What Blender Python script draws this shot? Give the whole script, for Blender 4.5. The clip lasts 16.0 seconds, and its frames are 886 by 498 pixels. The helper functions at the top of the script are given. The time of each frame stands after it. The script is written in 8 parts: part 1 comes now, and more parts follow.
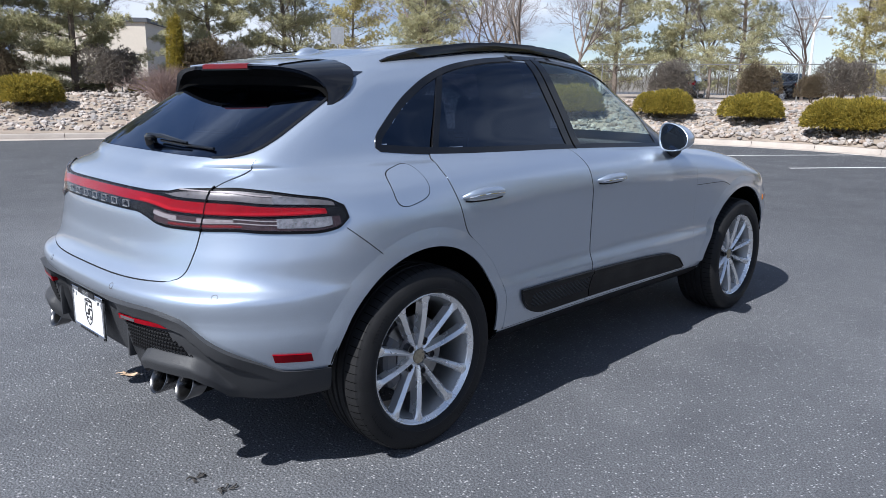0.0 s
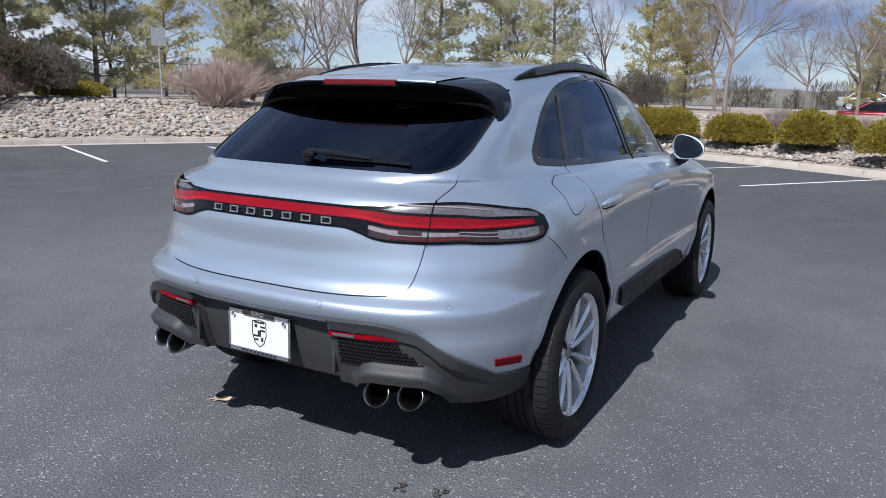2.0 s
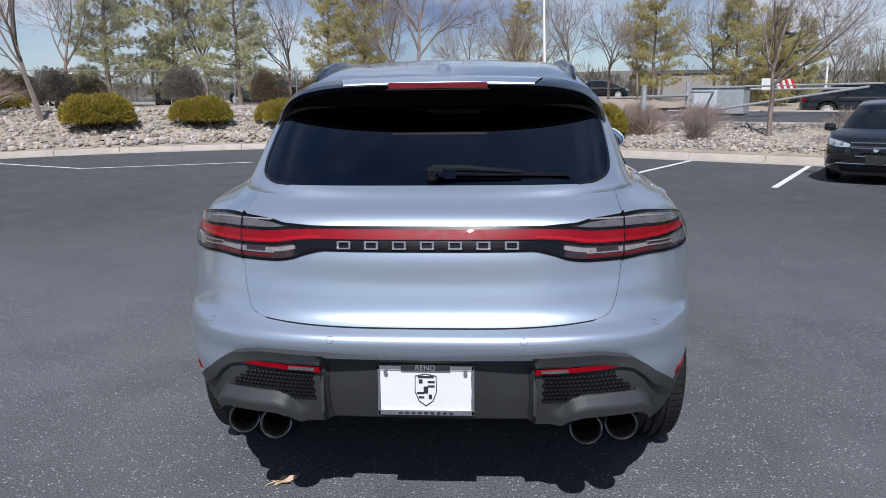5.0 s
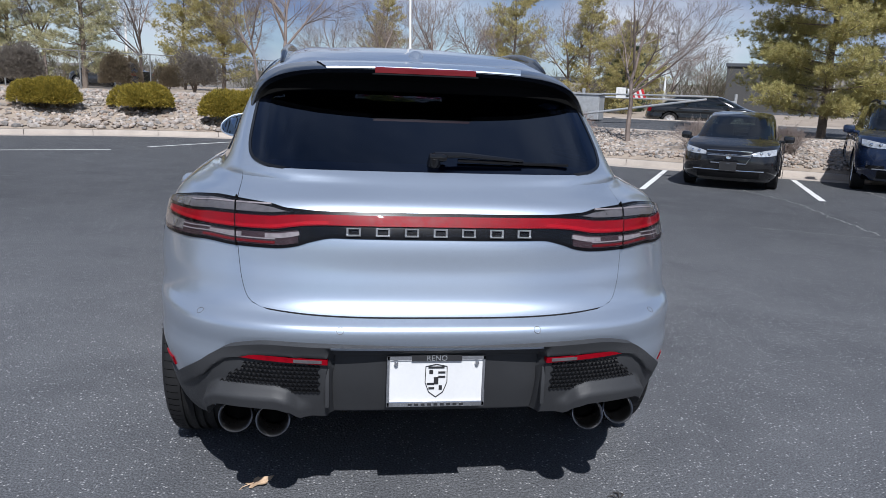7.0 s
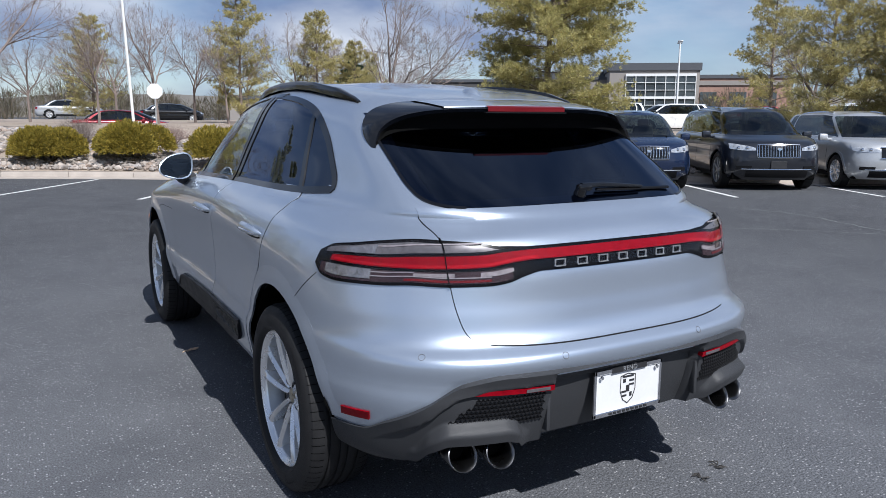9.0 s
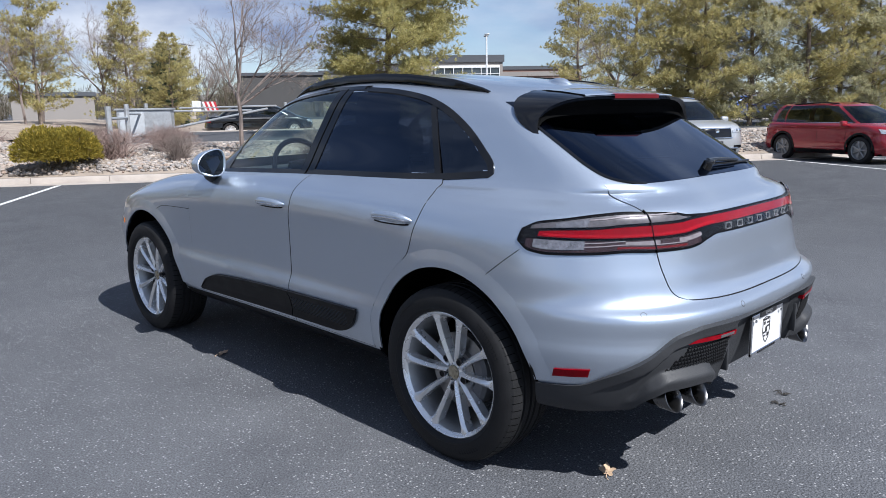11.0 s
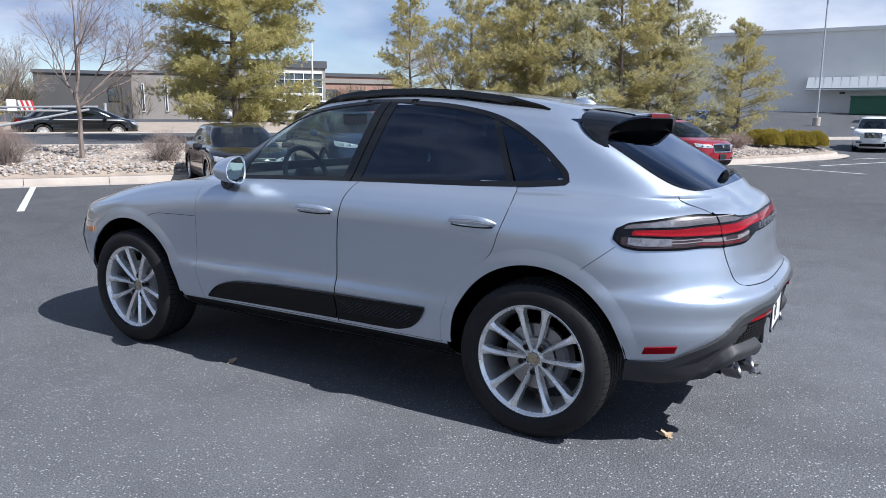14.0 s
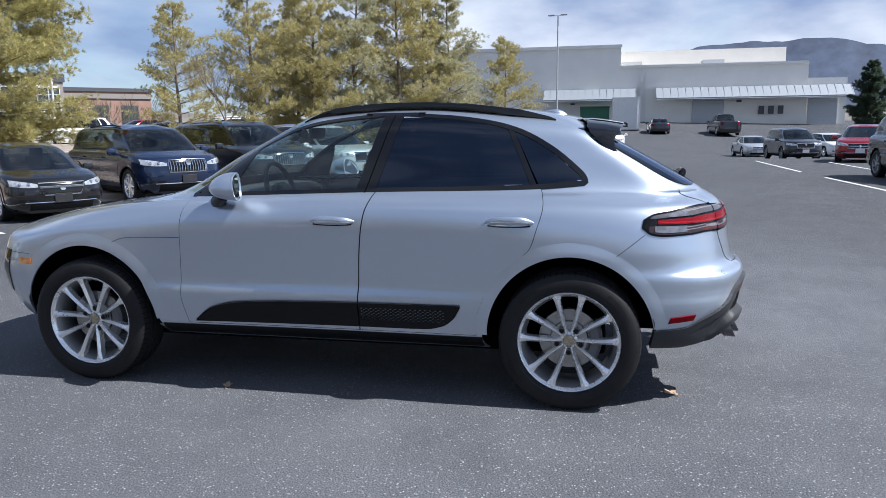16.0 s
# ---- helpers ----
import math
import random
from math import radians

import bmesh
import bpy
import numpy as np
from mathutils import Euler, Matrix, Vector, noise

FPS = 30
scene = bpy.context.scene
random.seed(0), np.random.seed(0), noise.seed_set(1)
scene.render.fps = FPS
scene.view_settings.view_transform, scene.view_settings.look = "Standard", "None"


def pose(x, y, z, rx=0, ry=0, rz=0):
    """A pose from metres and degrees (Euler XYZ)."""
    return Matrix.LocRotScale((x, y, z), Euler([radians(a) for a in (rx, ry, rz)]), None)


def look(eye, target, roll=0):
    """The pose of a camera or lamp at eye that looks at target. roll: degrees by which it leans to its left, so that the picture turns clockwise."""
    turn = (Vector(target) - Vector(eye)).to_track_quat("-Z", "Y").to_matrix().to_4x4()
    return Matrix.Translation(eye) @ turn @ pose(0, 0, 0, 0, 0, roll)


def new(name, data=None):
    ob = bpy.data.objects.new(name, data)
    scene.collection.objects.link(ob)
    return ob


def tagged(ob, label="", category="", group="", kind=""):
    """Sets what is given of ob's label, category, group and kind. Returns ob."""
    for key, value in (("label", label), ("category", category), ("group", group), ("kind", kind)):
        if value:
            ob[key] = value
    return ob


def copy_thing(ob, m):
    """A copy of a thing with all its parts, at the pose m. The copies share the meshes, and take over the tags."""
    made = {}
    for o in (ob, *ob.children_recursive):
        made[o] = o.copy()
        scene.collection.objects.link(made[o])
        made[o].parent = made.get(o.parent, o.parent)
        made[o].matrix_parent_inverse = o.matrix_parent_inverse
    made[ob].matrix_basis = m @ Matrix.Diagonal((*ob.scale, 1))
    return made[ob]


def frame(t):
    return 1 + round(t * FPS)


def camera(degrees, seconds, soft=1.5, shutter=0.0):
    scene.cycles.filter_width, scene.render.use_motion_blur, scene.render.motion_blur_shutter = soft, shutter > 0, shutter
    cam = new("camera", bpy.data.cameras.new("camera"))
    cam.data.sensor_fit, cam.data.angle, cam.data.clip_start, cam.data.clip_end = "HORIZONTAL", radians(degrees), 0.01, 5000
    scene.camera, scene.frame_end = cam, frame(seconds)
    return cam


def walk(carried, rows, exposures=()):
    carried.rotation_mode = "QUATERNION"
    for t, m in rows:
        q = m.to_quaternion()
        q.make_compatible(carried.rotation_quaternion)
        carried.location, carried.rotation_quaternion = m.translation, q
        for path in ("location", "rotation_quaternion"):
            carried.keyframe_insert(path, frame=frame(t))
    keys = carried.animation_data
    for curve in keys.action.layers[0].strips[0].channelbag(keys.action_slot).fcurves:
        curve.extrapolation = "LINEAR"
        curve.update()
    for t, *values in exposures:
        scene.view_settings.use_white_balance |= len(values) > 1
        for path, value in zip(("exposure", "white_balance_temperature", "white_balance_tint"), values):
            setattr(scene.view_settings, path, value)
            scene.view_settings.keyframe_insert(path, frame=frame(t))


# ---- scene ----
cam = camera(61.9, 16.0, soft=0.7)
PATH = [
    (0, (2.896, -1.904, 1.401), (1.524, -0.513, 0.976), 0.9),
    (0.5, (2.76, -2.208, 1.391), (1.433, -0.77, 0.975), 1.3),
    (1, (2.578, -2.448, 1.385), (1.365, -0.914, 0.968), 1.6),
    (1.5, (2.245, -2.634, 1.417), (1.151, -1.011, 1.007), 1.7),
    (2, (1.887, -2.9, 1.42), (0.932, -1.189, 1.019), 1.5),
    (2.5, (1.581, -3.033, 1.408), (0.802, -1.234, 1.013), 1.2),
    (3, (1.22, -3.082, 1.446), (0.618, -1.216, 1.049), 0.7),
    (3.5, (0.805, -3.19, 1.448), (0.358, -1.278, 1.065), 0.3),
    (4, (0.508, -3.225, 1.442), (0.213, -1.286, 1.051), 0.1),
    (4.2, (0.406, -3.197, 1.445), (0.153, -1.252, 1.052), -0.2),
    (6.3, (-0.003, -3.06, 1.434), (0.079, -1.108, 1.007), 1.3),
    (6.5, (-0.077, -3.085, 1.432), (0.049, -1.134, 1.011), 1.7),
    (7, (-0.295, -3.045, 1.399), (-0.026, -1.106, 0.99), 2.2),
    (7.5, (-0.623, -2.912, 1.422), (-0.188, -1.003, 1.013), 2.3),
    (8, (-1.062, -2.917, 1.437), (-0.434, -1.056, 1.06), 1.7),
    (8.5, (-1.413, -2.846, 1.421), (-0.593, -1.058, 1.058), 1.0),
    (9, (-1.756, -2.687, 1.442), (-0.776, -0.98, 1.093), 0.2),
    (9.2, (-1.919, -2.636, 1.432), (-0.884, -0.963, 1.075), 0.0),
    (11.3, (-3.044, -1.993, 1.436), (-1.627, -0.636, 1.05), -0.9),
    (11.5, (-3.076, -1.978, 1.439), (-1.64, -0.644, 1.04), -0.7),
    (12, (-3.104, -1.946, 1.431), (-1.63, -0.657, 1.023), -0.0),
    (12.5, (-3.181, -1.912, 1.426), (-1.666, -0.672, 1.019), 0.4),
    (13, (-3.316, -1.762, 1.422), (-1.757, -0.575, 1.023), 0.7),
    (13.5, (-3.548, -1.532, 1.451), (-1.935, -0.419, 1.052), 0.6),
    (14, (-3.927, -1.31, 1.472), (-2.235, -0.305, 1.116), 0.4),
    (14.5, (-4.107, -1.063, 1.46), (-2.338, -0.198, 1.107), 0.1),
    (15, (-4.263, -0.757, 1.483), (-2.436, -0.024, 1.133), -0.1),
    (15.5, (-4.541, -0.433, 1.486), (-2.656, 0.151, 1.161), -0.5),
    (16, (-4.676, -0.141, 1.467), (-2.745, 0.271, 1.144), -0.7),
]
walk(cam, [(t, look(eye, aim, roll)) for t, eye, aim, roll in PATH],
     [(0, 0.80, 5900, 10), (1.5, 0.62, 5900, 10), (3.5, 0.34, 5900, 10), (7.5, 0.36, 5900, 10), (9, 0.46, 5900, 10), (11.5, 0.74, 5900, 10), (12.5, 0.80, 5900, 10), (14, 0.84, 5900, 10), (16, 0.84, 5900, 10)])

# ---- daylight: a bright winter noon, broken cloud ----
SUN_ELEV, SUN_BEAR = radians(48.5), radians(180)
world = bpy.data.worlds.new("sky")
scene.world = world
world.use_nodes = True
wn, wl = world.node_tree.nodes, world.node_tree.links
wn.clear()
w_out = wn.new("ShaderNodeOutputWorld")
w_bg = wn.new("ShaderNodeBackground")
w_sky = wn.new("ShaderNodeTexSky")
w_sky.sky_type, w_sky.sun_disc = "NISHITA", False
w_sky.sun_elevation, w_sky.sun_rotation = SUN_ELEV, SUN_BEAR
w_sky.altitude, w_sky.air_density, w_sky.dust_density, w_sky.ozone_density = 1400, 1.0, 0.6, 1.0
w_geo = wn.new("ShaderNodeTexCoord")
w_map = wn.new("ShaderNodeMapping")
w_map.inputs["Scale"].default_value = (1.0, 1.0, 2.6)
w_noise = wn.new("ShaderNodeTexNoise")
w_noise.inputs["Scale"].default_value = 2.0
w_noise.inputs["Detail"].default_value = 9
w_noise.inputs["Roughness"].default_value = 0.56
w_noise.inputs["Distortion"].default_value = 0.35
w_ramp = wn.new("ShaderNodeValToRGB")
w_ramp.color_ramp.elements[0].position, w_ramp.color_ramp.elements[1].position = 0.33, 0.55
w_shade = wn.new("ShaderNodeTexNoise")
w_shade.inputs["Scale"].default_value, w_shade.inputs["Detail"].default_value = 3.1, 7
w_sramp = wn.new("ShaderNodeValToRGB")
w_sramp.color_ramp.elements[0].position, w_sramp.color_ramp.elements[1].position = 0.395, 0.615
w_sramp.color_ramp.elements[0].color = (2.5, 3.2, 4.9, 1)
w_sramp.color_ramp.elements[1].color = (7.6, 7.85, 8.4, 1)
w_mix = wn.new("ShaderNodeMix")
w_mix.data_type = "RGBA"
wl.new(w_geo.outputs["Generated"], w_map.inputs["Vector"])
wl.new(w_map.outputs[0], w_noise.inputs["Vector"])
wl.new(w_map.outputs[0], w_shade.inputs["Vector"])
wl.new(w_noise.outputs["Fac"], w_ramp.inputs["Fac"])
wl.new(w_shade.outputs["Fac"], w_sramp.inputs["Fac"])
w_sep = wn.new("ShaderNodeSeparateXYZ")
w_thin = wn.new("ShaderNodeMapRange")
w_cover = wn.new("ShaderNodeMath")
w_cover.operation = "MULTIPLY"
for i, v in ((1, 0.12), (2, 0.62), (3, 1.0), (4, 0.42)):
    w_thin.inputs[i].default_value = v
wl.new(w_geo.outputs["Generated"], w_sep.inputs[0])
wl.new(w_sep.outputs["Z"], w_thin.inputs[0])
wl.new(w_thin.outputs[0], w_cover.inputs[0])
wl.new(w_ramp.outputs["Color"], w_cover.inputs[1])
wl.new(w_cover.outputs[0], w_mix.inputs[0])
wl.new(w_sky.outputs[0], w_mix.inputs[6])
wl.new(w_sramp.outputs["Color"], w_mix.inputs[7])
wl.new(w_mix.outputs[2], w_bg.inputs["Color"])
w_bg.inputs["Strength"].default_value = 0.066
wl.new(w_bg.outputs[0], w_out.inputs["Surface"])
sun = new("sun", bpy.data.lights.new("sun", "SUN"))
sun.data.energy, sun.data.angle, sun.data.color = 4.4, radians(0.53), (1.0, 0.95, 0.88)
sun.matrix_world = look((0, -30 * math.cos(SUN_ELEV), 30 * math.sin(SUN_ELEV)), (0, 0, 0))

# ---- materials ----
def shader(name):
    m = bpy.data.materials.new(name)
    m.use_nodes = True
    nt = m.node_tree
    b = nt.nodes["Principled BSDF"]
    return m, nt, b


def coords(nt, scale=1.0, space="Object"):
    tc = nt.nodes.new("ShaderNodeTexCoord")
    mp = nt.nodes.new("ShaderNodeMapping")
    s = scale if isinstance(scale, tuple) else (scale,) * 3
    mp.inputs["Scale"].default_value = s
    nt.links.new(tc.outputs[space], mp.inputs["Vector"])
    return mp.outputs[0]


def noise_tex(nt, vec, scale, detail=5, rough=0.55, distort=0.0):
    n = nt.nodes.new("ShaderNodeTexNoise")
    n.inputs["Scale"].default_value, n.inputs["Detail"].default_value = scale, detail
    n.inputs["Roughness"].default_value, n.inputs["Distortion"].default_value = rough, distort
    nt.links.new(vec, n.inputs["Vector"])
    return n.outputs["Fac"]


def ramp(nt, fac, stops):
    r = nt.nodes.new("ShaderNodeValToRGB")
    el = r.color_ramp.elements
    while len(el) < len(stops):
        el.new(0.5)
    for e, (p, c) in zip(el, stops):
        e.position = p
        e.color = (*c, 1) if isinstance(c, tuple) else (c, c, c, 1)
    nt.links.new(fac, r.inputs["Fac"])
    return r.outputs["Color"]


def mix(nt, fac, a, b, mode="MIX"):
    m = nt.nodes.new("ShaderNodeMix")
    m.data_type, m.blend_type = "RGBA", mode
    for sock, v in ((m.inputs[0], fac), (m.inputs[6], a), (m.inputs[7], b)):
        if isinstance(v, (int, float)):
            sock.default_value = v if sock.type == "VALUE" else (v, v, v, 1)
        elif isinstance(v, tuple):
            sock.default_value = (*v, 1)
        else:
            nt.links.new(v, sock)
    return m.outputs[2]


def bump(nt, b, height, strength, dist=0.01):
    n = nt.nodes.new("ShaderNodeBump")
    n.inputs["Strength"].default_value, n.inputs["Distance"].default_value = strength, dist
    nt.links.new(height, n.inputs["Height"])
    nt.links.new(n.outputs[0], b.inputs["Normal"])


def plain(name, colour, rough=0.5, metal=0.0, vary=0.12, scale=9.0, relief=0.0, fine=90.0, coat=0.0, spec=0.5):
    """A surface with broad and fine variation of its colour and gloss."""
    m, nt, b = shader(name)
    v = coords(nt)
    broad, grain = noise_tex(nt, v, scale, 4), noise_tex(nt, v, fine, 3)
    dark = tuple(c * (1 - vary) for c in colour)
    light = tuple(min(1, c * (1 + vary)) for c in colour)
    c1 = ramp(nt, broad, [(0.3, dark), (0.7, light)])
    c2 = mix(nt, 0.35, c1, ramp(nt, grain, [(0.3, dark), (0.7, light)]))
    nt.links.new(c2, b.inputs["Base Color"])
    rr = ramp(nt, broad, [(0.25, max(0.02, rough * 0.85)), (0.75, min(1, rough * 1.15))])
    nt.links.new(rr, b.inputs["Roughness"])
    b.inputs["Metallic"].default_value = metal
    b.inputs["Specular IOR Level"].default_value = spec
    b.inputs["Coat Weight"].default_value = coat
    b.inputs["Coat Roughness"].default_value = 0.03
    if relief:
        bump(nt, b, grain, relief, 0.003)
    return m


def per_piece(name, cols, rough=0.8, scale=14.0, relief=0.5, source="Object"):
    """A surface whose colour differs from piece to piece."""
    m, nt, b = shader(name)
    if source == "Object":
        src = nt.nodes.new("ShaderNodeObjectInfo").outputs["Random"]
    else:
        src = nt.nodes.new("ShaderNodeNewGeometry").outputs["Random Per Island"]
    base = ramp(nt, src, [(i / max(1, len(cols) - 1), c) for i, c in enumerate(cols)])
    v = coords(nt)
    g = noise_tex(nt, v, scale, 6)
    col = mix(nt, 0.6, base, mix(nt, 1.0, base, ramp(nt, g, [(0.25, 0.55), (0.75, 1.25)]), "MULTIPLY"))
    nt.links.new(col, b.inputs["Base Color"])
    b.inputs["Roughness"].default_value = rough
    if relief:
        bump(nt, b, g, relief, 0.01)
    return m


def car_paint(name, colour, metal=0.6, rough=0.32):
    m, nt, b = shader(name)
    v = coords(nt)
    fl = noise_tex(nt, v, 900.0, 2)
    br = noise_tex(nt, v, 3.0, 3)
    c = ramp(nt, fl, [(0.35, tuple(k * 0.86 for k in colour)), (0.65, tuple(min(1, k * 1.14) for k in colour))])
    nt.links.new(mix(nt, 0.10, c, ramp(nt, br, [(0.3, tuple(k * 0.8 for k in colour)), (0.7, colour)])), b.inputs["Base Color"])
    b.inputs["Metallic"].default_value, b.inputs["Roughness"].default_value = metal, rough
    b.inputs["Coat Weight"].default_value, b.inputs["Coat Roughness"].default_value = 1.0, 0.025
    return m


def pane(name, tint, gloss=(1.0, 1.0, 1.0), least=0.10):
    """Tinted glass: lets light through by its tint and mirrors the rest at its surface."""
    m, nt, b = shader(name)
    nt.nodes.remove(b)
    out = nt.nodes["Material Output"]
    tr, gl = nt.nodes.new("ShaderNodeBsdfTransparent"), nt.nodes.new("ShaderNodeBsdfGlossy")
    tr.inputs["Color"].default_value = (*tint, 1)
    gl.inputs["Roughness"].default_value = 0.01
    gl.inputs["Color"].default_value = (*gloss, 1)
    lw = nt.nodes.new("ShaderNodeLayerWeight")
    lw.inputs["Blend"].default_value = 0.5
    pw, ma = nt.nodes.new("ShaderNodeMath"), nt.nodes.new("ShaderNodeMath")
    pw.operation, ma.operation = "POWER", "MULTIPLY_ADD"
    pw.inputs[1].default_value = 5.0
    ma.inputs[1].default_value, ma.inputs[2].default_value = 1.0 - least, least
    nt.links.new(lw.outputs["Facing"], pw.inputs[0])
    nt.links.new(pw.outputs[0], ma.inputs[0])
    ms = nt.nodes.new("ShaderNodeMixShader")
    nt.links.new(ma.outputs[0], ms.inputs[0])
    nt.links.new(tr.outputs[0], ms.inputs[1])
    nt.links.new(gl.outputs[0], ms.inputs[2])
    nt.links.new(ms.outputs[0], out.inputs["Surface"])
    return m


def asphalt(name):
    m, nt, b = shader(name)
    v = coords(nt)
    broad = noise_tex(nt, v, 0.22, 5, 0.6, 0.4)
    mid = noise_tex(nt, v, 1.7, 5, 0.6)
    vo = nt.nodes.new("ShaderNodeTexVoronoi")
    vo.inputs["Scale"].default_value = 95
    nt.links.new(v, vo.inputs["Vector"])
    fine = noise_tex(nt, v, 130, 5, 0.8)
    base = ramp(nt, broad, [(0.3, (0.085, 0.088, 0.097)), (0.7, (0.135, 0.139, 0.150))])
    base = mix(nt, 0.45, base, ramp(nt, mid, [(0.32, (0.078, 0.081, 0.09)), (0.68, (0.15, 0.154, 0.165))]))
    # brightness falloff painted into the colour: paler round the silver car, darker beyond
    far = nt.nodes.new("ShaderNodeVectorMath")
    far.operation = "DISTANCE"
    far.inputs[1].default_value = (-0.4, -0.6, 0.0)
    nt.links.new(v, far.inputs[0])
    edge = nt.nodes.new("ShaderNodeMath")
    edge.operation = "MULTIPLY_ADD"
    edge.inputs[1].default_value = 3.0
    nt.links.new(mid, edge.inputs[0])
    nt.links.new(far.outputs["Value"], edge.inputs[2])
    painted_falloff = nt.nodes.new("ShaderNodeMapRange")
    painted_falloff.interpolation_type = "SMOOTHSTEP"
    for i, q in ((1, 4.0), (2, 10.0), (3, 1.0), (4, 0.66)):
        painted_falloff.inputs[i].default_value = q
    nt.links.new(edge.outputs[0], painted_falloff.inputs[0])
    base = mix(nt, 1.0, base, painted_falloff.outputs[0], "MULTIPLY")
    base = mix(nt, 1.0, base, ramp(nt, fine, [(0.36, 0.34), (0.64, 1.72)]), "MULTIPLY")
    # pale stone chips that show in the binder
    sep = nt.nodes.new("ShaderNodeSeparateColor")
    nt.links.new(vo.outputs["Color"], sep.inputs[0])
    chip = ramp(nt, sep.outputs[0], [(0.86, 0.0), (0.93, 1.0)])
    near = ramp(nt, vo.outputs["Distance"], [(0.25, 1.0), (0.5, 0.0)])
    chips = mix(nt, 1.0, chip, near, "MULTIPLY")
    base = mix(nt, chips, base, (0.40, 0.40, 0.41))
    nt.links.new(base, b.inputs["Base Color"])
    nt.links.new(ramp(nt, fine, [(0.3, 0.62), (0.7, 0.92)]), b.inputs["Roughness"])
    b.inputs["Specular IOR Level"].default_value = 0.15
    hh = mix(nt, 0.5, fine, vo.outputs["Distance"])
    bump(nt, b, hh, 0.75, 0.011)
    return m


def paint_line(name):
    m, nt, b = shader(name)
    v = coords(nt)
    n1, n2 = noise_tex(nt, v, 22, 6, 0.7), noise_tex(nt, v, 140, 3)
    c = ramp(nt, n1, [(0.32, (0.30, 0.30, 0.30)), (0.44, (0.72, 0.72, 0.70)), (0.8, (0.82, 0.82, 0.80))])
    nt.links.new(mix(nt, 0.25, c, ramp(nt, n2, [(0.3, 0.4), (0.6, 0.85)]), "MULTIPLY"), b.inputs["Base Color"])
    b.inputs["Roughness"].default_value = 0.75
    bump(nt, b, n2, 0.5, 0.003)
    return m


M = {
    "asphalt": asphalt("asphalt"),
    "line": paint_line("worn_white_road_paint"),
    "concrete": plain("pale_concrete", (0.40, 0.352, 0.31), 0.85, vary=0.2, scale=2.5, relief=0.5),
    "silver": car_paint("silver_blue_metallic_paint", (0.495, 0.557, 0.65), 0.78, 0.33),
    "gap": plain("dark_panel_gap", (0.010, 0.010, 0.012), 0.7, spec=0.2),
    "black_gloss": plain("gloss_black_trim", (0.006, 0.006, 0.007), 0.09, coat=0.1),
    "black_satin": plain("satin_black_plastic", (0.008, 0.008, 0.009), 0.46, relief=0.15, fine=400, spec=0.18),
    "grey_plastic": plain("dark_grey_moulded_plastic", (0.036, 0.037, 0.040), 0.50, relief=0.25, fine=600, spec=0.3),
    "rubber": plain("tyre_rubber", (0.017, 0.017, 0.018), 0.60, vary=0.3, scale=14, relief=0.3, fine=300, spec=0.2),
    "alloy": plain("bright_silver_alloy", (0.86, 0.86, 0.86), 0.27, 0.7, vary=0.03, coat=0.4),
    # darker alloy copy holds the barrel's shade; plain dark trim on other cars
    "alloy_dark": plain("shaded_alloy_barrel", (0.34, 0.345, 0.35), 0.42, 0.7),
    "disc": plain("brake_disc_steel", (0.34, 0.335, 0.33), 0.38, 0.9, vary=0.2, scale=30),
    "caliper": plain("dark_grey_caliper", (0.11, 0.11, 0.115), 0.45),
    "cap": plain("tan_and_grey_badge", (0.36, 0.31, 0.22), 0.3, 0.4, vary=0.4, scale=60),
    "chrome": plain("polished_chrome", (0.82, 0.82, 0.83), 0.06, 1.0),
    "chrome_dark": plain("smoked_chrome", (0.14, 0.14, 0.145), 0.28, 1.0),
    "red_lens": plain("red_lamp_lens", (0.215, 0.001, 0.007), 0.40, vary=0.25, scale=40, spec=0.1),
    "red_bright": plain("bright_red_light_guide", (0.36, 0.003, 0.011), 0.4, vary=0.1, spec=0.15),
    "red_dark": plain("dark_red_lens", (0.12, 0.004, 0.007), 0.4, spec=0.3),
    "lamp_black": plain("black_lamp_housing", (0.005, 0.005, 0.006), 0.25, spec=0.12),
    "smoke_lens": plain("smoked_lamp_lens", (0.125, 0.118, 0.125), 0.3, 0.2, vary=0.35, scale=26, spec=0.2),
    "dark_lens": plain("dark_lamp_lens", (0.036, 0.022, 0.026), 0.4, vary=0.4, scale=40, spec=0.2),
    "clear_lens": plain("clear_grey_lamp_lens", (0.25, 0.225, 0.235), 0.5, 0.1, vary=0.3, scale=60, spec=0.2),
    "sky_lit_lens": plain("sky_lit_lamp_lens", (0.27, 0.262, 0.27), 0.22, 0.6, vary=0.4, scale=45),
    "amber": plain("amber_lens", (0.75, 0.24, 0.03), 0.12, coat=1.0),
    "white_plate": plain("white_number_board", (0.66, 0.66, 0.66), 0.45, vary=0.05),
    "letter": plain("silver_lettering", (0.78, 0.79, 0.80), 0.18, 0.9),
    "ink": plain("black_print", (0.02, 0.02, 0.022), 0.5),
    "glass_clear": pane("light_tinted_glass", (0.80, 0.90, 0.87), (1.0, 1.0, 1.0), 0.08),
    # blue of the reflected sky is put into this glass's gloss colour
    "glass_dark": pane("dark_privacy_glass", (0.034, 0.046, 0.082), (0.70, 0.80, 1.0), 0.085),
    "lamp_cover": pane("clear_lamp_cover", (0.95, 0.95, 0.96), (1.0, 1.0, 1.0), 0.018),
    "seat": plain("black_leather", (0.03, 0.03, 0.032), 0.5, relief=0.3, fine=200),
    "cabin": plain("dark_cabin_lining", (0.035, 0.035, 0.037), 0.7),
    "mirror": plain("mirror_glass", (0.75, 0.78, 0.78), 0.02, 1.0, vary=0.01),
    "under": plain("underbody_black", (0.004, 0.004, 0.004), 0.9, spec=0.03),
}

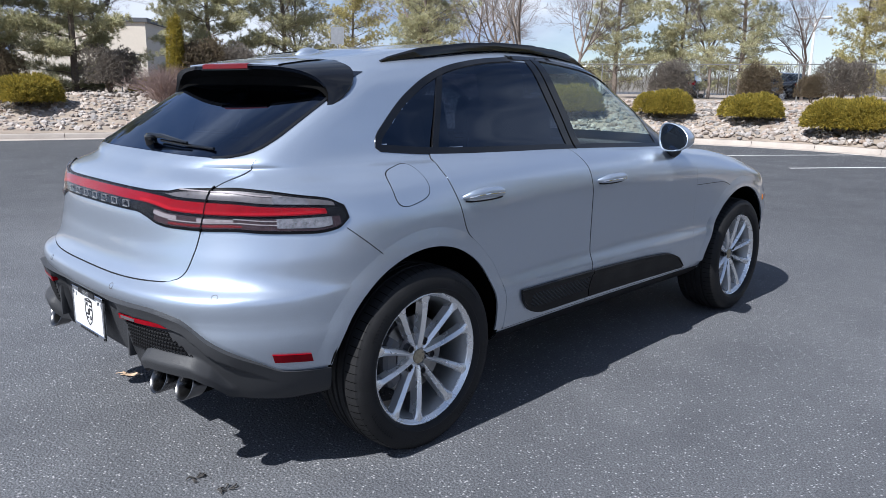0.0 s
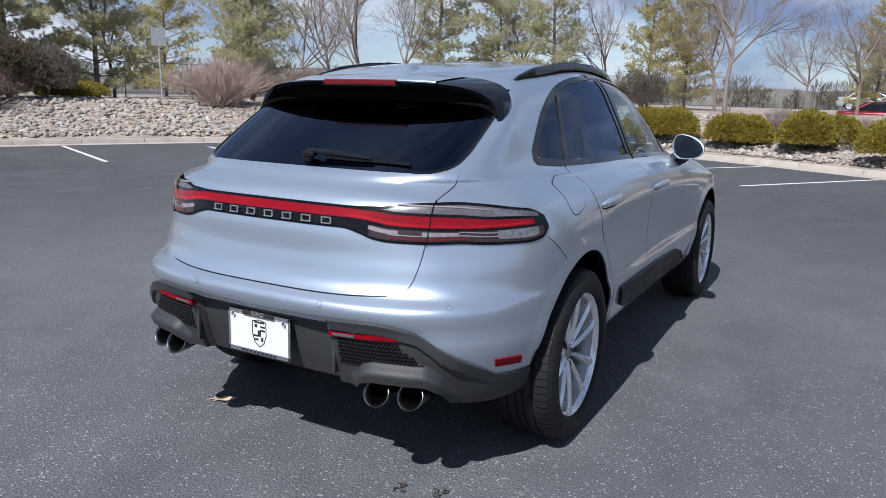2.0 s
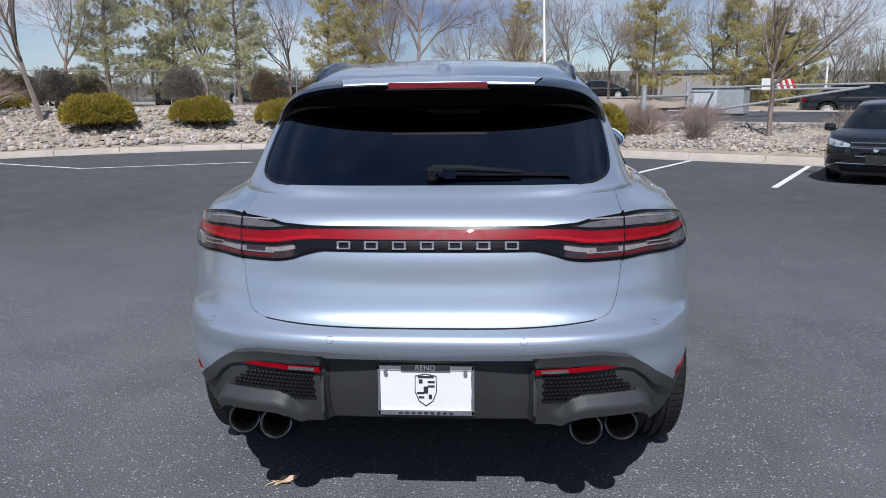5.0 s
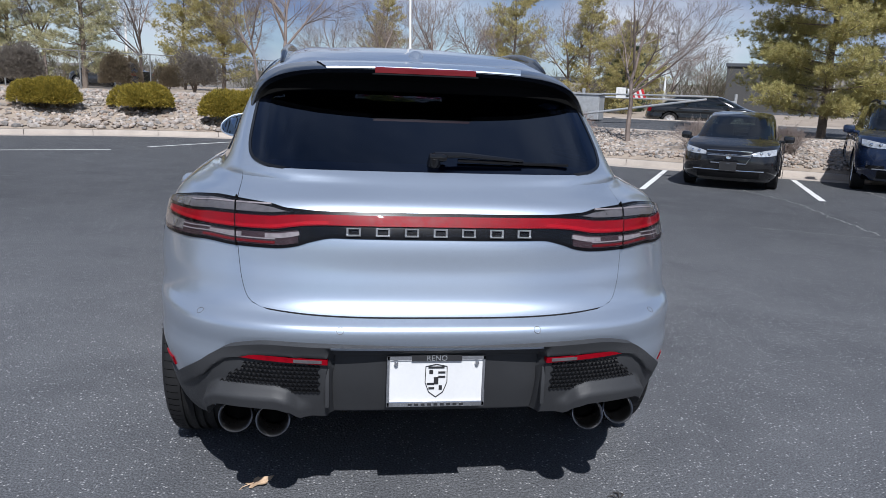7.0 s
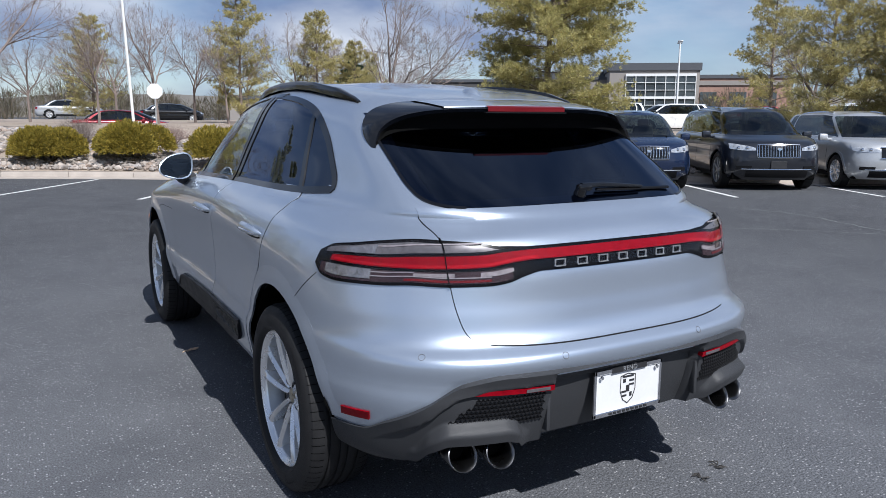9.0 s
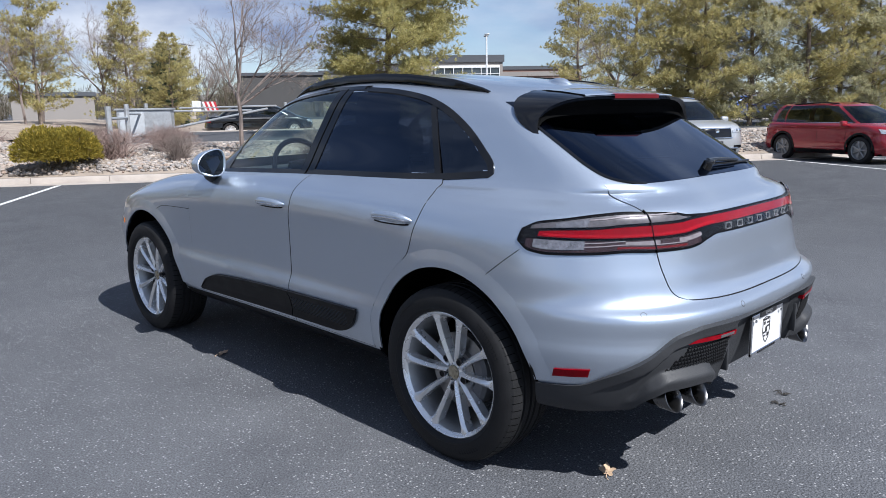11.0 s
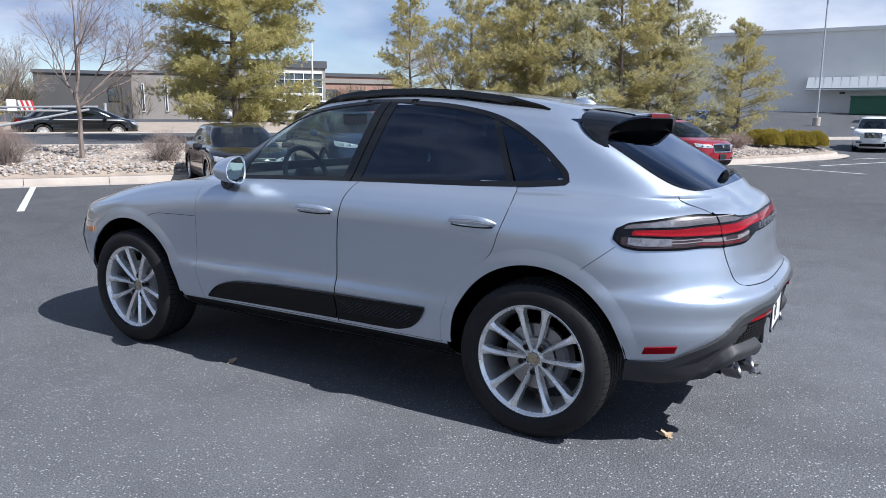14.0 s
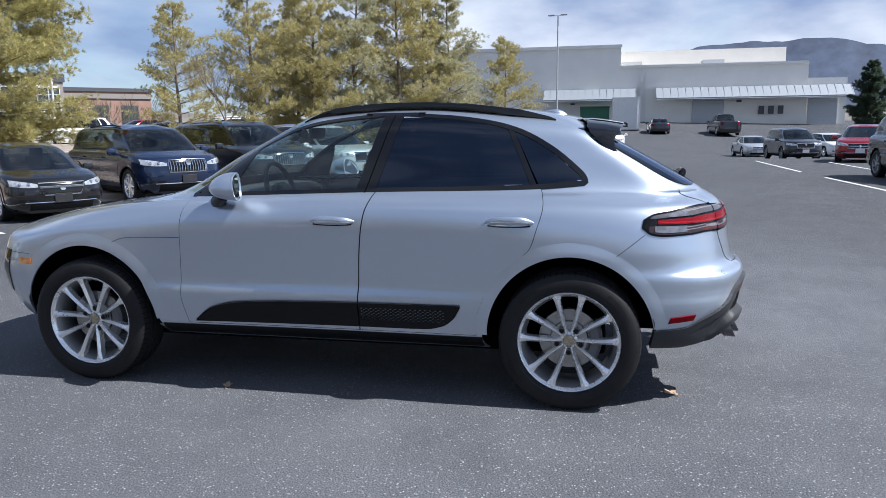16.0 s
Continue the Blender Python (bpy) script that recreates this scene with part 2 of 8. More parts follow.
# ---- building blocks ----
def mesh_of(bm, name, material, smooth=True, angle=35.0):
    me = bpy.data.meshes.new(name)
    bmesh.ops.recalc_face_normals(bm, faces=bm.faces[:])
    bm.to_mesh(me)
    bm.free()
    for m in (material if isinstance(material, (list, tuple)) else [material]):
        me.materials.append(m)
    if smooth:
        me.polygons.foreach_set("use_smooth", [True] * len(me.polygons))
        me.set_sharp_from_angle(angle=radians(angle))
    return me


def part(name, bm, material, parent=None, label="", smooth=True, angle=35.0):
    """One bmesh as one mesh object under a thing or a part."""
    ob = new(name, mesh_of(bm, name, material, smooth, angle))
    if parent is not None:
        ob.parent = parent
    if label:
        tagged(ob, label)
    return ob


def thing(name, label, category, m=None, group="", kind=""):
    ob = new(name)
    if m is not None:
        ob.matrix_world = m
    return tagged(ob, label, category, group, kind)


def box(bm, c, size, bevel=0.0, seg=2, m=None):
    g = bmesh.ops.create_cube(bm, size=1.0)
    bmesh.ops.scale(bm, vec=size, verts=g["verts"])
    if bevel:
        es = {e for v in g["verts"] for e in v.link_edges}
        r = bmesh.ops.bevel(bm, geom=list(es), offset=bevel, segments=seg, affect="EDGES", profile=0.5)
        vs = list({v for f in r["faces"] for v in f.verts} | {v for v in g["verts"] if v.is_valid})
    else:
        vs = g["verts"]
    mm = Matrix.Translation(c) @ (m or Matrix())
    bmesh.ops.transform(bm, matrix=mm, verts=vs)
    return vs


def grid_faces(bm, rows, close_u=False, close_v=False):
    """Vertices in rows of equal length, joined by quads."""
    vs = [[bm.verts.new(p) for p in r] for r in rows]
    nu, nv = len(vs), len(vs[0])
    for i in range(nu if close_u else nu - 1):
        for j in range(nv if close_v else nv - 1):
            q = (vs[i][j], vs[(i + 1) % nu][j], vs[(i + 1) % nu][(j + 1) % nv], vs[i][(j + 1) % nv])
            if len(set(q)) == 4:
                bm.faces.new(q)
    return vs


def lathe(bm, prof, n=48, axis="X", cap=False):
    """A profile of (along, radius) turned round an axis."""
    rows = []
    for i in range(n):
        a = 2 * math.pi * i / n
        if axis == "X":
            rows.append([(p, r * math.cos(a), r * math.sin(a)) for p, r in prof])
        elif axis == "Y":
            rows.append([(r * math.cos(a), p, r * math.sin(a)) for p, r in prof])
        else:
            rows.append([(r * math.cos(a), r * math.sin(a), p) for p, r in prof])
    vs = grid_faces(bm, rows, close_u=True)
    if cap:
        for j in (0, -1):
            bm.faces.new([r[j] for r in vs])
    return vs


def tube(bm, pts, radii, n=8, cap=True):
    """A round bar along points; radii one number or one for each point."""
    pts = [Vector(p) for p in pts]
    if isinstance(radii, (int, float)):
        radii = [radii] * len(pts)
    rows, ref = [], None
    for i, p in enumerate(pts):
        t = (pts[min(i + 1, len(pts) - 1)] - pts[max(i - 1, 0)]).normalized()
        if ref is None:
            ref = t.orthogonal().normalized()
        ref = (ref - t * ref.dot(t))
        ref = ref.normalized() if ref.length > 1e-6 else t.orthogonal().normalized()
        b = t.cross(ref)
        rows.append([p + (ref * math.cos(2 * math.pi * k / n) + b * math.sin(2 * math.pi * k / n)) * radii[i] for k in range(n)])
    vs = grid_faces(bm, rows, close_v=True)
    if cap and n > 2:
        bm.faces.new(vs[0])
        bm.faces.new(vs[-1][::-1])
    return vs


def curve_at(pts):
    """A smooth monotone curve through (x, y) knots; takes numbers or arrays."""
    xs = np.array([p[0] for p in pts], float)
    ys = np.array([p[1] for p in pts], float)
    if len(xs) == 1:
        return lambda q: np.zeros_like(np.asarray(q, float)) + ys[0]
    h, d = np.diff(xs), np.diff(ys) / np.diff(xs)
    m = np.zeros_like(ys)
    m[0], m[-1] = d[0], d[-1]
    for i in range(1, len(xs) - 1):
        if d[i - 1] * d[i] > 0:
            a, b = 2 * h[i] + h[i - 1], h[i] + 2 * h[i - 1]
            m[i] = (a + b) / (a / d[i - 1] + b / d[i])

    def f(q):
        q = np.clip(np.asarray(q, float), xs[0], xs[-1])
        i = np.clip(np.searchsorted(xs, q, side="right") - 1, 0, len(xs) - 2)
        t = (q - xs[i]) / h[i]
        return ((2 * t**3 - 3 * t**2 + 1) * ys[i] + (t**3 - 2 * t**2 + t) * h[i] * m[i]
                + (3 * t**2 - 2 * t**3) * ys[i + 1] + (t**3 - t**2) * h[i] * m[i + 1])
    return f


class Shell:
    """A car's skin: level rings from sill to roof, each a plan outline with rounded ends, joined by a smooth curve."""

    def __init__(self, rings, n_rear=56, n_side=130, n_front=36, sub=8):
        cols = []
        for r in rings:
            zf, wf = curve_at(r["z"]), curve_at(r["w"])
            yr, lr, er = r["rear"]
            yf, lf, ef = r["front"]
            th = np.linspace(0, math.pi / 2, n_rear, endpoint=False)
            a = np.sin(th) ** (2 / er)
            ya = yr + lr * (1 - np.cos(th) ** (2 / er))
            ym = np.linspace(yr + lr, yf - lf, n_side)
            th = np.linspace(math.pi / 2, 0, n_front + 1)[1:]
            c = np.sin(th) ** (2 / ef)
            yc = yf - lf * (1 - np.cos(th) ** (2 / ef))
            y = np.concatenate([ya, ym, yc])
            f = np.concatenate([a, np.ones(n_side), c])
            cols.append(np.stack([wf(y) * f, y, zf(y)], -1))
        R = np.array(cols)
        k = len(rings)
        mid = R[:, n_rear + n_side // 3]
        t = np.concatenate([[0], np.cumsum(np.maximum(0.03, np.linalg.norm(np.diff(mid, axis=0), axis=1)))])
        tan = np.zeros_like(R)
        for i in range(k):
            if 0 < i < k - 1:
                h0, h1 = t[i] - t[i - 1], t[i + 1] - t[i]
                d0, d1 = (R[i] - R[i - 1]) / h0, (R[i + 1] - R[i]) / h1
                tan[i] = (d0 * h1 + d1 * h0) / (h0 + h1)
            elif i == 0:
                tan[i] = (R[1] - R[0]) / (t[1] - t[0])
            else:
                tan[i] = (R[i] - R[i - 1]) / (t[i] - t[i - 1])
        tan[-1, :, 2] *= 0.0
        out = []
        for i in range(k - 1):
            h = t[i + 1] - t[i]
            for q in range(sub):
                u = q / sub
                out.append((2 * u**3 - 3 * u**2 + 1) * R[i] + (u**3 - 2 * u**2 + u) * h * tan[i]
                           + (3 * u**2 - 2 * u**3) * R[i + 1] + (u**3 - u**2) * h * tan[i + 1])
        out.append(R[-1])
        P = np.array(out)
        P[:, :, 2] = np.maximum.accumulate(P[:, :, 2], axis=0)
        P[:, :, 0] = np.maximum(P[:, :, 0], 0)
        P[:, 0, 0] = 0
        P[:, -1, 0] = 0
        self.P = P
        self.z0, self.dz = P[:, :, 2].min(), 0.006
        self.zs = np.arange(self.z0, P[:, :, 2].max(), self.dz)
        ns = P.shape[1]
        self.X, self.Y = np.zeros((len(self.zs), ns)), np.zeros((len(self.zs), ns))
        ramp_up = np.arange(P.shape[0]) * 1e-7
        for s in range(ns):
            zc = P[:, s, 2] + ramp_up
            self.X[:, s] = np.interp(self.zs, zc, P[:, s, 0])
            self.Y[:, s] = np.interp(self.zs, zc, P[:, s, 1])
        self.Ym = np.maximum.accumulate(self.Y + np.arange(ns) * 1e-7, axis=1)
        self.imax = np.argmax(self.X[:, : n_rear + n_side // 2], axis=1)

    def _rows(self, z):
        q = min(max((z - self.z0) / self.dz, 0), len(self.zs) - 1.001)
        return int(q), q - int(q)

    def x_at(self, y, z):
        i, f = self._rows(z)
        return (1 - f) * np.interp(y, self.Ym[i], self.X[i]) + f * np.interp(y, self.Ym[i + 1], self.X[i + 1])

    def y_at(self, x, z):
        i, f = self._rows(z)
        v = 0.0
        for r, w in ((i, 1 - f), (i + 1, f)):
            m = self.imax[r] + 1
            xs = np.maximum.accumulate(self.X[r, :m] + np.arange(m) * 1e-8)
            v += w * np.interp(abs(x), xs, self.Y[r, :m])
        return v

    def side(self, y, z, off=0.0, sign=1):
        """The point of the flank at y and z, lifted off along its normal."""
        e = 0.012
        x = self.x_at(y, z)
        dy = (self.x_at(y + e, z) - self.x_at(y - e, z)) / (2 * e)
        dz = (self.x_at(y, z + e) - self.x_at(y, z - e)) / (2 * e)
        n = Vector((1, -dy, -dz)).normalized()
        p = Vector((x, y, z)) + n * off
        return Vector((sign * p.x, p.y, p.z)), Vector((sign * n.x, n.y, n.z))

    def rear(self, x, z, off=0.0, sign=1):
        """The point of the tail at x and z."""
        e = 0.012
        y = self.y_at(x, z)
        dx = (self.y_at(x + e, z) - self.y_at(x - e, z)) / (2 * e)
        dz = (self.y_at(x, z + e) - self.y_at(x, z - e)) / (2 * e)
        n = Vector((dx, -1, dz)).normalized()
        return Vector((x, y, z)) + n * off, n

    def wrap(self, s, z, off=0.0, sign=1):
        """The point at plan station s (a column's number, rear centre 0) and height z."""
        def at(s, z):
            i, f = self._rows(z)
            s = min(max(s, 0), self.X.shape[1] - 1.001)
            j, g = int(s), s - int(s)
            w = ((i, j, (1 - f) * (1 - g)), (i + 1, j, f * (1 - g)), (i, j + 1, (1 - f) * g), (i + 1, j + 1, f * g))
            return Vector((sum(self.X[a, b] * c for a, b, c in w), sum(self.Y[a, b] * c for a, b, c in w), z))
        p = at(s, z)
        a = at(s + 0.6, z) - at(max(s - 0.6, 0), z)
        b = at(s, z + 0.01) - at(s, z - 0.01)
        n = a.cross(b)
        n = n.normalized() if n.length > 1e-9 else Vector((0, -1, 0))
        if n.x * 1.0 + n.y * -0.6 < 0:
            n = -n
        p = p + n * off
        return Vector((sign * p.x, p.y, p.z)), Vector((sign * n.x, n.y, n.z))

    def s_of_y(self, y, z):
        i, f = self._rows(z)
        return float(np.interp(y, self.Ym[i], np.arange(self.X.shape[1])))

    def s_of_x(self, x, z):
        i, f = self._rows(z)
        m = self.imax[i] + 1
        return float(np.interp(abs(x), np.maximum.accumulate(self.X[i, :m] + np.arange(m) * 1e-8), np.arange(m)))


def patch(bm, at, nu, nv, off=0.002, depth=0.006):
    """A panel over a skin: at(u, v, off) gives its points; the rim turns back by depth."""
    rows = []
    for i in range(-1, nu + 2):
        u, rim_u = min(max(i / nu, 0), 1), i in (-1, nu + 1)
        row = []
        for j in range(-1, nv + 2):
            v, rim = min(max(j / nv, 0), 1), rim_u or j in (-1, nv + 1)
            row.append(at(u, v, off - depth if rim else off))
        rows.append(row)
    grid_faces(bm, rows)
    bmesh.ops.remove_doubles(bm, verts=bm.verts[:], dist=1e-5)


def strip(bm, at, path, width, high, off=0.0, closed=False):
    """A flat moulding of a width and height along a path on a skin; at(a, b, off) gives point and normal."""
    pn = [at(a, b, off) for a, b in path]
    rows, n = [], len(pn)
    for i, (p, nn) in enumerate(pn):
        q = pn[(i + 1) % n][0] if closed or i < n - 1 else p
        o = pn[i - 1][0] if closed or i > 0 else p
        t = (q - o).normalized()
        sd = nn.cross(t).normalized()
        w = width(i / max(1, n - 1)) if callable(width) else width
        rows.append([p - sd * w / 2 - nn * 0.004, p - sd * w * 0.42 + nn * high, p + sd * w * 0.42 + nn * high, p + sd * w / 2 - nn * 0.004])
    vs = grid_faces(bm, rows, close_u=closed)
    if not closed:
        bm.faces.new(vs[0])
        bm.faces.new(vs[-1][::-1])


def spline_path(pts, n):
    """n points along a smooth curve through 2D or 3D knots."""
    k = [Vector(p) for p in pts]
    d = [0.0]
    for a, b in zip(k, k[1:]):
        d.append(d[-1] + max(1e-6, (b - a).length))
    fs = [catmull(d, [p[c] for p in k]) for c in range(len(k[0]))]
    return [tuple(f(d[-1] * i / (n - 1)) for f in fs) for i in range(n)]


def catmull(xs, ys):
    xs, ys = list(xs), list(ys)
    m = []
    for i in range(len(xs)):
        a, b = max(0, i - 1), min(len(xs) - 1, i + 1)
        m.append((ys[b] - ys[a]) / (xs[b] - xs[a]))

    def f(q):
        i = 0
        while i < len(xs) - 2 and q > xs[i + 1]:
            i += 1
        h = xs[i + 1] - xs[i]
        t = (q - xs[i]) / h
        return ((2 * t**3 - 3 * t**2 + 1) * ys[i] + (t**3 - 2 * t**2 + t) * h * m[i]
                + (3 * t**2 - 2 * t**3) * ys[i + 1] + (t**3 - t**2) * h * m[i + 1])
    return f


def lerp(a, b, t):
    return a + (b - a) * t


def text_mesh(words, size, deep, m):
    """Raised letters of the built-in font as a bmesh, centred on m."""
    cu = bpy.data.curves.new("words", "FONT")
    cu.body, cu.size, cu.extrude = words, size, deep
    cu.align_x, cu.align_y = "CENTER", "CENTER"
    cu.resolution_u = 3
    ob = new("words", cu)
    me = bpy.data.meshes.new_from_object(ob.evaluated_get(bpy.context.evaluated_depsgraph_get()))
    bm = bmesh.new()
    bm.from_mesh(me)
    bm.transform(m)
    bpy.data.objects.remove(ob)
    bpy.data.curves.remove(cu)
    bpy.data.meshes.remove(me)
    return bm

# ---- the silver car: rear axle over the origin, nose towards +y ----
WB, WHEEL_Z, WHEEL_R = 2.807, 0.366, 0.368
car = thing("car", "silver-blue metallic luxury SUV parked on the asphalt", "car")


def ring(z, w, rear, front):
    return {"z": z if isinstance(z, list) else [(0, z)], "w": w, "rear": rear, "front": front}


HERO = Shell([
    ring(0.27, [(-0.8, 0.74), (0, 0.79), (2.8, 0.79), (3.5, 0.74)], (-0.78, 0.55, 3.3), (3.50, 0.6, 2.6)),
    ring(0.345, [(-0.7, 0.83), (0, 0.905), (0.6, 0.895), (1.4, 0.885), (2.2, 0.892), (2.8, 0.905), (3.5, 0.85)], (-0.84, 0.62, 3.5), (3.62, 0.62, 2.5)),
    ring(0.45, [(-0.7, 0.865), (0, 0.94), (0.6, 0.925), (1.4, 0.910), (2.2, 0.922), (2.8, 0.94), (3.5, 0.89)], (-0.885, 0.66, 3.5), (3.70, 0.66, 2.5)),
    ring(0.56, [(-0.7, 0.902), (0, 0.952), (0.6, 0.9405), (1.4, 0.929), (2.2, 0.936), (2.8, 0.952), (3.5, 0.91)], (-0.914, 0.68, 3.3), (3.74, 0.68, 2.5)),
    ring(0.592, [(-0.7, 0.902), (0, 0.9525), (0.6, 0.930), (1.4, 0.9155), (2.2, 0.9265), (2.8, 0.95), (3.5, 0.91)], (-0.921, 0.69, 3.2), (3.75, 0.68, 2.5)),
    ring(0.612, [(-0.7, 0.904), (0, 0.9525), (0.6, 0.9265), (1.4, 0.9110), (2.2, 0.9235), (2.8, 0.95), (3.5, 0.91)], (-0.926, 0.70, 3.15), (3.76, 0.68, 2.5)),
    ring(0.690, [(-0.7, 0.908), (0, 0.955), (0.6, 0.926), (1.4, 0.911), (2.2, 0.925), (2.8, 0.95), (3.5, 0.905)], (-0.941, 0.72, 3.0), (3.75, 0.68, 2.5)),
    ring(0.72, [(-0.7, 0.904), (0, 0.955), (0.6, 0.926), (1.4, 0.912), (2.2, 0.926), (2.8, 0.95), (3.5, 0.90)], (-0.899, 0.72, 2.95), (3.74, 0.68, 2.5)),
    ring(0.82, [(-0.7, 0.90), (-0.3, 0.945), (0.1, 0.953), (0.6, 0.932), (1.4, 0.918), (2.2, 0.93), (2.8, 0.945), (3.4, 0.90)], (-0.862, 0.74, 2.9), (3.70, 0.70, 2.4)),
    ring([(-0.8, 0.94), (2.2, 0.93), (3.4, 0.87)], [(-0.7, 0.87), (-0.3, 0.925), (0.1, 0.943), (0.6, 0.937), (1.4, 0.925), (2.2, 0.928), (2.8, 0.93), (3.4, 0.86)], (-0.848, 0.74, 2.85), (3.60, 0.76, 2.3)),
    ring([(-0.8, 1.02), (2.2, 1.0), (3.4, 0.91)], [(-0.7, 0.82), (-0.3, 0.880), (0.1, 0.908), (0.6, 0.915), (1.4, 0.908), (2.2, 0.90), (2.8, 0.87), (3.3, 0.80)], (-0.805, 0.72, 3.4), (3.45, 0.80, 2.3)),
    ring([(-0.8, 1.075), (1.2, 1.07), (2.2, 1.045), (3.2, 0.955)], [(-0.7, 0.70), (-0.3, 0.775), (0.1, 0.835), (0.6, 0.855), (1.4, 0.855), (2.2, 0.84), (2.8, 0.80), (3.2, 0.72)], (-0.725, 0.60, 3.2), (3.22, 0.80, 2.2)),
    ring([(-0.8, 1.125), (0.2, 1.12), (1.2, 1.105), (2.2, 1.075), (2.5, 1.065)], [(-0.6, 0.665), (-0.3, 0.71), (0.1, 0.765), (0.6, 0.795), (1.4, 0.80), (2.2, 0.77), (2.5, 0.74)], (-0.648, 0.45, 4.0), (2.52, 0.55, 2.4)),
    ring([(-0.4, 1.30), (1.2, 1.31), (2.1, 1.27)], [(-0.3, 0.645), (0.0, 0.672), (0.6, 0.715), (1.4, 0.720), (2.1, 0.66)], (-0.325, 0.32, 4.5), (2.12, 0.48, 2.4)),
    ring([(-0.2, 1.398), (0.3, 1.442), (0.9, 1.475), (1.5, 1.445), (1.85, 1.40)], [(-0.2, 0.59), (0.2, 0.615), (0.6, 0.635), (1.2, 0.637), (1.8, 0.59)], (-0.13, 0.25, 4.5), (1.84, 0.40, 2.4)),
    ring([(-0.1, 1.450), (0.3, 1.506), (0.9, 1.543), (1.4, 1.523), (1.7, 1.475)], [(-0.1, 0.49), (0.9, 0.535), (1.6, 0.50)], (-0.06, 0.25, 3.6), (1.69, 0.35, 2.6)),
    ring([(-0.1, 1.466), (0.3, 1.527), (0.9, 1.568), (1.4, 1.548), (1.65, 1.495)], [(-0.1, 0.28), (0.9, 0.31), (1.6, 0.28)], (-0.03, 0.2, 3.2), (1.64, 0.30, 2.6)),
    ring([(-0.1, 1.470), (0.3, 1.534), (0.9, 1.578), (1.4, 1.557), (1.6, 1.503)], [(0, 0.0), (1, 0.0)], (-0.02, 0.2, 3.0), (1.62, 0.30, 2.6)),
])
GLASS_FRONT = curve_at([(1.06, 2.19), (1.24, 1.95), (1.38, 1.70), (1.46, 1.45), (1.49, 1.20), (1.505, 1.0)])
GLASS_REAR = curve_at([(1.125, -0.075), (1.17, -0.06), (1.23, 0.0), (1.34, 0.15), (1.43, 0.35), (1.48, 0.62), (1.505, 0.97)])
BELT = curve_at([(-0.1, 1.142), (0.2, 1.12), (1.1, 1.10), (2.2, 1.065)])
REAR_GLASS = curve_at([(1.117, 0.480), (1.121, 0.530), (1.128, 0.565), (1.140, 0.592), (1.16, 0.607), (1.2, 0.614), (1.3, 0.610), (1.42, 0.58)])


def hero_skin():
    """The whole outer skin, open at the windows and wheel arches."""
    bm, P = bmesh.new(), HERO.P
    nk, ns = P.shape[:2]
    for sign in (1, -1):
        vs = [[bm.verts.new((sign * p[0], p[1], p[2])) for p in P[k]] for k in range(nk)]
        for k in range(nk - 1):
            for s in range(ns - 1):
                c = (P[k, s] + P[k + 1, s] + P[k, s + 1] + P[k + 1, s + 1]) / 4
                x, y, z = c
                arch = min((y - a) ** 2 + (z - 0.365) ** 2 for a in (0, WB))
                if (x > 0.45 and arch < 0.448 ** 2) or (y < -0.40 and z < 0.385) or (y < -0.6 and z < 0.47 and 0.36 <= x < 0.70) or (y < -0.6 and z < 0.622 and x < 0.36):
                    continue
                if x > 0.45 and z > BELT(y) + 0.012 and z < 1.49 and GLASS_REAR(z) + 0.02 < y < GLASS_FRONT(z) - 0.02:
                    continue
                if 1.145 < z < 1.40 and y < 0.0 and x < REAR_GLASS(z) - 0.05 and y < HERO.y_at(x, z) + 0.03:
                    continue
                if 1.11 < z < 1.455 and y > 1.5 and s > ns - 31:
                    continue
                q = (vs[k][s], vs[k][s + 1], vs[k + 1][s + 1], vs[k + 1][s])
                bm.faces.new(q)
    bmesh.ops.remove_doubles(bm, verts=bm.verts[:], dist=2e-4)
    loose = [v for v in bm.verts if not v.link_faces]
    bmesh.ops.delete(bm, geom=loose, context="VERTS")
    return bm


part("body", hero_skin(), M["silver"], car, angle=60)


def on_side(sign):
    return lambda a, b, off: HERO.side(a, b, off, sign)


SEAM_MID = curve_at([(0.36, 1.14), (0.71, 1.13), (0.95, 1.10), (1.09, 1.05), (1.12, 1.03)])
SEAM_FRONT = curve_at([(0.36, 2.175), (0.52, 2.20), (0.80, 2.19), (0.98, 2.18), (1.08, 2.15)])
SEAM_BACK = curve_at([(0.36, 0.487), (0.45, 0.480), (0.55, 0.447), (0.65, 0.385), (0.74, 0.285), (0.80, 0.205), (0.89, 0.170), (1.0, 0.140), (1.05, 0.150), (1.12, 0.19)])

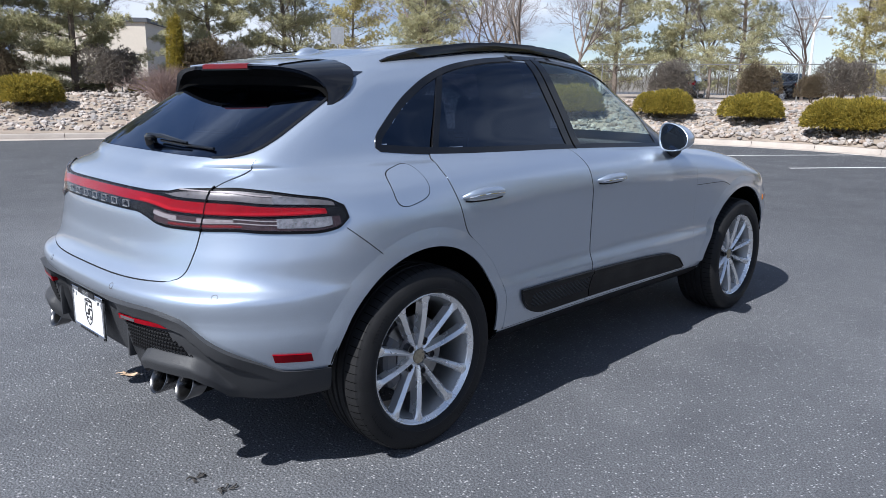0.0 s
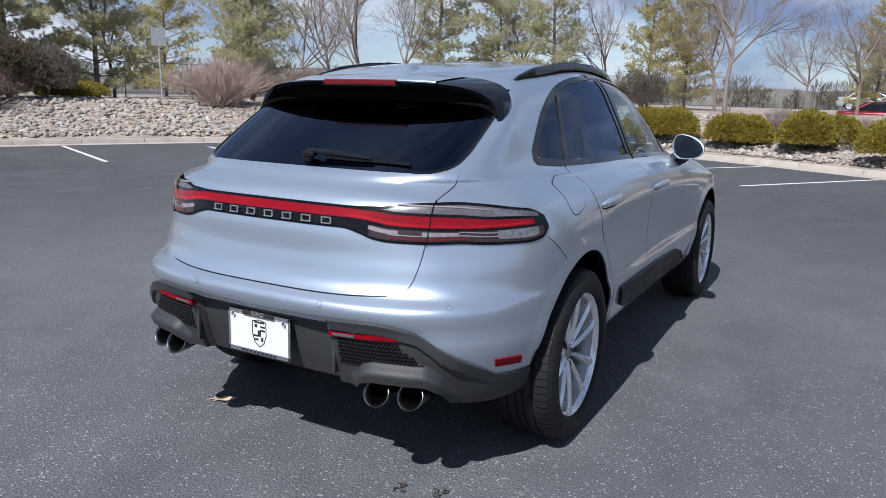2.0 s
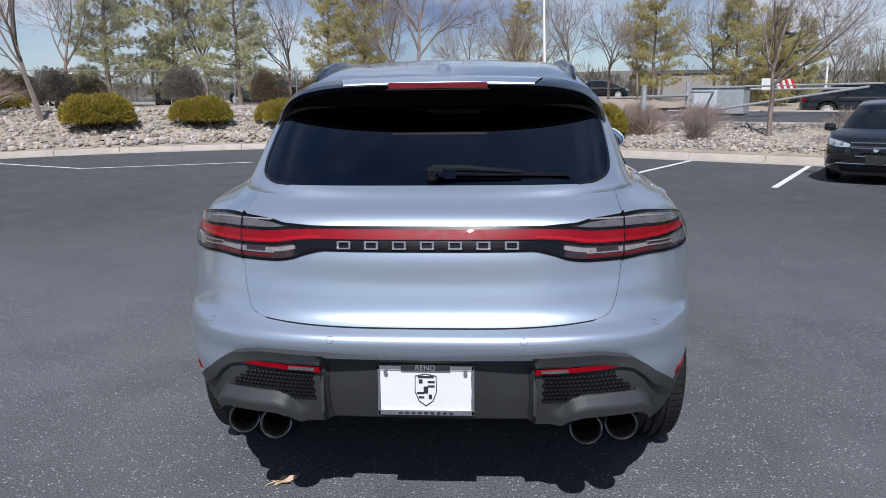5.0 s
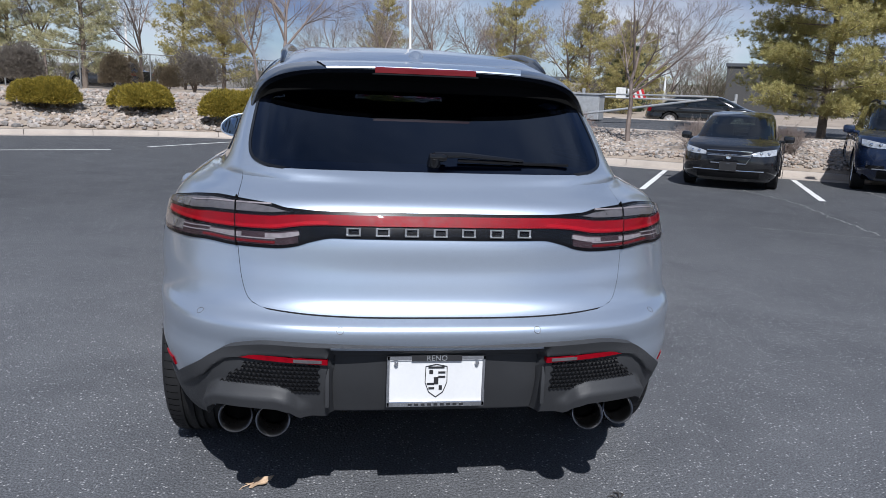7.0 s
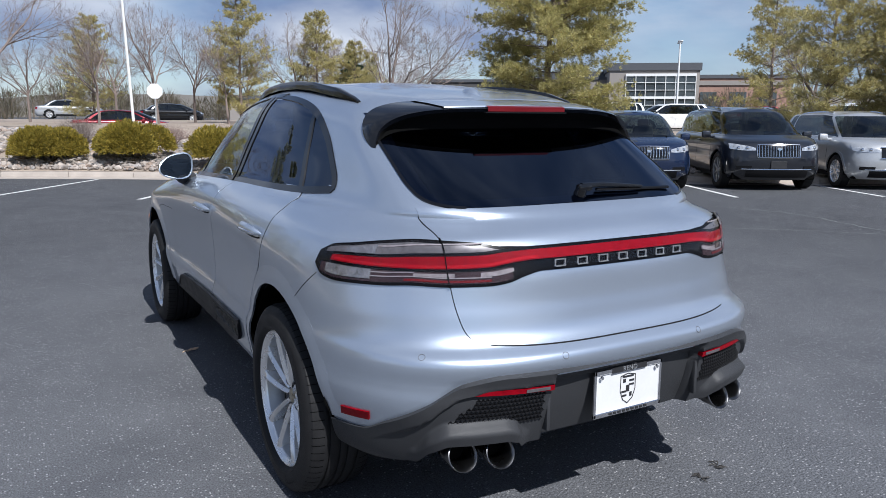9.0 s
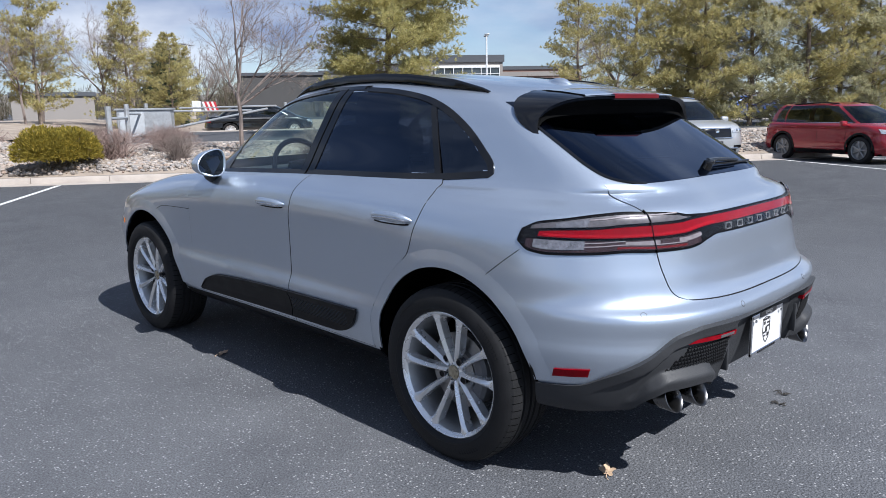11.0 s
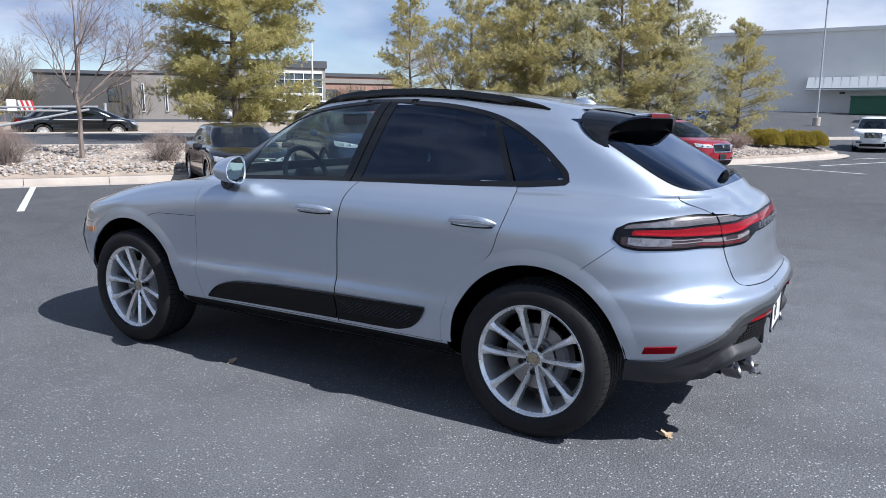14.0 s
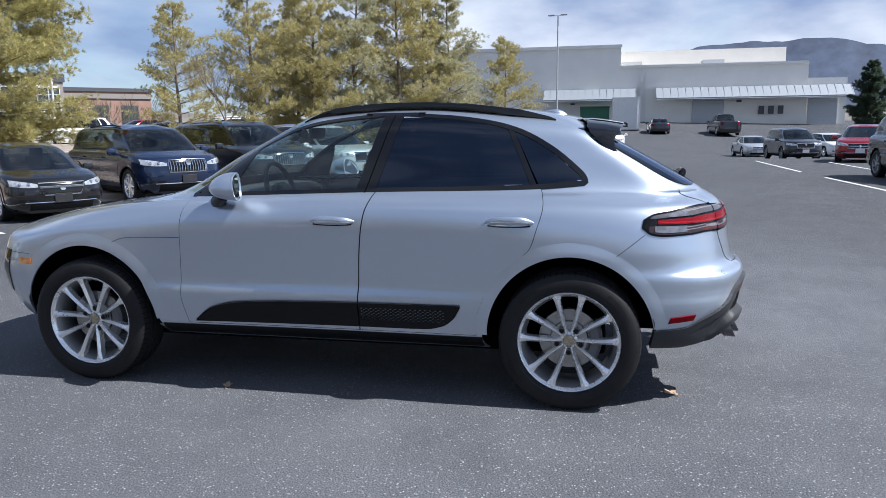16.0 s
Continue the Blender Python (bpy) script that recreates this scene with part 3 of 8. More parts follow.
for sign in (1, -1):
    at = on_side(sign)
    # wheel arch lips and liners
    for cy in (0.0, WB):
        bm = bmesh.new()

        def lip(u, v, off, cy=cy):
            a, r = radians(lerp(1, 171 if cy == 0 else 178, u)), lerp(0.430, 0.500, v)
            y, z = cy + r * math.cos(a), 0.365 + r * math.sin(a)
            p, n = HERO.side(y, max(z, 0.29), off * min(1.0, (1 - v) * 1.6) if off > 0 else off, sign)
            return p
        patch(bm, lip, 54, 6, 0.0048, 0.008)
        part("wheel_arch", bm, M["silver"], car)
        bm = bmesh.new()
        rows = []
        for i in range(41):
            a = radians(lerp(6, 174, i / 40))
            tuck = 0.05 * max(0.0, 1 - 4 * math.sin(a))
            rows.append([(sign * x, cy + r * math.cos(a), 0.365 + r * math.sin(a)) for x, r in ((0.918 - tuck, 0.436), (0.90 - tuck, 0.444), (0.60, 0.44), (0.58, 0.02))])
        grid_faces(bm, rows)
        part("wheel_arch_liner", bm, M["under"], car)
    # doors with their gaps
    for nm, y0, y1, low in (("front_door", SEAM_MID, SEAM_FRONT, 0.362), ("rear_door", SEAM_BACK, SEAM_MID, 0.362)):
        def gap(u, v, off, e=0.0):
            z = lerp(low - e, 1.075, v)
            y = lerp(float(y0(z)) - e, float(y1(z)) + e, u)
            z2 = z + (float(BELT(y)) - 1.075 - 0.004) * v
            return HERO.side(y, z2, off, sign)[0]
        bm = bmesh.new()
        patch(bm, lambda u, v, off: gap(u, v, off, 0.0), 26, 40, 0.0008, 0.004)
        part("door_gap", bm, M["gap"], car)
        bm = bmesh.new()
        patch(bm, lambda u, v, off: gap(u, v, off, -0.0035), 26, 40, 0.0022, 0.004)
        door = part(nm, bm, M["silver"], car)
        # handle with its cupped recess
        hy, hz = (1.27, 0.952) if nm == "front_door" else (0.31, 0.958)
        bm = bmesh.new()
        patch(bm, lambda u, v, off: HERO.side(hy - 0.005 + 0.075 * math.cos(2 * math.pi * u) * v, hz - 0.012 + 0.032 * math.sin(2 * math.pi * u) * v, off, sign)[0], 24, 3, 0.0032, 0.002)
        part("handle_recess", bm, M["silver"], door)
        bm = bmesh.new()
        pts = [HERO.side(hy + q, hz + 0.004 * (1 - (q / 0.125) ** 2), 0.034 * (1 - abs(q / 0.125) ** 3.2) + 0.004, sign)[0] for q in np.linspace(-0.125, 0.125, 17)]
        vs = tube(bm, pts, [0.0165 * (1 - abs(q) ** 4 * 0.75) for q in np.linspace(-1, 1, 17)], 12)
        for r, c in zip(vs, pts):
            for v in r:
                v.co.z = c.z + (v.co.z - c.z) * 1.25
        part("door_handle", bm, M["silver"], door)
        bm = bmesh.new()
        pts = [HERO.side(hy + q, hz - 0.007 + 0.004 * (1 - (q / 0.125) ** 2), 0.034 * (1 - abs(q / 0.125) ** 3.2) + 0.0045 + 0.0135 * (1 - abs(q / 0.125) ** 4 * 0.75), sign)[0] for q in np.linspace(-0.108, 0.108, 15)]
        tube(bm, pts, 0.0036, 6)
        part("handle_chrome", bm, M["chrome"], door)
        # dark strip paints the shadow gap, with its gasket, under the handle
        bm = bmesh.new()
        strip(bm, at, [(hy + q, hz - 0.021 + 0.006 * abs(q / 0.11) ** 3) for q in np.linspace(-0.11, 0.11, 16)], 0.007, 0.0046, 0.003)
        part("handle_gasket", bm, M["gap"], door)
    # black sill and the ribbed door blade
    bm = bmesh.new()
    patch(bm, lambda u, v, off: HERO.side(lerp(0.455, 2.345, u), lerp(0.285, 0.352, v), off, sign)[0], 40, 4, 0.004, 0.02)
    part("sill", bm, M["black_satin"], car)
    blo = curve_at([(0.57, 0.512), (0.60, 0.462), (0.66, 0.415), (0.76, 0.394), (1.13, 0.390), (2.12, 0.384)])
    bhi = curve_at([(0.57, 0.528), (1.13, 0.524), (1.84, 0.503), (2.02, 0.463), (2.12, 0.392)])
    for ya, yb in ((0.57, 1.132), (1.140, 2.12)):
        bm = bmesh.new()

        def blade(u, v, off):
            y = lerp(ya, yb, u)
            rise = 0.010 if 0.12 < v < 0.88 else 0.016
            return HERO.side(y, lerp(float(blo(y)), float(bhi(y)), v), off + (rise if off > 0 else 0), sign)[0]
        patch(bm, blade, 60, 10, 0.002, 0.014)
        blade_ob = part("door_blade", bm, M["black_satin"], car)
        if ya < 1:
            bm = bmesh.new()
            for i in range(34):
                for j in range(4):
                    y = 0.66 + 0.0138 * i
                    z = 0.432 + 0.018 * j + (0.009 if i % 2 else 0)
                    if z > float(blo(y)) + 0.014 and z < float(bhi(y)) - 0.016:
                        p, n = HERO.side(y, z, 0.013, sign)
                        q = [HERO.side(y + dy, z + dz, 0.010, sign)[0] for dy, dz in ((-0.010, 0), (0, 0.008), (0.010, 0), (0, -0.008))]
                        vv = [bm.verts.new(k) for k in q]
                        top = bm.verts.new(p + n * 0.004)
                        for k in range(4):
                            bm.faces.new((vv[k], vv[(k + 1) % 4], top))
            tagged(part("embossed_pattern", bm, M["black_gloss"], blade_ob, smooth=False), kind="stuff")
    # side glass and its black surround
    def b_pillar(z):
        return 1.135 - (z - 1.10) * 0.33

    def c_pillar(z):
        return 0.195 + (z - 1.12) * 0.47
    panes = (("front_door_glass", lambda z: b_pillar(z) + 0.035, GLASS_FRONT, "glass_clear"),
             ("rear_door_glass", lambda z: max(c_pillar(z) + 0.02, float(GLASS_REAR(z))), lambda z: b_pillar(z) - 0.065, "glass_dark"),
             ("quarter_glass", GLASS_REAR, lambda z: max(c_pillar(z) - 0.012, float(GLASS_REAR(z))), "glass_dark"))
    for nm, f0, f1, g in panes:
        bm = bmesh.new()

        def glaze(u, v, off):
            z = lerp(1.085, 1.500, v ** 0.8)
            a, b = float(f0(z)), float(f1(z))
            y = lerp(min(a, b), b, u)
            z2 = z + (float(BELT(y)) - 1.085) * (1 - v)
            return HERO.side(y, z2, off, sign)[0]
        patch(bm, glaze, 24, 26, -0.001, 0.003)
        part(nm, bm, M[g], car)
    loop = []
    for z in np.linspace(1.075, 1.503, 40):
        loop.append((float(GLASS_FRONT(z)), z))
    for y in np.linspace(1.2, 0.78, 12)[1:-1]:
        loop.append((y, 1.503))
    for z in np.linspace(1.503, 1.15, 40):
        loop.append((float(GLASS_REAR(z)), z))
    for y in np.linspace(-0.06, 2.17, 50):
        loop.append((y, float(BELT(y)) + 0.004))
    bm = bmesh.new()
    strip(bm, at, loop, 0.034, 0.004, 0.0, closed=True)
    part("window_surround", bm, M["black_gloss"], car)
    bm = bmesh.new()
    patch(bm, lambda u, v, off: HERO.side(b_pillar(lerp(1.10, 1.495, v)) + lerp(-0.072, 0.040, u), lerp(1.10, 1.495, v), off, sign)[0], 6, 16, 0.003, 0.004)
    part("b_pillar_cover", bm, M["black_gloss"], car)
    bm = bmesh.new()
    strip(bm, at, [(b_pillar(z) - 0.018, z) for z in np.linspace(1.09, 1.50, 12)], 0.005, 0.0055)
    part("door_gap", bm, M["under"], car)
    bm = bmesh.new()
    strip(bm, at, [(c_pillar(z), z) for z in np.linspace(1.13, 1.43, 12)], 0.034, 0.0035)
    part("window_divider", bm, M["black_gloss"], car)
    bm = bmesh.new()
    patch(bm, lambda u, v, off: HERO.side(lerp(lerp(1.93, 1.80, v), float(GLASS_FRONT(lerp(1.085, 1.33, v))), u), lerp(1.085, 1.33, v), off, sign)[0], 6, 12, 0.003, 0.003)
    part("mirror_sail", bm, M["black_gloss"], car)
    # bonnet shut line and front wing seam
    for gp in (spline_path([(2.19, 0.850), (2.4, 0.848), (2.55, 0.840), (2.68, 0.790)], 20), [(y, 0.735) for y in np.linspace(3.20, 3.55, 10)], spline_path([(-0.365, 0.905), (-0.30, 0.855), (-0.215, 0.79)], 12)):
        bm = bmesh.new()
        strip(bm, at, gp, 0.0032, 0.0008)
        part("panel_gap", bm, M["gap"], car)
    bm = bmesh.new()
    patch(bm, lambda u, v, off: HERO.side(lerp(3.18, 3.28, u), lerp(0.676, 0.709, v), off, sign)[0], 6, 3, 0.006, 0.01)
    part("side_marker", bm, M["amber"], car, "amber side marker lamp")
    bm = bmesh.new()
    patch(bm, lambda u, v, off: HERO.side(lerp(-0.62, -0.495, u) - 0.012 * v, lerp(0.462, 0.492, v) + 0.012 * (1 - u), off, sign)[0], 8, 3, 0.005, 0.01)
    part("side_reflector", bm, M["red_lens"], car, "red side reflector")
    # door mirror
    bm = bmesh.new()
    rows = []
    for i in range(13):
        u = i / 12
        r = math.sqrt(max(0.0, 1 - (1 - u) ** 2.6)) if u < 1 else 1.0
        yy = 1.965 - 0.155 * u
        rows.append([(sign * (0.948 + 0.100 * r * math.copysign(abs(math.cos(a)) ** 0.8, math.cos(a)) + 0.012 * u),
                      yy + (-0.028 * math.cos(a) + 0.010 * math.sin(a)) * u, 1.130 - 0.012 * r * math.cos(a) + 0.068 * r * (1.03 - 0.30 * math.cos(a)) * math.copysign(abs(math.sin(a)) ** 0.85, math.sin(a)))
                     for a in np.linspace(0, 2 * math.pi, 28, endpoint=False)])
    vs = grid_faces(bm, rows, close_v=True)
    housing = part("door_mirror", bm, M["silver"], car)
    bm = bmesh.new()
    rows = []
    for r, yy in ((1.0, 1.809), (1.0, 1.800), (0.95, 1.798), (0.92, 1.804), (0.0, 1.804)):
        rows.append([(sign * (0.960 + 0.100 * r * math.copysign(abs(math.cos(a)) ** 0.8, math.cos(a))), yy - 0.028 * math.cos(a) * r + 0.010 * math.sin(a) * r,
                      1.130 - 0.012 * r * math.cos(a) + 0.068 * r * (1.03 - 0.30 * math.cos(a)) * math.copysign(abs(math.sin(a)) ** 0.85, math.sin(a))) for a in np.linspace(0, 2 * math.pi, 28, endpoint=False)])
    grid_faces(bm, rows[:4], close_v=True)
    part("mirror_rim", bm, M["silver"], housing)
    bm = bmesh.new()
    bm.faces.new([bm.verts.new(q) for q in rows[3]])
    part("mirror_glass", bm, M["mirror"], housing, "mirror glass", smooth=False)
    bm = bmesh.new()
    tube(bm, [(sign * 0.84, 1.98, 1.040), (sign * 0.87, 1.965, 1.045), (sign * 0.91, 1.93, 1.062), (sign * 0.935, 1.90, 1.085)], [0.044, 0.040, 0.036, 0.036], 12)
    part("mirror_foot", bm, M["grey_plastic"], housing)
    # roof rail
    bm = bmesh.new()
    pts = spline_path([(sign * 0.545, 0.10, 1.474), (sign * 0.548, 0.20, 1.512), (sign * 0.555, 0.40, 1.543), (sign * 0.557, 0.75, 1.568), (sign * 0.555, 1.1, 1.570), (sign * 0.548, 1.32, 1.550), (sign * 0.54, 1.47, 1.516), (sign * 0.535, 1.56, 1.484)], 36)
    rows = []
    for i, (px, py_, pz) in enumerate(pts):
        k = min(1.0, 7 * min(i, 35 - i) / 35)
        seat = max(z for z in np.linspace(1.30, 1.56, 53) if HERO.x_at(py_, z) >= 0.53) - 0.006
        top = seat + 0.010 + 0.026 * k
        w = 0.008 + 0.007 * k
        rows.append([(px - sign * w, py_, seat), (px - sign * w, py_, lerp(seat, top, 0.7)), (px - sign * w * 0.5, py_, top), (px + sign * w * 0.5, py_, top), (px + sign * w, py_, lerp(seat, top, 0.7)), (px + sign * w, py_, seat)])
    vs = grid_faces(bm, rows)
    bm.faces.new(vs[0])
    bm.faces.new(vs[-1][::-1])
    part("roof_rail", bm, M["black_gloss"], car, "gloss black roof rail")
    # black end of the front air intake, wrapped round the corner
    bm = bmesh.new()
    patch(bm, lambda u, v, off: HERO.side(lerp(3.42, 3.50, u) - 0.03 * v, lerp(0.49, 0.745, v), off, sign)[0], 6, 10, 0.005, 0.01)
    part("front_intake_trim", bm, M["black_gloss"], car)

# fuel flap, on the driver's off side only
fy, fz = -0.055, 1.02


def flap_at(u, v, off, r0=1.0):
    a = 2 * math.pi * u
    c, s_ = math.cos(a), math.sin(a)
    k = (abs(c) ** 3.2 + abs(s_) ** 3.2) ** (-1 / 3.2)
    return HERO.side(fy + 0.090 * k * c * v * r0, fz + 0.062 * k * s_ * v * r0 + 0.02 * c * v, off, 1)[0]


bm = bmesh.new()
patch(bm, lambda u, v, off: flap_at(u, v, off, 1.0), 48, 4, 0.0006, 0.002)
part("fuel_flap_gap", bm, M["gap"], car)
bm = bmesh.new()
patch(bm, lambda u, v, off: flap_at(u, v, off, 0.962), 48, 6, 0.0018, 0.003)
part("fuel_flap", bm, M["silver"], car)

# ---- tail ----
HATCH = curve_at([(0.7115, 0.515), (0.716, 0.550), (0.724, 0.570), (0.738, 0.584), (0.76, 0.594), (0.83, 0.609), (0.92, 0.618), (1.04, 0.622), (1.10, 0.624), (1.14, 0.626)])


def hatch_at(u, v, off, e=0.0):
    k = 2 * u - 1
    z = lerp(0.712 - e, 1.117, v)
    x = k * (float(HATCH(z)) + e * min(1.0, (1 - v) * 12))
    z2 = z + 0.022 * (x / 0.58) ** 4 * (1 - v) ** 3 * 0.8
    return HERO.rear(x, z2, off)[0]


bm = bmesh.new()
patch(bm, lambda u, v, off: hatch_at(u, v, off, 0.0), 60, 40, 0.0008, 0.004)
part("tailgate_gap", bm, M["gap"], car)
bm = bmesh.new()
patch(bm, lambda u, v, off: hatch_at(u, v, off, -0.0027), 60, 40, 0.0024, 0.005)
tailgate = part("tailgate", bm, M["silver"], car)

# rear window, rounded at its lower corners
def window_z(v):
    return lerp(1.118, 1.42, v ** 1.7)


bm = bmesh.new()
patch(bm, lambda u, v, off: HERO.rear((2 * u - 1) * float(REAR_GLASS(window_z(v))), window_z(v), off)[0], 40, 34, 0.003, 0.006)
part("rear_window", bm, M["glass_dark"], tailgate)
bm = bmesh.new()
rim = [(sg * (float(REAR_GLASS(window_z(v))) - 0.003), window_z(v)) for sg, vs_ in ((-1, np.linspace(0.9, 0, 34)), (1, np.linspace(0, 0.9, 34))) for v in vs_]
strip(bm, lambda a, b, off: HERO.rear(a, b, off), rim, 0.012, 0.005)
part("window_border", bm, M["black_gloss"], tailgate)

# wiper
bm = bmesh.new()
wp = lambda x, z, off: HERO.rear(x, z, off)[0]
tube(bm, [wp(0.0, 1.140, 0.0), wp(0.0, 1.141, 0.030)], [0.024, 0.019], 14)
box(bm, wp(0.012, 1.142, 0.026), (0.062, 0.032, 0.026), 0.010)
tube(bm, [wp(0.0, 1.144, 0.032), wp(0.10, 1.147, 0.030), wp(0.22, 1.144, 0.024), wp(0.30, 1.142, 0.020)], [0.011, 0.009, 0.007, 0.005], 8)
tube(bm, [wp(0.08, 1.145, 0.012), wp(0.25, 1.142, 0.011), wp(0.46, 1.138, 0.011)], 0.006, 6)
part("rear_wiper", bm, M["black_gloss"], tailgate)

# spoiler: lip over the window with a blade down either side
def both_sides(half):
    """A path over the car's width from the points of its one half, rear centre first."""
    return spline_path([(-x, y, z) for x, y, z in half[:0:-1]] + half, 73)


lip_path = both_sides([(0, -0.286, 1.442), (0.20, -0.282, 1.440), (0.38, -0.268, 1.434), (0.49, -0.248, 1.420), (0.562, -0.228, 1.396), (0.603, -0.212, 1.360), (0.620, -0.216, 1.320), (0.629, -0.236, 1.283)])
root_top = both_sides([(0, -0.055, 1.474), (0.22, -0.055, 1.472), (0.40, -0.060, 1.464), (0.50, -0.066, 1.452), (0.572, -0.068, 1.428), (0.617, -0.095, 1.388), (0.637, -0.150, 1.338), (0.633, -0.232, 1.284)])
root_low = both_sides([(0, -0.205, 1.352), (0.22, -0.205, 1.352), (0.38, -0.203, 1.350), (0.47, -0.203, 1.346), (0.53, -0.205, 1.338), (0.570, -0.215, 1.325), (0.590, -0.232, 1.306), (0.612, -0.262, 1.281)])
bm, under = bmesh.new(), bmesh.new()
rows, low_rows = [], []
for i, (a, b, c) in enumerate(zip(root_top, lip_path, root_low)):
    a, b, c = Vector(a), Vector(b), Vector(c)
    k = min(1.0, min(i, 72 - i) / 8)
    up = Vector((0, 0, 0.004)) * k
    low = b + Vector((-0.03 * b.x, 0.012, -0.012)) * k
    rows.append([a - up, a + up, a.lerp(b, 0.5) + up * 1.6, a.lerp(b, 0.9) + up * 0.9, b, low])
    low_rows.append([low, low.lerp(c, 0.5) + Vector((0, 0.02, 0.012)) * k, c])
grid_faces(bm, rows)
grid_faces(under, low_rows)
spoiler = part("roof_spoiler", bm, M["black_gloss"], car, "gloss black roof spoiler over the rear window", angle=50)
part("spoiler_underside", under, M["under"], spoiler)
bm = bmesh.new()
rows = []
for a, b in list(zip(root_top, lip_path))[18:55]:
    a, b = Vector(a), Vector(b)
    k = min(1.0, max(0.0, (0.50 - abs(b.x)) / 0.10))
    rows.append([a + Vector((0, 0.05, 0.004)), a.lerp(b, 0.2) + Vector((0, 0, 0.0095)), a.lerp(b, 0.5) + Vector((0, 0, 0.0105)), a.lerp(b, 0.5 + 0.44 * k) + Vector((0, 0, 0.008)), a.lerp(b, 0.5 + 0.455 * k) + Vector((0, 0, 0.003))])
grid_faces(bm, rows)
part("spoiler_top", bm, M["silver"], spoiler)
bm = bmesh.new()
rows = []
for x in np.linspace(-0.185, 0.185, 20):
    rows.append([(x, -0.274, 1.450), (x, -0.2905, 1.445), (x, -0.291, 1.429), (x, -0.276, 1.427)])
grid_faces(bm, rows)
part("high_brake_lamp", bm, M["red_dark"], spoiler, "dark red high brake lamp")
bm = bmesh.new()
box(bm, (0, -0.2845, 1.4245), (0.39, 0.015, 0.005), 0.001, 1)
part("spoiler_lip", bm, M["black_satin"], spoiler)
# roof aerial
bm = bmesh.new()
rows = []
for i in range(9):
    u = i / 8
    r = math.sin(math.pi * min(1, 0.06 + u * 0.94))
    rows.append([(0.032 * r * math.cos(a), 0.06 + 0.14 * u, float(1.490 + 0.034 * u) + 0.030 * r * math.sin(a) * (1.2 - 0.7 * u)) for a in np.linspace(-0.2, math.pi + 0.2, 12)])
grid_faces(bm, rows)
part("roof_aerial", bm, M["silver"], car)

# ---- rear lamps: one band across the tail, wrapped on to the flanks ----
zl = 0.97
sx = lambda x: HERO.s_of_x(x, zl)
sy = lambda y: HERO.s_of_y(y, zl)
k_s = [sx(0.0), sx(0.33), sx(0.40), sx(0.445), sx(0.50), sx(0.62), sx(0.70), sy(-0.60), sy(-0.47), sy(-0.40), sy(-0.355)]
lamp_low = curve_at(list(zip(k_s, [0.936, 0.936, 0.922, 0.906, 0.898, 0.896, 0.899, 0.894, 0.892, 0.903, 0.936])))
lamp_top = curve_at(list(zip(k_s, [1.010, 1.010, 1.013, 1.015, 1.024, 1.031, 1.034, 1.029, 1.012, 1.002, 0.978])))
red_low = curve_at(list(zip(k_s, [0.971, 0.971, 0.968, 0.963, 0.955, 0.951, 0.950, 0.950, 0.952, 0.954, 0.955])))
red_top = curve_at(list(zip(k_s, [0.999, 0.999, 0.997, 0.995, 0.990, 0.988, 0.986, 0.979, 0.973, 0.968, 0.964])))


def band(s0, s1, f0, f1, nu, nv, off, sign, shrink=0.0, depth=0.006):
    bm = bmesh.new()

    def at(u, v, o):
        s = lerp(s0, s1, u)
        a, b = float(f0(s)) + shrink, float(f1(s)) - shrink
        return HERO.wrap(s, lerp(a, max(a, b), v), o, sign)[0]
    patch(bm, at, nu, nv, off, depth)
    return bm


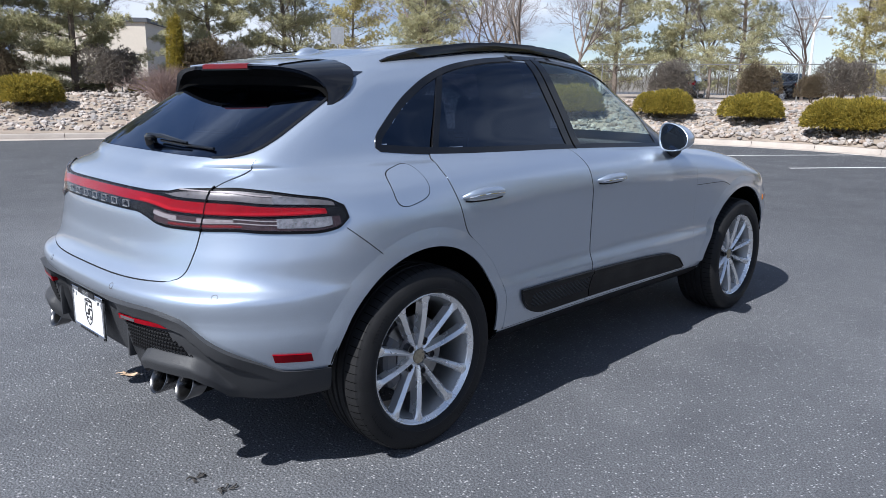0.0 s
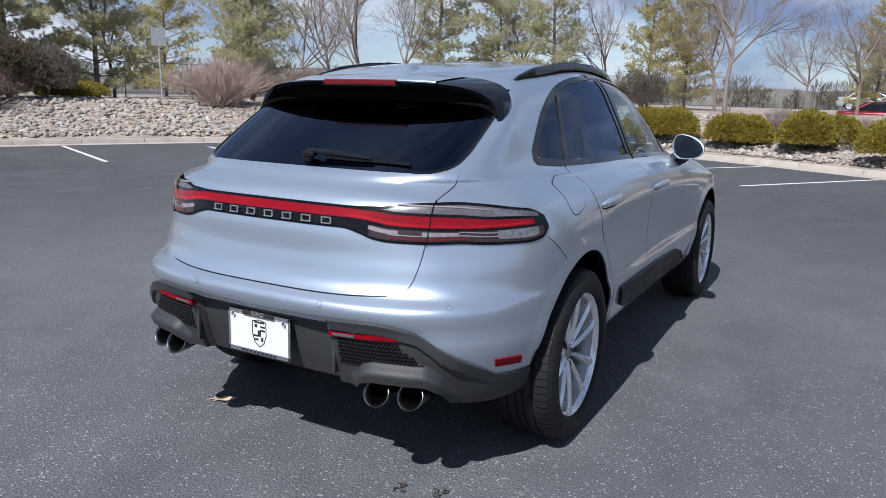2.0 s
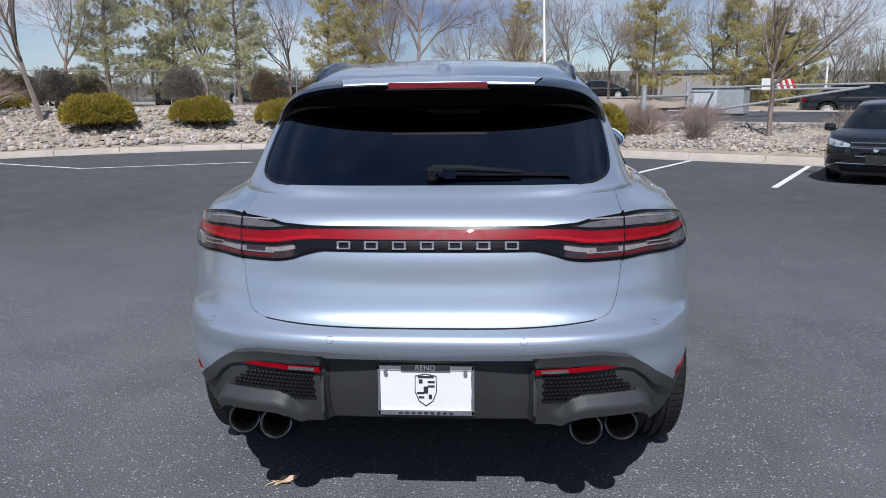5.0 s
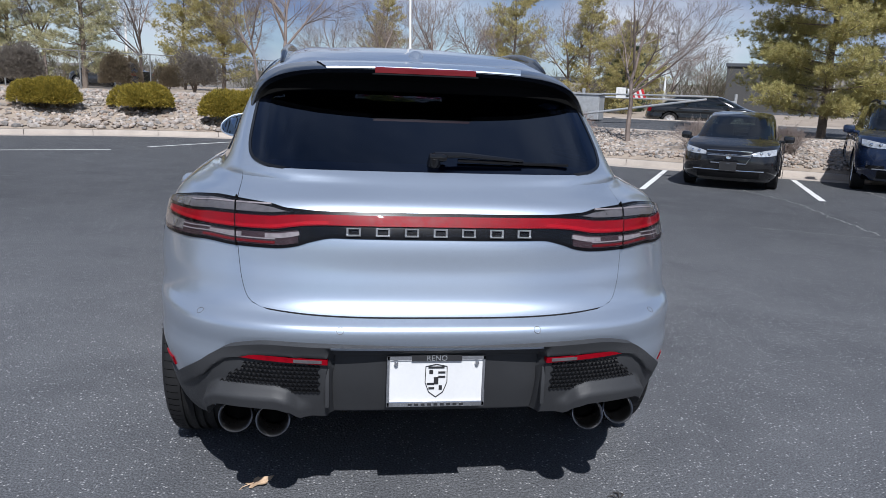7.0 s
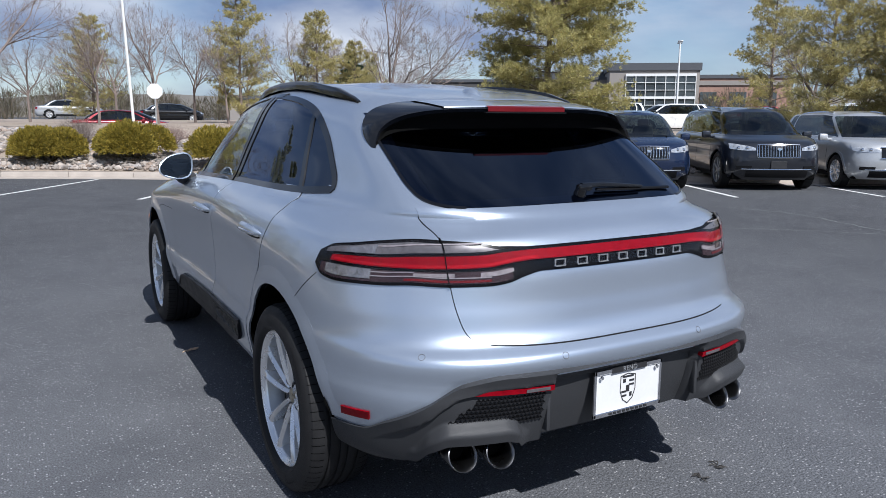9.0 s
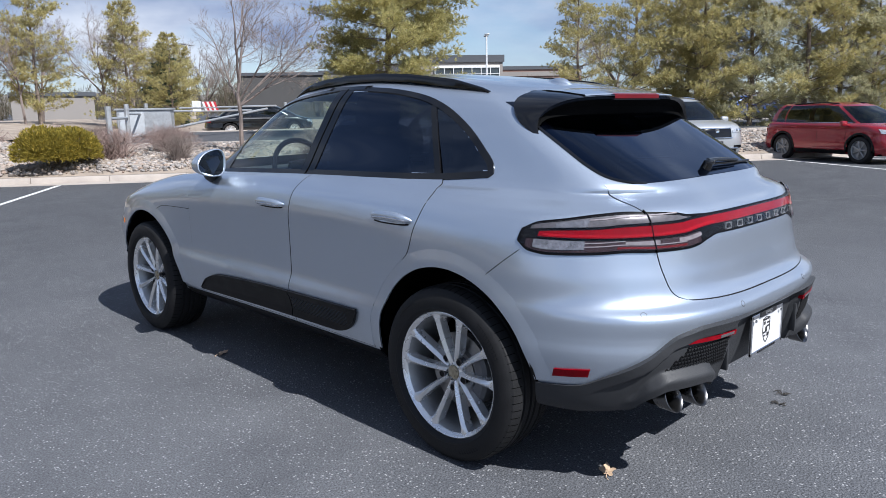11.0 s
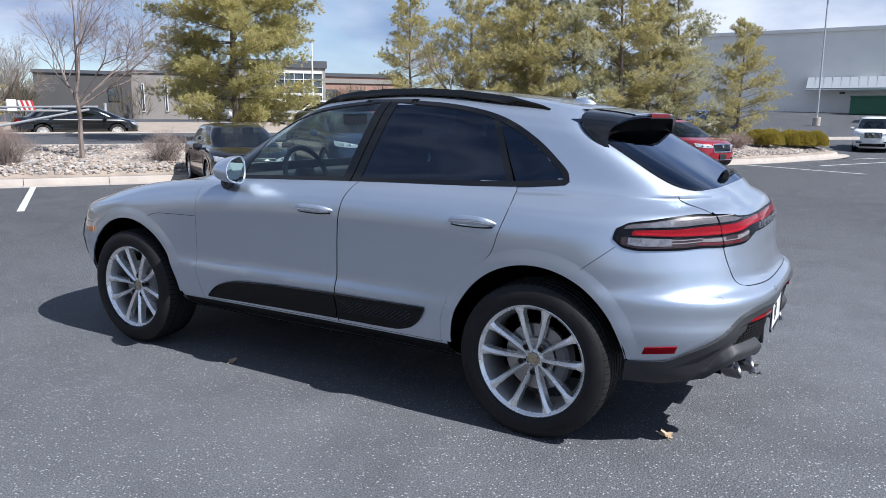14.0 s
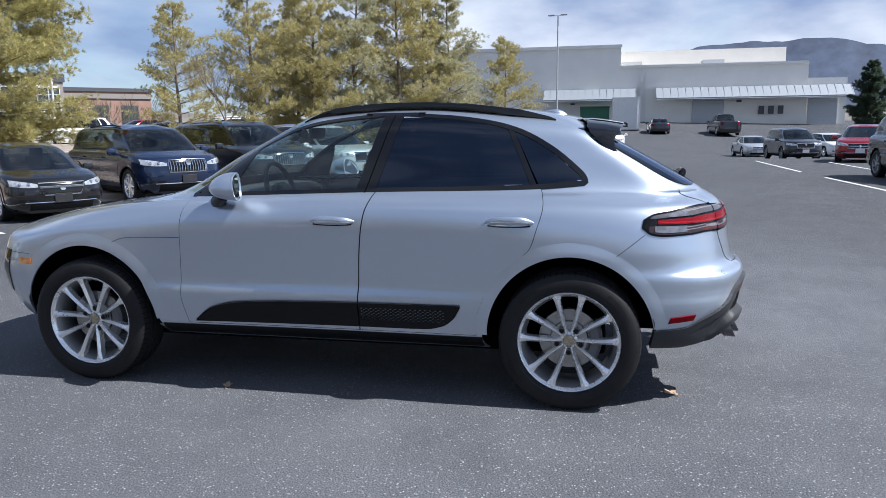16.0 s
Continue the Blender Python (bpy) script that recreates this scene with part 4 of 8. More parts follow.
tail = {}
for sign in (1, -1):
    end = k_s[-1]
    lamp = part("rear_lamp", band(0.0, end, lamp_low, lamp_top, 120, 8, 0.0050, sign), M["lamp_black"], car, "full-width rear lamp with smoked lenses and red bar")
    tail[sign] = lamp
    part("lamp_lens", band(k_s[2] + 1.2, end - 1.5, red_top, lamp_top, 50, 4, 0.0075, sign, 0.010), M["smoke_lens"], lamp, "smoked upper lamp lens")
    part("lamp_lens", band(k_s[2] + 1.6, end - 1.5, lamp_low, red_low, 50, 4, 0.0075, sign, 0.010), M["dark_lens"], lamp, "smoked lower lamp lens")
    for a, b in ((0.43, 0.53), (0.60, 0.70)):
        part("reversing_lamp", band(sx(a), sx(b), lambda s: float(lamp_low(s)) + 0.030, lambda s: float(red_low(s)) - 0.014, 10, 2, 0.0095, sign), M["clear_lens"], lamp, "clear reversing lamp strip")
    part("lamp_cover", band(0.0, end - 0.6, lambda s: float(lamp_low(s)) + 0.008, lambda s: float(lamp_top(s)) - 0.008, 100, 6, 0.0135, sign), M["lamp_cover"], lamp, "clear glossy lamp cover")
    part("red_light_bar", band(0.0, sy(-0.425), red_low, red_top, 70, 3, 0.0105, sign), M["red_lens"], lamp, "glossy red light bar")
    part("light_guide", band(k_s[1], sy(-0.44), lambda s: float(red_low(s)) + 0.004, lambda s: float(red_low(s)) + 0.011, 60, 1, 0.0112, sign), M["red_bright"], lamp, "bright red light guide")
    part("lamp_rib", band(k_s[4], sx(0.72), lambda s: float(lamp_low(s)) + 0.014, lambda s: float(lamp_low(s)) + 0.021, 40, 1, 0.0095, sign), M["red_dark"], lamp)
    for mat, s0, s1, base, lo in (("clear_lens", k_s[4], sy(-0.50), lamp_low, 0.026), ("clear_lens", sx(0.70), sy(-0.46), lamp_low, 0.038), ("clear_lens", k_s[4], sy(-0.54), red_top, 0.030)):
        part("lamp_rib", band(s0, s1, lambda s: float(base(s)) + lo, lambda s: float(base(s)) + lo + 0.0035, 40, 1, 0.0095, sign), M[mat], lamp)
    # sky reflection on the flank ends is painted as brighter lens patches
    part("side_lens", band(sy(-0.57), sy(-0.415), lambda s: float(lamp_low(s)) + 0.018, lambda s: float(red_low(s)) - 0.010, 24, 2, 0.0100, sign), M["sky_lit_lens"], lamp, "clear side lens with sky reflection put into its colour")
    part("side_lens", band(sy(-0.57), sy(-0.470), lambda s: float(red_top(s)) + 0.010, lambda s: float(lamp_top(s)) - 0.014, 20, 2, 0.0100, sign), M["sky_lit_lens"], lamp, "clear side lens with sky reflection put into its colour")
    bm = bmesh.new()
    strip(bm, lambda a, b, off: HERO.rear(sign * a, b, off), [(float(HATCH(z)), z) for z in np.linspace(0.895, 1.034, 10)], 0.005, 0.0115)
    part("lamp_gap", bm, M["under"], lamp)
# seven plain raised bars stand where the maker's name is
for i in range(7):
    x = -0.262 + 0.0873 * i
    bm = bmesh.new()
    w, h = 0.0215, 0.0115
    for dx, dz, sw, sh in ((0, h - 0.002, w, 0.002), (0, -h + 0.002, w, 0.002), (-w + 0.003, 0, 0.003, h), (w - 0.003, 0, 0.003, h)):
        c = HERO.rear(x + dx, 0.9550 + dz, 0.011)[0]
        box(bm, c, (2 * sw, 0.006, 2 * sh))
    part("raised_letter_bar", bm, M["letter"], tailgate, smooth=False)

# ---- bumper, valance, plate, exhausts ----
v_s = [0.0, HERO.s_of_x(0.50, 0.62), HERO.s_of_x(0.62, 0.60), HERO.s_of_x(0.72, 0.55), HERO.s_of_y(-0.664, 0.45), HERO.s_of_y(-0.58, 0.44), HERO.s_of_y(-0.425, 0.42)]
val_top = curve_at(list(zip(v_s, [0.640, 0.645, 0.625, 0.555, 0.478, 0.436, 0.424])))
val_low = curve_at([(0.0, 0.394), (HERO.s_of_x(0.37, 0.42), 0.394), (HERO.s_of_x(0.415, 0.42), 0.400), (HERO.s_of_x(0.445, 0.42), 0.436), (HERO.s_of_x(0.49, 0.42), 0.448), (HERO.s_of_x(0.64, 0.42), 0.446), (HERO.s_of_x(0.69, 0.42), 0.415), (HERO.s_of_x(0.735, 0.42), 0.350), (v_s[4] + 1.5, 0.332), (v_s[5], 0.326), (v_s[6], 0.330)])
hood_s = [HERO.s_of_x(x, 0.43) for x in (0.38, 0.46, 0.66, 0.76)]


def ease(a, b, t):
    t = min(1.0, max(0.0, (t - a) / (b - a)))
    return t * t * (3 - 2 * t)


def valance_at(u, v, o, sign):
    s = lerp(0.0, v_s[-1], u)
    lo, hi = float(val_low(s)), float(val_top(s))
    z = lerp(lo, hi, v)
    swell = 0.0
    if o > 0:
        swell += 0.013 * ease(0.050, 0.042, hi - z) * ease(v_s[5], v_s[3], s)
        swell += 0.042 * ease(hood_s[0], hood_s[1], s) * ease(hood_s[3], hood_s[2], s) * ease(0.058, 0.030, z - lo)
    return bay(HERO.wrap(s, z, o + swell, sign)[0])


def bay(p):
    """Sets the middle of the valance back for the plate."""
    p = Vector(p)
    p.y += 0.040 * ease(0.338, 0.322, abs(p.x)) * ease(0.637, 0.626, p.z)
    return p


for sign in (1, -1):
    bm = bmesh.new()
    patch(bm, lambda u, v, o: valance_at(u, v, o, sign), 130, 26, 0.008, 0.03)
    part("rear_valance", bm, M["grey_plastic"], car, "dark grey plastic rear valance", angle=50)
    # embossed mesh
    bm = bmesh.new()
    for i in range(24):
        for j in range(8):
            x, z = 0.365 + 0.0135 * i + (0.00675 if j % 2 else 0), 0.486 + 0.0135 * j
            if x > 0.675 or z > 0.578 - max(0, x - 0.57) * 0.85:
                continue
            q = [HERO.rear(sign * (x + dx), z + dz, 0.008)[0] for dx, dz in ((-0.0075, 0), (0, 0.0075), (0.0075, 0), (0, -0.0075))]
            vv = [bm.verts.new(k) for k in q]
            mid = bm.verts.new(HERO.rear(sign * x, z, 0.0085)[0])
            ring_v = [bm.verts.new(HERO.rear(sign * (x + dx), z + dz, 0.013)[0]) for dx, dz in ((-0.0068, 0), (0, 0.0068), (0.0068, 0), (0, -0.0068))]
            for k in range(4):
                bm.faces.new((vv[k], vv[(k + 1) % 4], ring_v[(k + 1) % 4], ring_v[k]))
                bm.faces.new((ring_v[k], ring_v[(k + 1) % 4], mid))
    tagged(part("embossed_mesh", bm, M["black_satin"], car, smooth=False), kind="stuff")
    bm = bmesh.new()
    patch(bm, lambda u, v, off: HERO.rear(sign * lerp(0.335, 0.615, u), lerp(0.584, 0.598, v) - 0.003 * (1 - v) * (1 - u) + 0.005 * u, off)[0], 16, 3, 0.020, 0.02)
    fog = part("rear_reflector", bm, M["red_lens"], car, "slim red bumper reflector")
    bm = bmesh.new()
    patch(bm, lambda u, v, off: HERO.rear(sign * lerp(0.352, 0.435, u), lerp(0.586, 0.596, v), off)[0], 6, 2, 0.022, 0.004)
    part("fog_lens", bm, M["smoke_lens"], fog)
    # vertical fin beside the centre panel
    bm = bmesh.new()
    box(bm, HERO.rear(sign * 0.338, 0.495, 0.000)[0], (0.014, 0.030, 0.125), 0.005)
    part("valance_fin", bm, M["grey_plastic"], car)
    for cx in (0.503, 0.620):
        bm = bmesh.new()
        n = 32
        rows = []
        tip = HERO.y_at(cx, 0.45) - 0.024
        for yy, r in ((-0.880, 0.0500), (-0.915, 0.0510), (-0.929, 0.0525), (-0.938, 0.0510), (-0.939, 0.0485), (-0.936, 0.0450), (-0.928, 0.0415), (-0.90, 0.0395), (-0.76, 0.0385)):
            rows.append([(sign * cx + 1.03 * r * math.cos(a), yy + 0.94 + tip + 0.45 * (r * math.sin(a)), 0.388 + 0.88 * r * math.sin(a)) for a in np.linspace(0, 2 * math.pi, n, endpoint=False)])
        grid_faces(bm, rows, close_v=True)
        pipe = part("exhaust_tip", bm, M["chrome_dark"], car, "dark chrome oval exhaust tip")
        bm = bmesh.new()
        tube(bm, [(sign * cx, -0.60, 0.40), (sign * cx, tip + 0.06, 0.389)], 0.042, 20)
        part("exhaust_pipe", bm, M["under"], pipe)
        bm = bmesh.new()
        bm.faces.new([bm.verts.new((sign * cx + 0.043 * math.cos(a), tip + 0.15, 0.388 + 0.038 * math.sin(a))) for a in np.linspace(0, 2 * math.pi, n, endpoint=False)])
        part("exhaust_throat", bm, M["under"], pipe)
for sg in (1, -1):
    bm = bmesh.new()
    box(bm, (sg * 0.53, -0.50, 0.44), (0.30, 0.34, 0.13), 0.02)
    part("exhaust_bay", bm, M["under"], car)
# centre panel and plate
bm = bmesh.new()
patch(bm, lambda u, v, off: HERO.rear(lerp(-0.318, 0.318, u), lerp(0.385, 0.600, v), off - 0.036)[0], 20, 8, 0.010, 0.02)
part("centre_panel", bm, M["grey_plastic"], car)
PZ = 0.519
py = HERO.y_at(0, 0.60) + 0.012
plate = None
bm = bmesh.new()
for dx, dz, w, h in ((0, 0.0735, 0.306, 0.016), (0, -0.0735, 0.306, 0.016), (-0.148, 0, 0.010, 0.162), (0.148, 0, 0.010, 0.162)):
    box(bm, (-0.005 + dx, py - 0.002, PZ + dz), (w, 0.009, h), 0.002, 1)
plate = part("plate_frame", bm, M["chrome"], car, "chrome plate frame")
bm = bmesh.new()
box(bm, (-0.005, py + 0.002, PZ), (0.30, 0.004, 0.146))
part("plate_board", bm, M["white_plate"], plate, "blank white dealer plate", smooth=False)
bm = bmesh.new()
box(bm, (-0.005, py - 0.007, PZ + 0.0735), (0.155, 0.003, 0.018))
part("plate_band", bm, M["ink"], plate, smooth=False)
part("dealer_word", text_mesh("RENO", 0.024, 0.0012, pose(-0.005, py - 0.0088, PZ + 0.0735, 90, 0, 0)), M["letter"], plate, smooth=False)
# shield emblem as plain blocks
bm = bmesh.new()
sh = [(-0.033, 0.045), (0, 0.052), (0.033, 0.045), (0.034, -0.005), (0.022, -0.036), (0, -0.052), (-0.022, -0.036), (-0.034, -0.005)]
for i, (x, z) in enumerate(sh):
    x2, z2 = sh[(i + 1) % len(sh)]
    tube(bm, [(-0.005 + x, py - 0.001, PZ + z), (-0.005 + x2, py - 0.001, PZ + z2)], 0.0016, 4)
for dx, dz, w, h in ((0.017, 0.026, 0.022, 0.006), (0.017, 0.012, 0.022, 0.006), (-0.017, -0.010, 0.022, 0.006), (-0.014, -0.024, 0.018, 0.006), (0, 0.0, 0.014, 0.022), (-0.016, 0.028, 0.012, 0.012), (0.014, -0.022, 0.010, 0.014), (0, 0.042, 0.05, 0.006)):
    box(bm, (-0.005 + dx, py - 0.001, PZ + dz), (w, 0.002, h))
part("plate_emblem", bm, M["ink"], plate, "plain black shield emblem", smooth=False)
for k, dx in enumerate((-0.125, 0.125)):
    bm = bmesh.new()
    lathe(bm, [(-0.004, 0.0), (-0.004, 0.006), (0.0, 0.007)], 12, "Y")
    b = part("plate_screw", bm, M["chrome"], plate)
    b.location = (-0.005 + dx, py - 0.008, PZ + 0.0735)
bm = bmesh.new()
for i in range(9):
    box(bm, (-0.085 + 0.02 * i, py - 0.0075, PZ - 0.0735), (0.012, 0.002, 0.008))
part("plate_frame_bar", bm, M["ink"], plate, smooth=False)
# parking sensors
for x, z in ((-0.30, 0.685), (0.30, 0.685), (-0.73, 0.70), (0.73, 0.70)):
    bm = bmesh.new()
    p, n = HERO.rear(x, z, 0.0)
    m = n.to_track_quat("Z", "Y").to_matrix().to_4x4()
    lathe(bm, [(-0.001, 0.0118), (0.0006, 0.0116), (0.0006, 0.0103), (-0.001, 0.0101)], 20, "Z")
    ob = part("parking_sensor", bm, M["caliper"], car, "round parking sensor seam in the bumper")
    ob.matrix_world = Matrix.Translation(p) @ m

# ---- windscreen, floor pan, cabin ----
ns = HERO.P.shape[1]
bm = bmesh.new()
for sign in (1, -1):
    rows = []
    for z in np.linspace(1.085, 1.475, 16):
        rows.append([HERO.wrap(s, z, 0.0, sign)[0] + Vector((0, 0.002, 0.001)) for s in np.linspace(ns - 33, ns - 1.01, 16)])
    grid_faces(bm, rows)
part("windscreen", bm, M["glass_clear"], car)
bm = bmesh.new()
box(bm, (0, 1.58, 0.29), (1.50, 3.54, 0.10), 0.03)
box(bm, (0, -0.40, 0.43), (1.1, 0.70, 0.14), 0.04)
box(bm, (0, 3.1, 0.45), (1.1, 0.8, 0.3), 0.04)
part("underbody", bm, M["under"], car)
bm = bmesh.new()
box(bm, (0, 1.0, 0.60), (1.12, 3.0, 0.10), 0.02)
box(bm, (0, 1.42, 0.60), (1.64, 1.60, 0.09), 0.02)
box(bm, (0, -0.30, 0.83), (1.20, 0.55, 0.12), 0.04)
box(bm, (0, 2.15, 0.93), (1.42, 0.46, 0.26), 0.09, 3)
box(bm, (0, 1.62, 0.74), (0.26, 0.9, 0.22), 0.04)
part("cabin", bm, M["cabin"], car)


def hero_seat(x, y, w, back_h):
    bm = bmesh.new()
    box(bm, (x, y + 0.05, 0.78), (w, 0.52, 0.20), 0.06, 3)
    box(bm, (x, y - 0.26, 1.02), (w, 0.16, 0.62), 0.06, 3, pose(0, 0, 0, 14))
    return bm


for x in (-0.37, 0.37):
    part("front_seat", hero_seat(x, 1.42, 0.50, 0.62), M["seat"], car)
    bm = bmesh.new()
    box(bm, (x, 1.05, 1.385), (0.27, 0.10, 0.19), 0.045, 3, pose(0, 0, 0, 10))
    part("headrest", bm, M["seat"], car)
bm = hero_seat(0, 0.52, 1.26, 0.62)
part("rear_seat", bm, M["seat"], car)
for x in (-0.40, 0.40):
    bm = bmesh.new()
    box(bm, (x, 0.16, 1.335), (0.28, 0.09, 0.13), 0.04, 3, pose(0, 0, 0, 12))
    part("headrest", bm, M["seat"], car)
bm = bmesh.new()
tube(bm, [(-0.37 + 0.185 * math.cos(a), 1.80 + 0.06 * math.sin(a), 1.06 + 0.172 * math.sin(a)) for a in np.linspace(0, 2 * math.pi, 33)], 0.016, 8, cap=False)
box(bm, (-0.37, 1.815, 1.06), (0.17, 0.05, 0.11), 0.03, 2)
box(bm, (-0.37, 1.81, 1.055), (0.34, 0.025, 0.035), 0.01, 1)
part("steering_wheel", bm, M["seat"], car)
bm = bmesh.new()
box(bm, (0.0, 1.70, 1.405), (0.24, 0.03, 0.07), 0.015, 2)
part("interior_mirror", bm, M["cabin"], car)


# ---- wheels ----
def spoke(bm, a0, a1, r0, r1, w0, w1):
    """One ridged blade from hub to rim, swept from angle a0 to a1, with a crest along its middle."""
    rows = []
    for i in range(13):
        u = i / 12
        a = lerp(a0, a1, u ** 0.85)
        r = lerp(r0, r1, u)
        w = (lerp(w0, w1, u ** 1.6) + 0.026 * max(0.0, (u - 0.80) / 0.20) ** 2) * 0.5
        crest = 0.0085 * (1 - 0.75 * u ** 3)
        depth = lerp(-0.019, 0.022, u ** 0.75)
        t = Vector((0, math.cos(a), math.sin(a)))
        s = Vector((0, -math.sin(a), math.cos(a)))
        x = Vector((1, 0, 0))
        rows.append([t * r + s * k * w + x * (depth + d) for k, d in ((-1.15, -0.042), (-1.0, -0.006), (-0.78, -0.002), (-0.12, crest), (0.12, crest), (0.78, -0.002), (1.0, -0.006), (1.15, -0.042))])
    grid_faces(bm, rows)


def make_wheel(parent, at, sign, turn):
    """A tyre on a ten-spoke alloy, outer side towards +x before it is set."""
    wheel = new("wheel")
    wheel.parent = parent
    wheel.matrix_local = Matrix.Translation(at) @ (pose(0, 0, 0, 0, 0, 0) if sign > 0 else pose(0, 0, 0, 0, 0, 180)) @ pose(0, 0, 0, turn, 0, 0)
    R, rim = WHEEL_R, 0.262
    bm = bmesh.new()
    prof = [(-0.118, rim - 0.01), (-0.128, rim + 0.02), (-0.134, 0.30), (-0.128, 0.336), (-0.112, R - 0.008)]
    groove = [(-0.112, R - 0.008), (-0.088, R - 0.001), (-0.062, R), (-0.060, R - 0.008), (-0.050, R - 0.008), (-0.048, R), (-0.022, R), (-0.020, R - 0.008), (-0.010, R - 0.008), (-0.008, R),
              (0.008, R), (0.010, R - 0.008), (0.020, R - 0.008), (0.022, R), (0.048, R), (0.050, R - 0.008), (0.060, R - 0.008), (0.062, R), (0.088, R - 0.001), (0.112, R - 0.008)]
    prof = prof[:4] + groove + [(0.120, R - 0.018), (0.1225, R - 0.021), (0.1285, 0.334), (0.1320, 0.318), (0.1340, 0.30), (0.1325, 0.286), (0.1335, 0.284), (0.130, 0.276), (0.124, 0.270), (0.116, rim + 0.004), (0.100, rim - 0.008)]
    lathe(bm, prof, 96)
    part("tyre", bm, M["rubber"], wheel, angle=28)
    # raised bars where the maker's name and size stand on the sidewall
    bm = bmesh.new()
    for a_mid, n_bar, r_mid in ((0.7, 11, 0.320), (3.6, 11, 0.320), (2.3, 8, 0.316), (5.2, 8, 0.316)):
        for k in range(n_bar):
            a = a_mid + 0.046 * (k - n_bar / 2)
            grid_faces(bm, [[(0.1332 - 0.12 * max(0, r - 0.318), r * math.cos(a + d), r * math.sin(a + d)) for r in (r_mid - 0.010, r_mid + 0.009)] for d in (-0.014, -0.006)])
            grid_faces(bm, [[(0.1332 - 0.12 * max(0, r - 0.318), r * math.cos(a + d), r * math.sin(a + d)) for r in (r_mid + 0.004, r_mid + 0.009)] for d in (-0.006, 0.012)])
    tagged(part("sidewall_lettering", bm, M["gap"], wheel, "dark raised bars on the sidewall", smooth=False), kind="stuff")
    # fine cuts across the shoulders
    bm = bmesh.new()
    for i in range(72):
        a = 2 * math.pi * i / 72
        for sd in (1, -1):
            grid_faces(bm, [[(sd * x, (r + 0.0007) * math.cos(a + k + 0.10 * x), (r + 0.0007) * math.sin(a + k + 0.10 * x)) for x, r in ((0.070, R), (0.088, R - 0.001), (0.112, R - 0.008), (0.1165, R - 0.0135))] for k in (-0.0035, 0.0035)])
    tagged(part("tread_sipe", bm, M["under"], wheel, smooth=False), kind="stuff")
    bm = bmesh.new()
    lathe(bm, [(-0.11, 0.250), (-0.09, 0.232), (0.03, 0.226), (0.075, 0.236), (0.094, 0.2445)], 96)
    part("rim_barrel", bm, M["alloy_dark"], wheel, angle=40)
    bm = bmesh.new()
    lathe(bm, [(0.092, 0.2450), (0.096, 0.2465), (0.101, 0.2475), (0.106, 0.2535), (0.1075, 0.2545), (0.112, 0.257), (0.1165, 0.262), (0.114, 0.267), (0.104, 0.268), (0.09, 0.262)], 96)
    rim_ob = part("rim", bm, M["alloy"], wheel, angle=40)
    for i in range(5):
        base = 2 * math.pi * i / 5 + math.pi / 2
        for sd in (-1, 1):
            bm = bmesh.new()
            spoke(bm, base + sd * 0.34, base + sd * 0.262, 0.036, 0.2565, 0.020, 0.033)
            for v in bm.verts:
                v.co.x += 0.083
            part("spoke", bm, M["alloy"], rim_ob, angle=24)
    bm = bmesh.new()
    lathe(bm, [(0.02, 0.050), (0.046, 0.049), (0.058, 0.044), (0.063, 0.036), (0.065, 0.031), (0.062, 0.029)], 40)
    part("hub", bm, M["alloy"], rim_ob)
    bm = bmesh.new()
    lathe(bm, [(0.060, 0.030), (0.0690, 0.028), (0.0715, 0.023), (0.0725, 0.0)], 32)
    part("centre_cap", bm, M["cap"], rim_ob, "small tan centre cap")
    for i in range(5):
        a = 2 * math.pi * i / 5 - math.pi / 2
        bm = bmesh.new()
        lathe(bm, [(0.030, 0.0165), (0.0735, 0.0160), (0.0740, 0.0125), (0.062, 0.0120)], 18)
        lathe(bm, [(0.040, 0.0105), (0.048, 0.010), (0.0485, 0.0)], 6)
        for v in bm.verts:
            v.co.y += 0.064 * math.cos(a)
            v.co.z += 0.064 * math.sin(a)
        part("wheel_bolt", bm, M["chrome_dark"], rim_ob)
        bm = bmesh.new()
        bm.faces.new([bm.verts.new((0.0715, 0.064 * math.cos(a) + 0.0130 * math.cos(b), 0.064 * math.sin(a) + 0.0130 * math.sin(b))) for b in np.linspace(0, 2 * math.pi, 14, endpoint=False)])
        part("bolt_socket", bm, M["gap"], wheel, smooth=False)
    return wheel


def brake(parent, at, sign):
    bm = bmesh.new()
    lathe(bm, [(-0.005, 0.06), (-0.005, 0.158), (0.012, 0.160), (0.026, 0.158), (0.0265, 0.10), (0.045, 0.095), (0.046, 0.0)], 64)
    d = part("brake_disc", bm, M["disc"], parent)
    d.matrix_local = Matrix.Translation(at) @ (pose(0, 0, 0) if sign > 0 else pose(0, 0, 0, 0, 0, 180))
    bm = bmesh.new()
    rows = []
    for i in range(9):
        a = radians(lerp(-38, 38, i / 8)) + (math.pi if sign > 0 else 0)
        rows.append([(x, r * math.cos(a), r * math.sin(a)) for x, r in ((-0.02, 0.172), (0.045, 0.170), (0.058, 0.155), (0.058, 0.115), (0.045, 0.105), (-0.02, 0.105))])
    grid_faces(bm, rows, close_v=True)
    c = part("brake_caliper", bm, M["caliper"], parent)
    c.matrix_local = Matrix.Translation(at) @ (pose(0, 0, 0) if sign > 0 else pose(0, 0, 0, 0, 0, 180))


for sign in (1, -1):
    for wy, turn in ((0.0, 0 if sign < 0 else 14), (WB, 28 if sign < 0 else 50)):
        make_wheel(car, (sign * 0.828, wy, WHEEL_Z), sign, turn)
        brake(car, (sign * 0.828, wy, WHEEL_Z), sign)


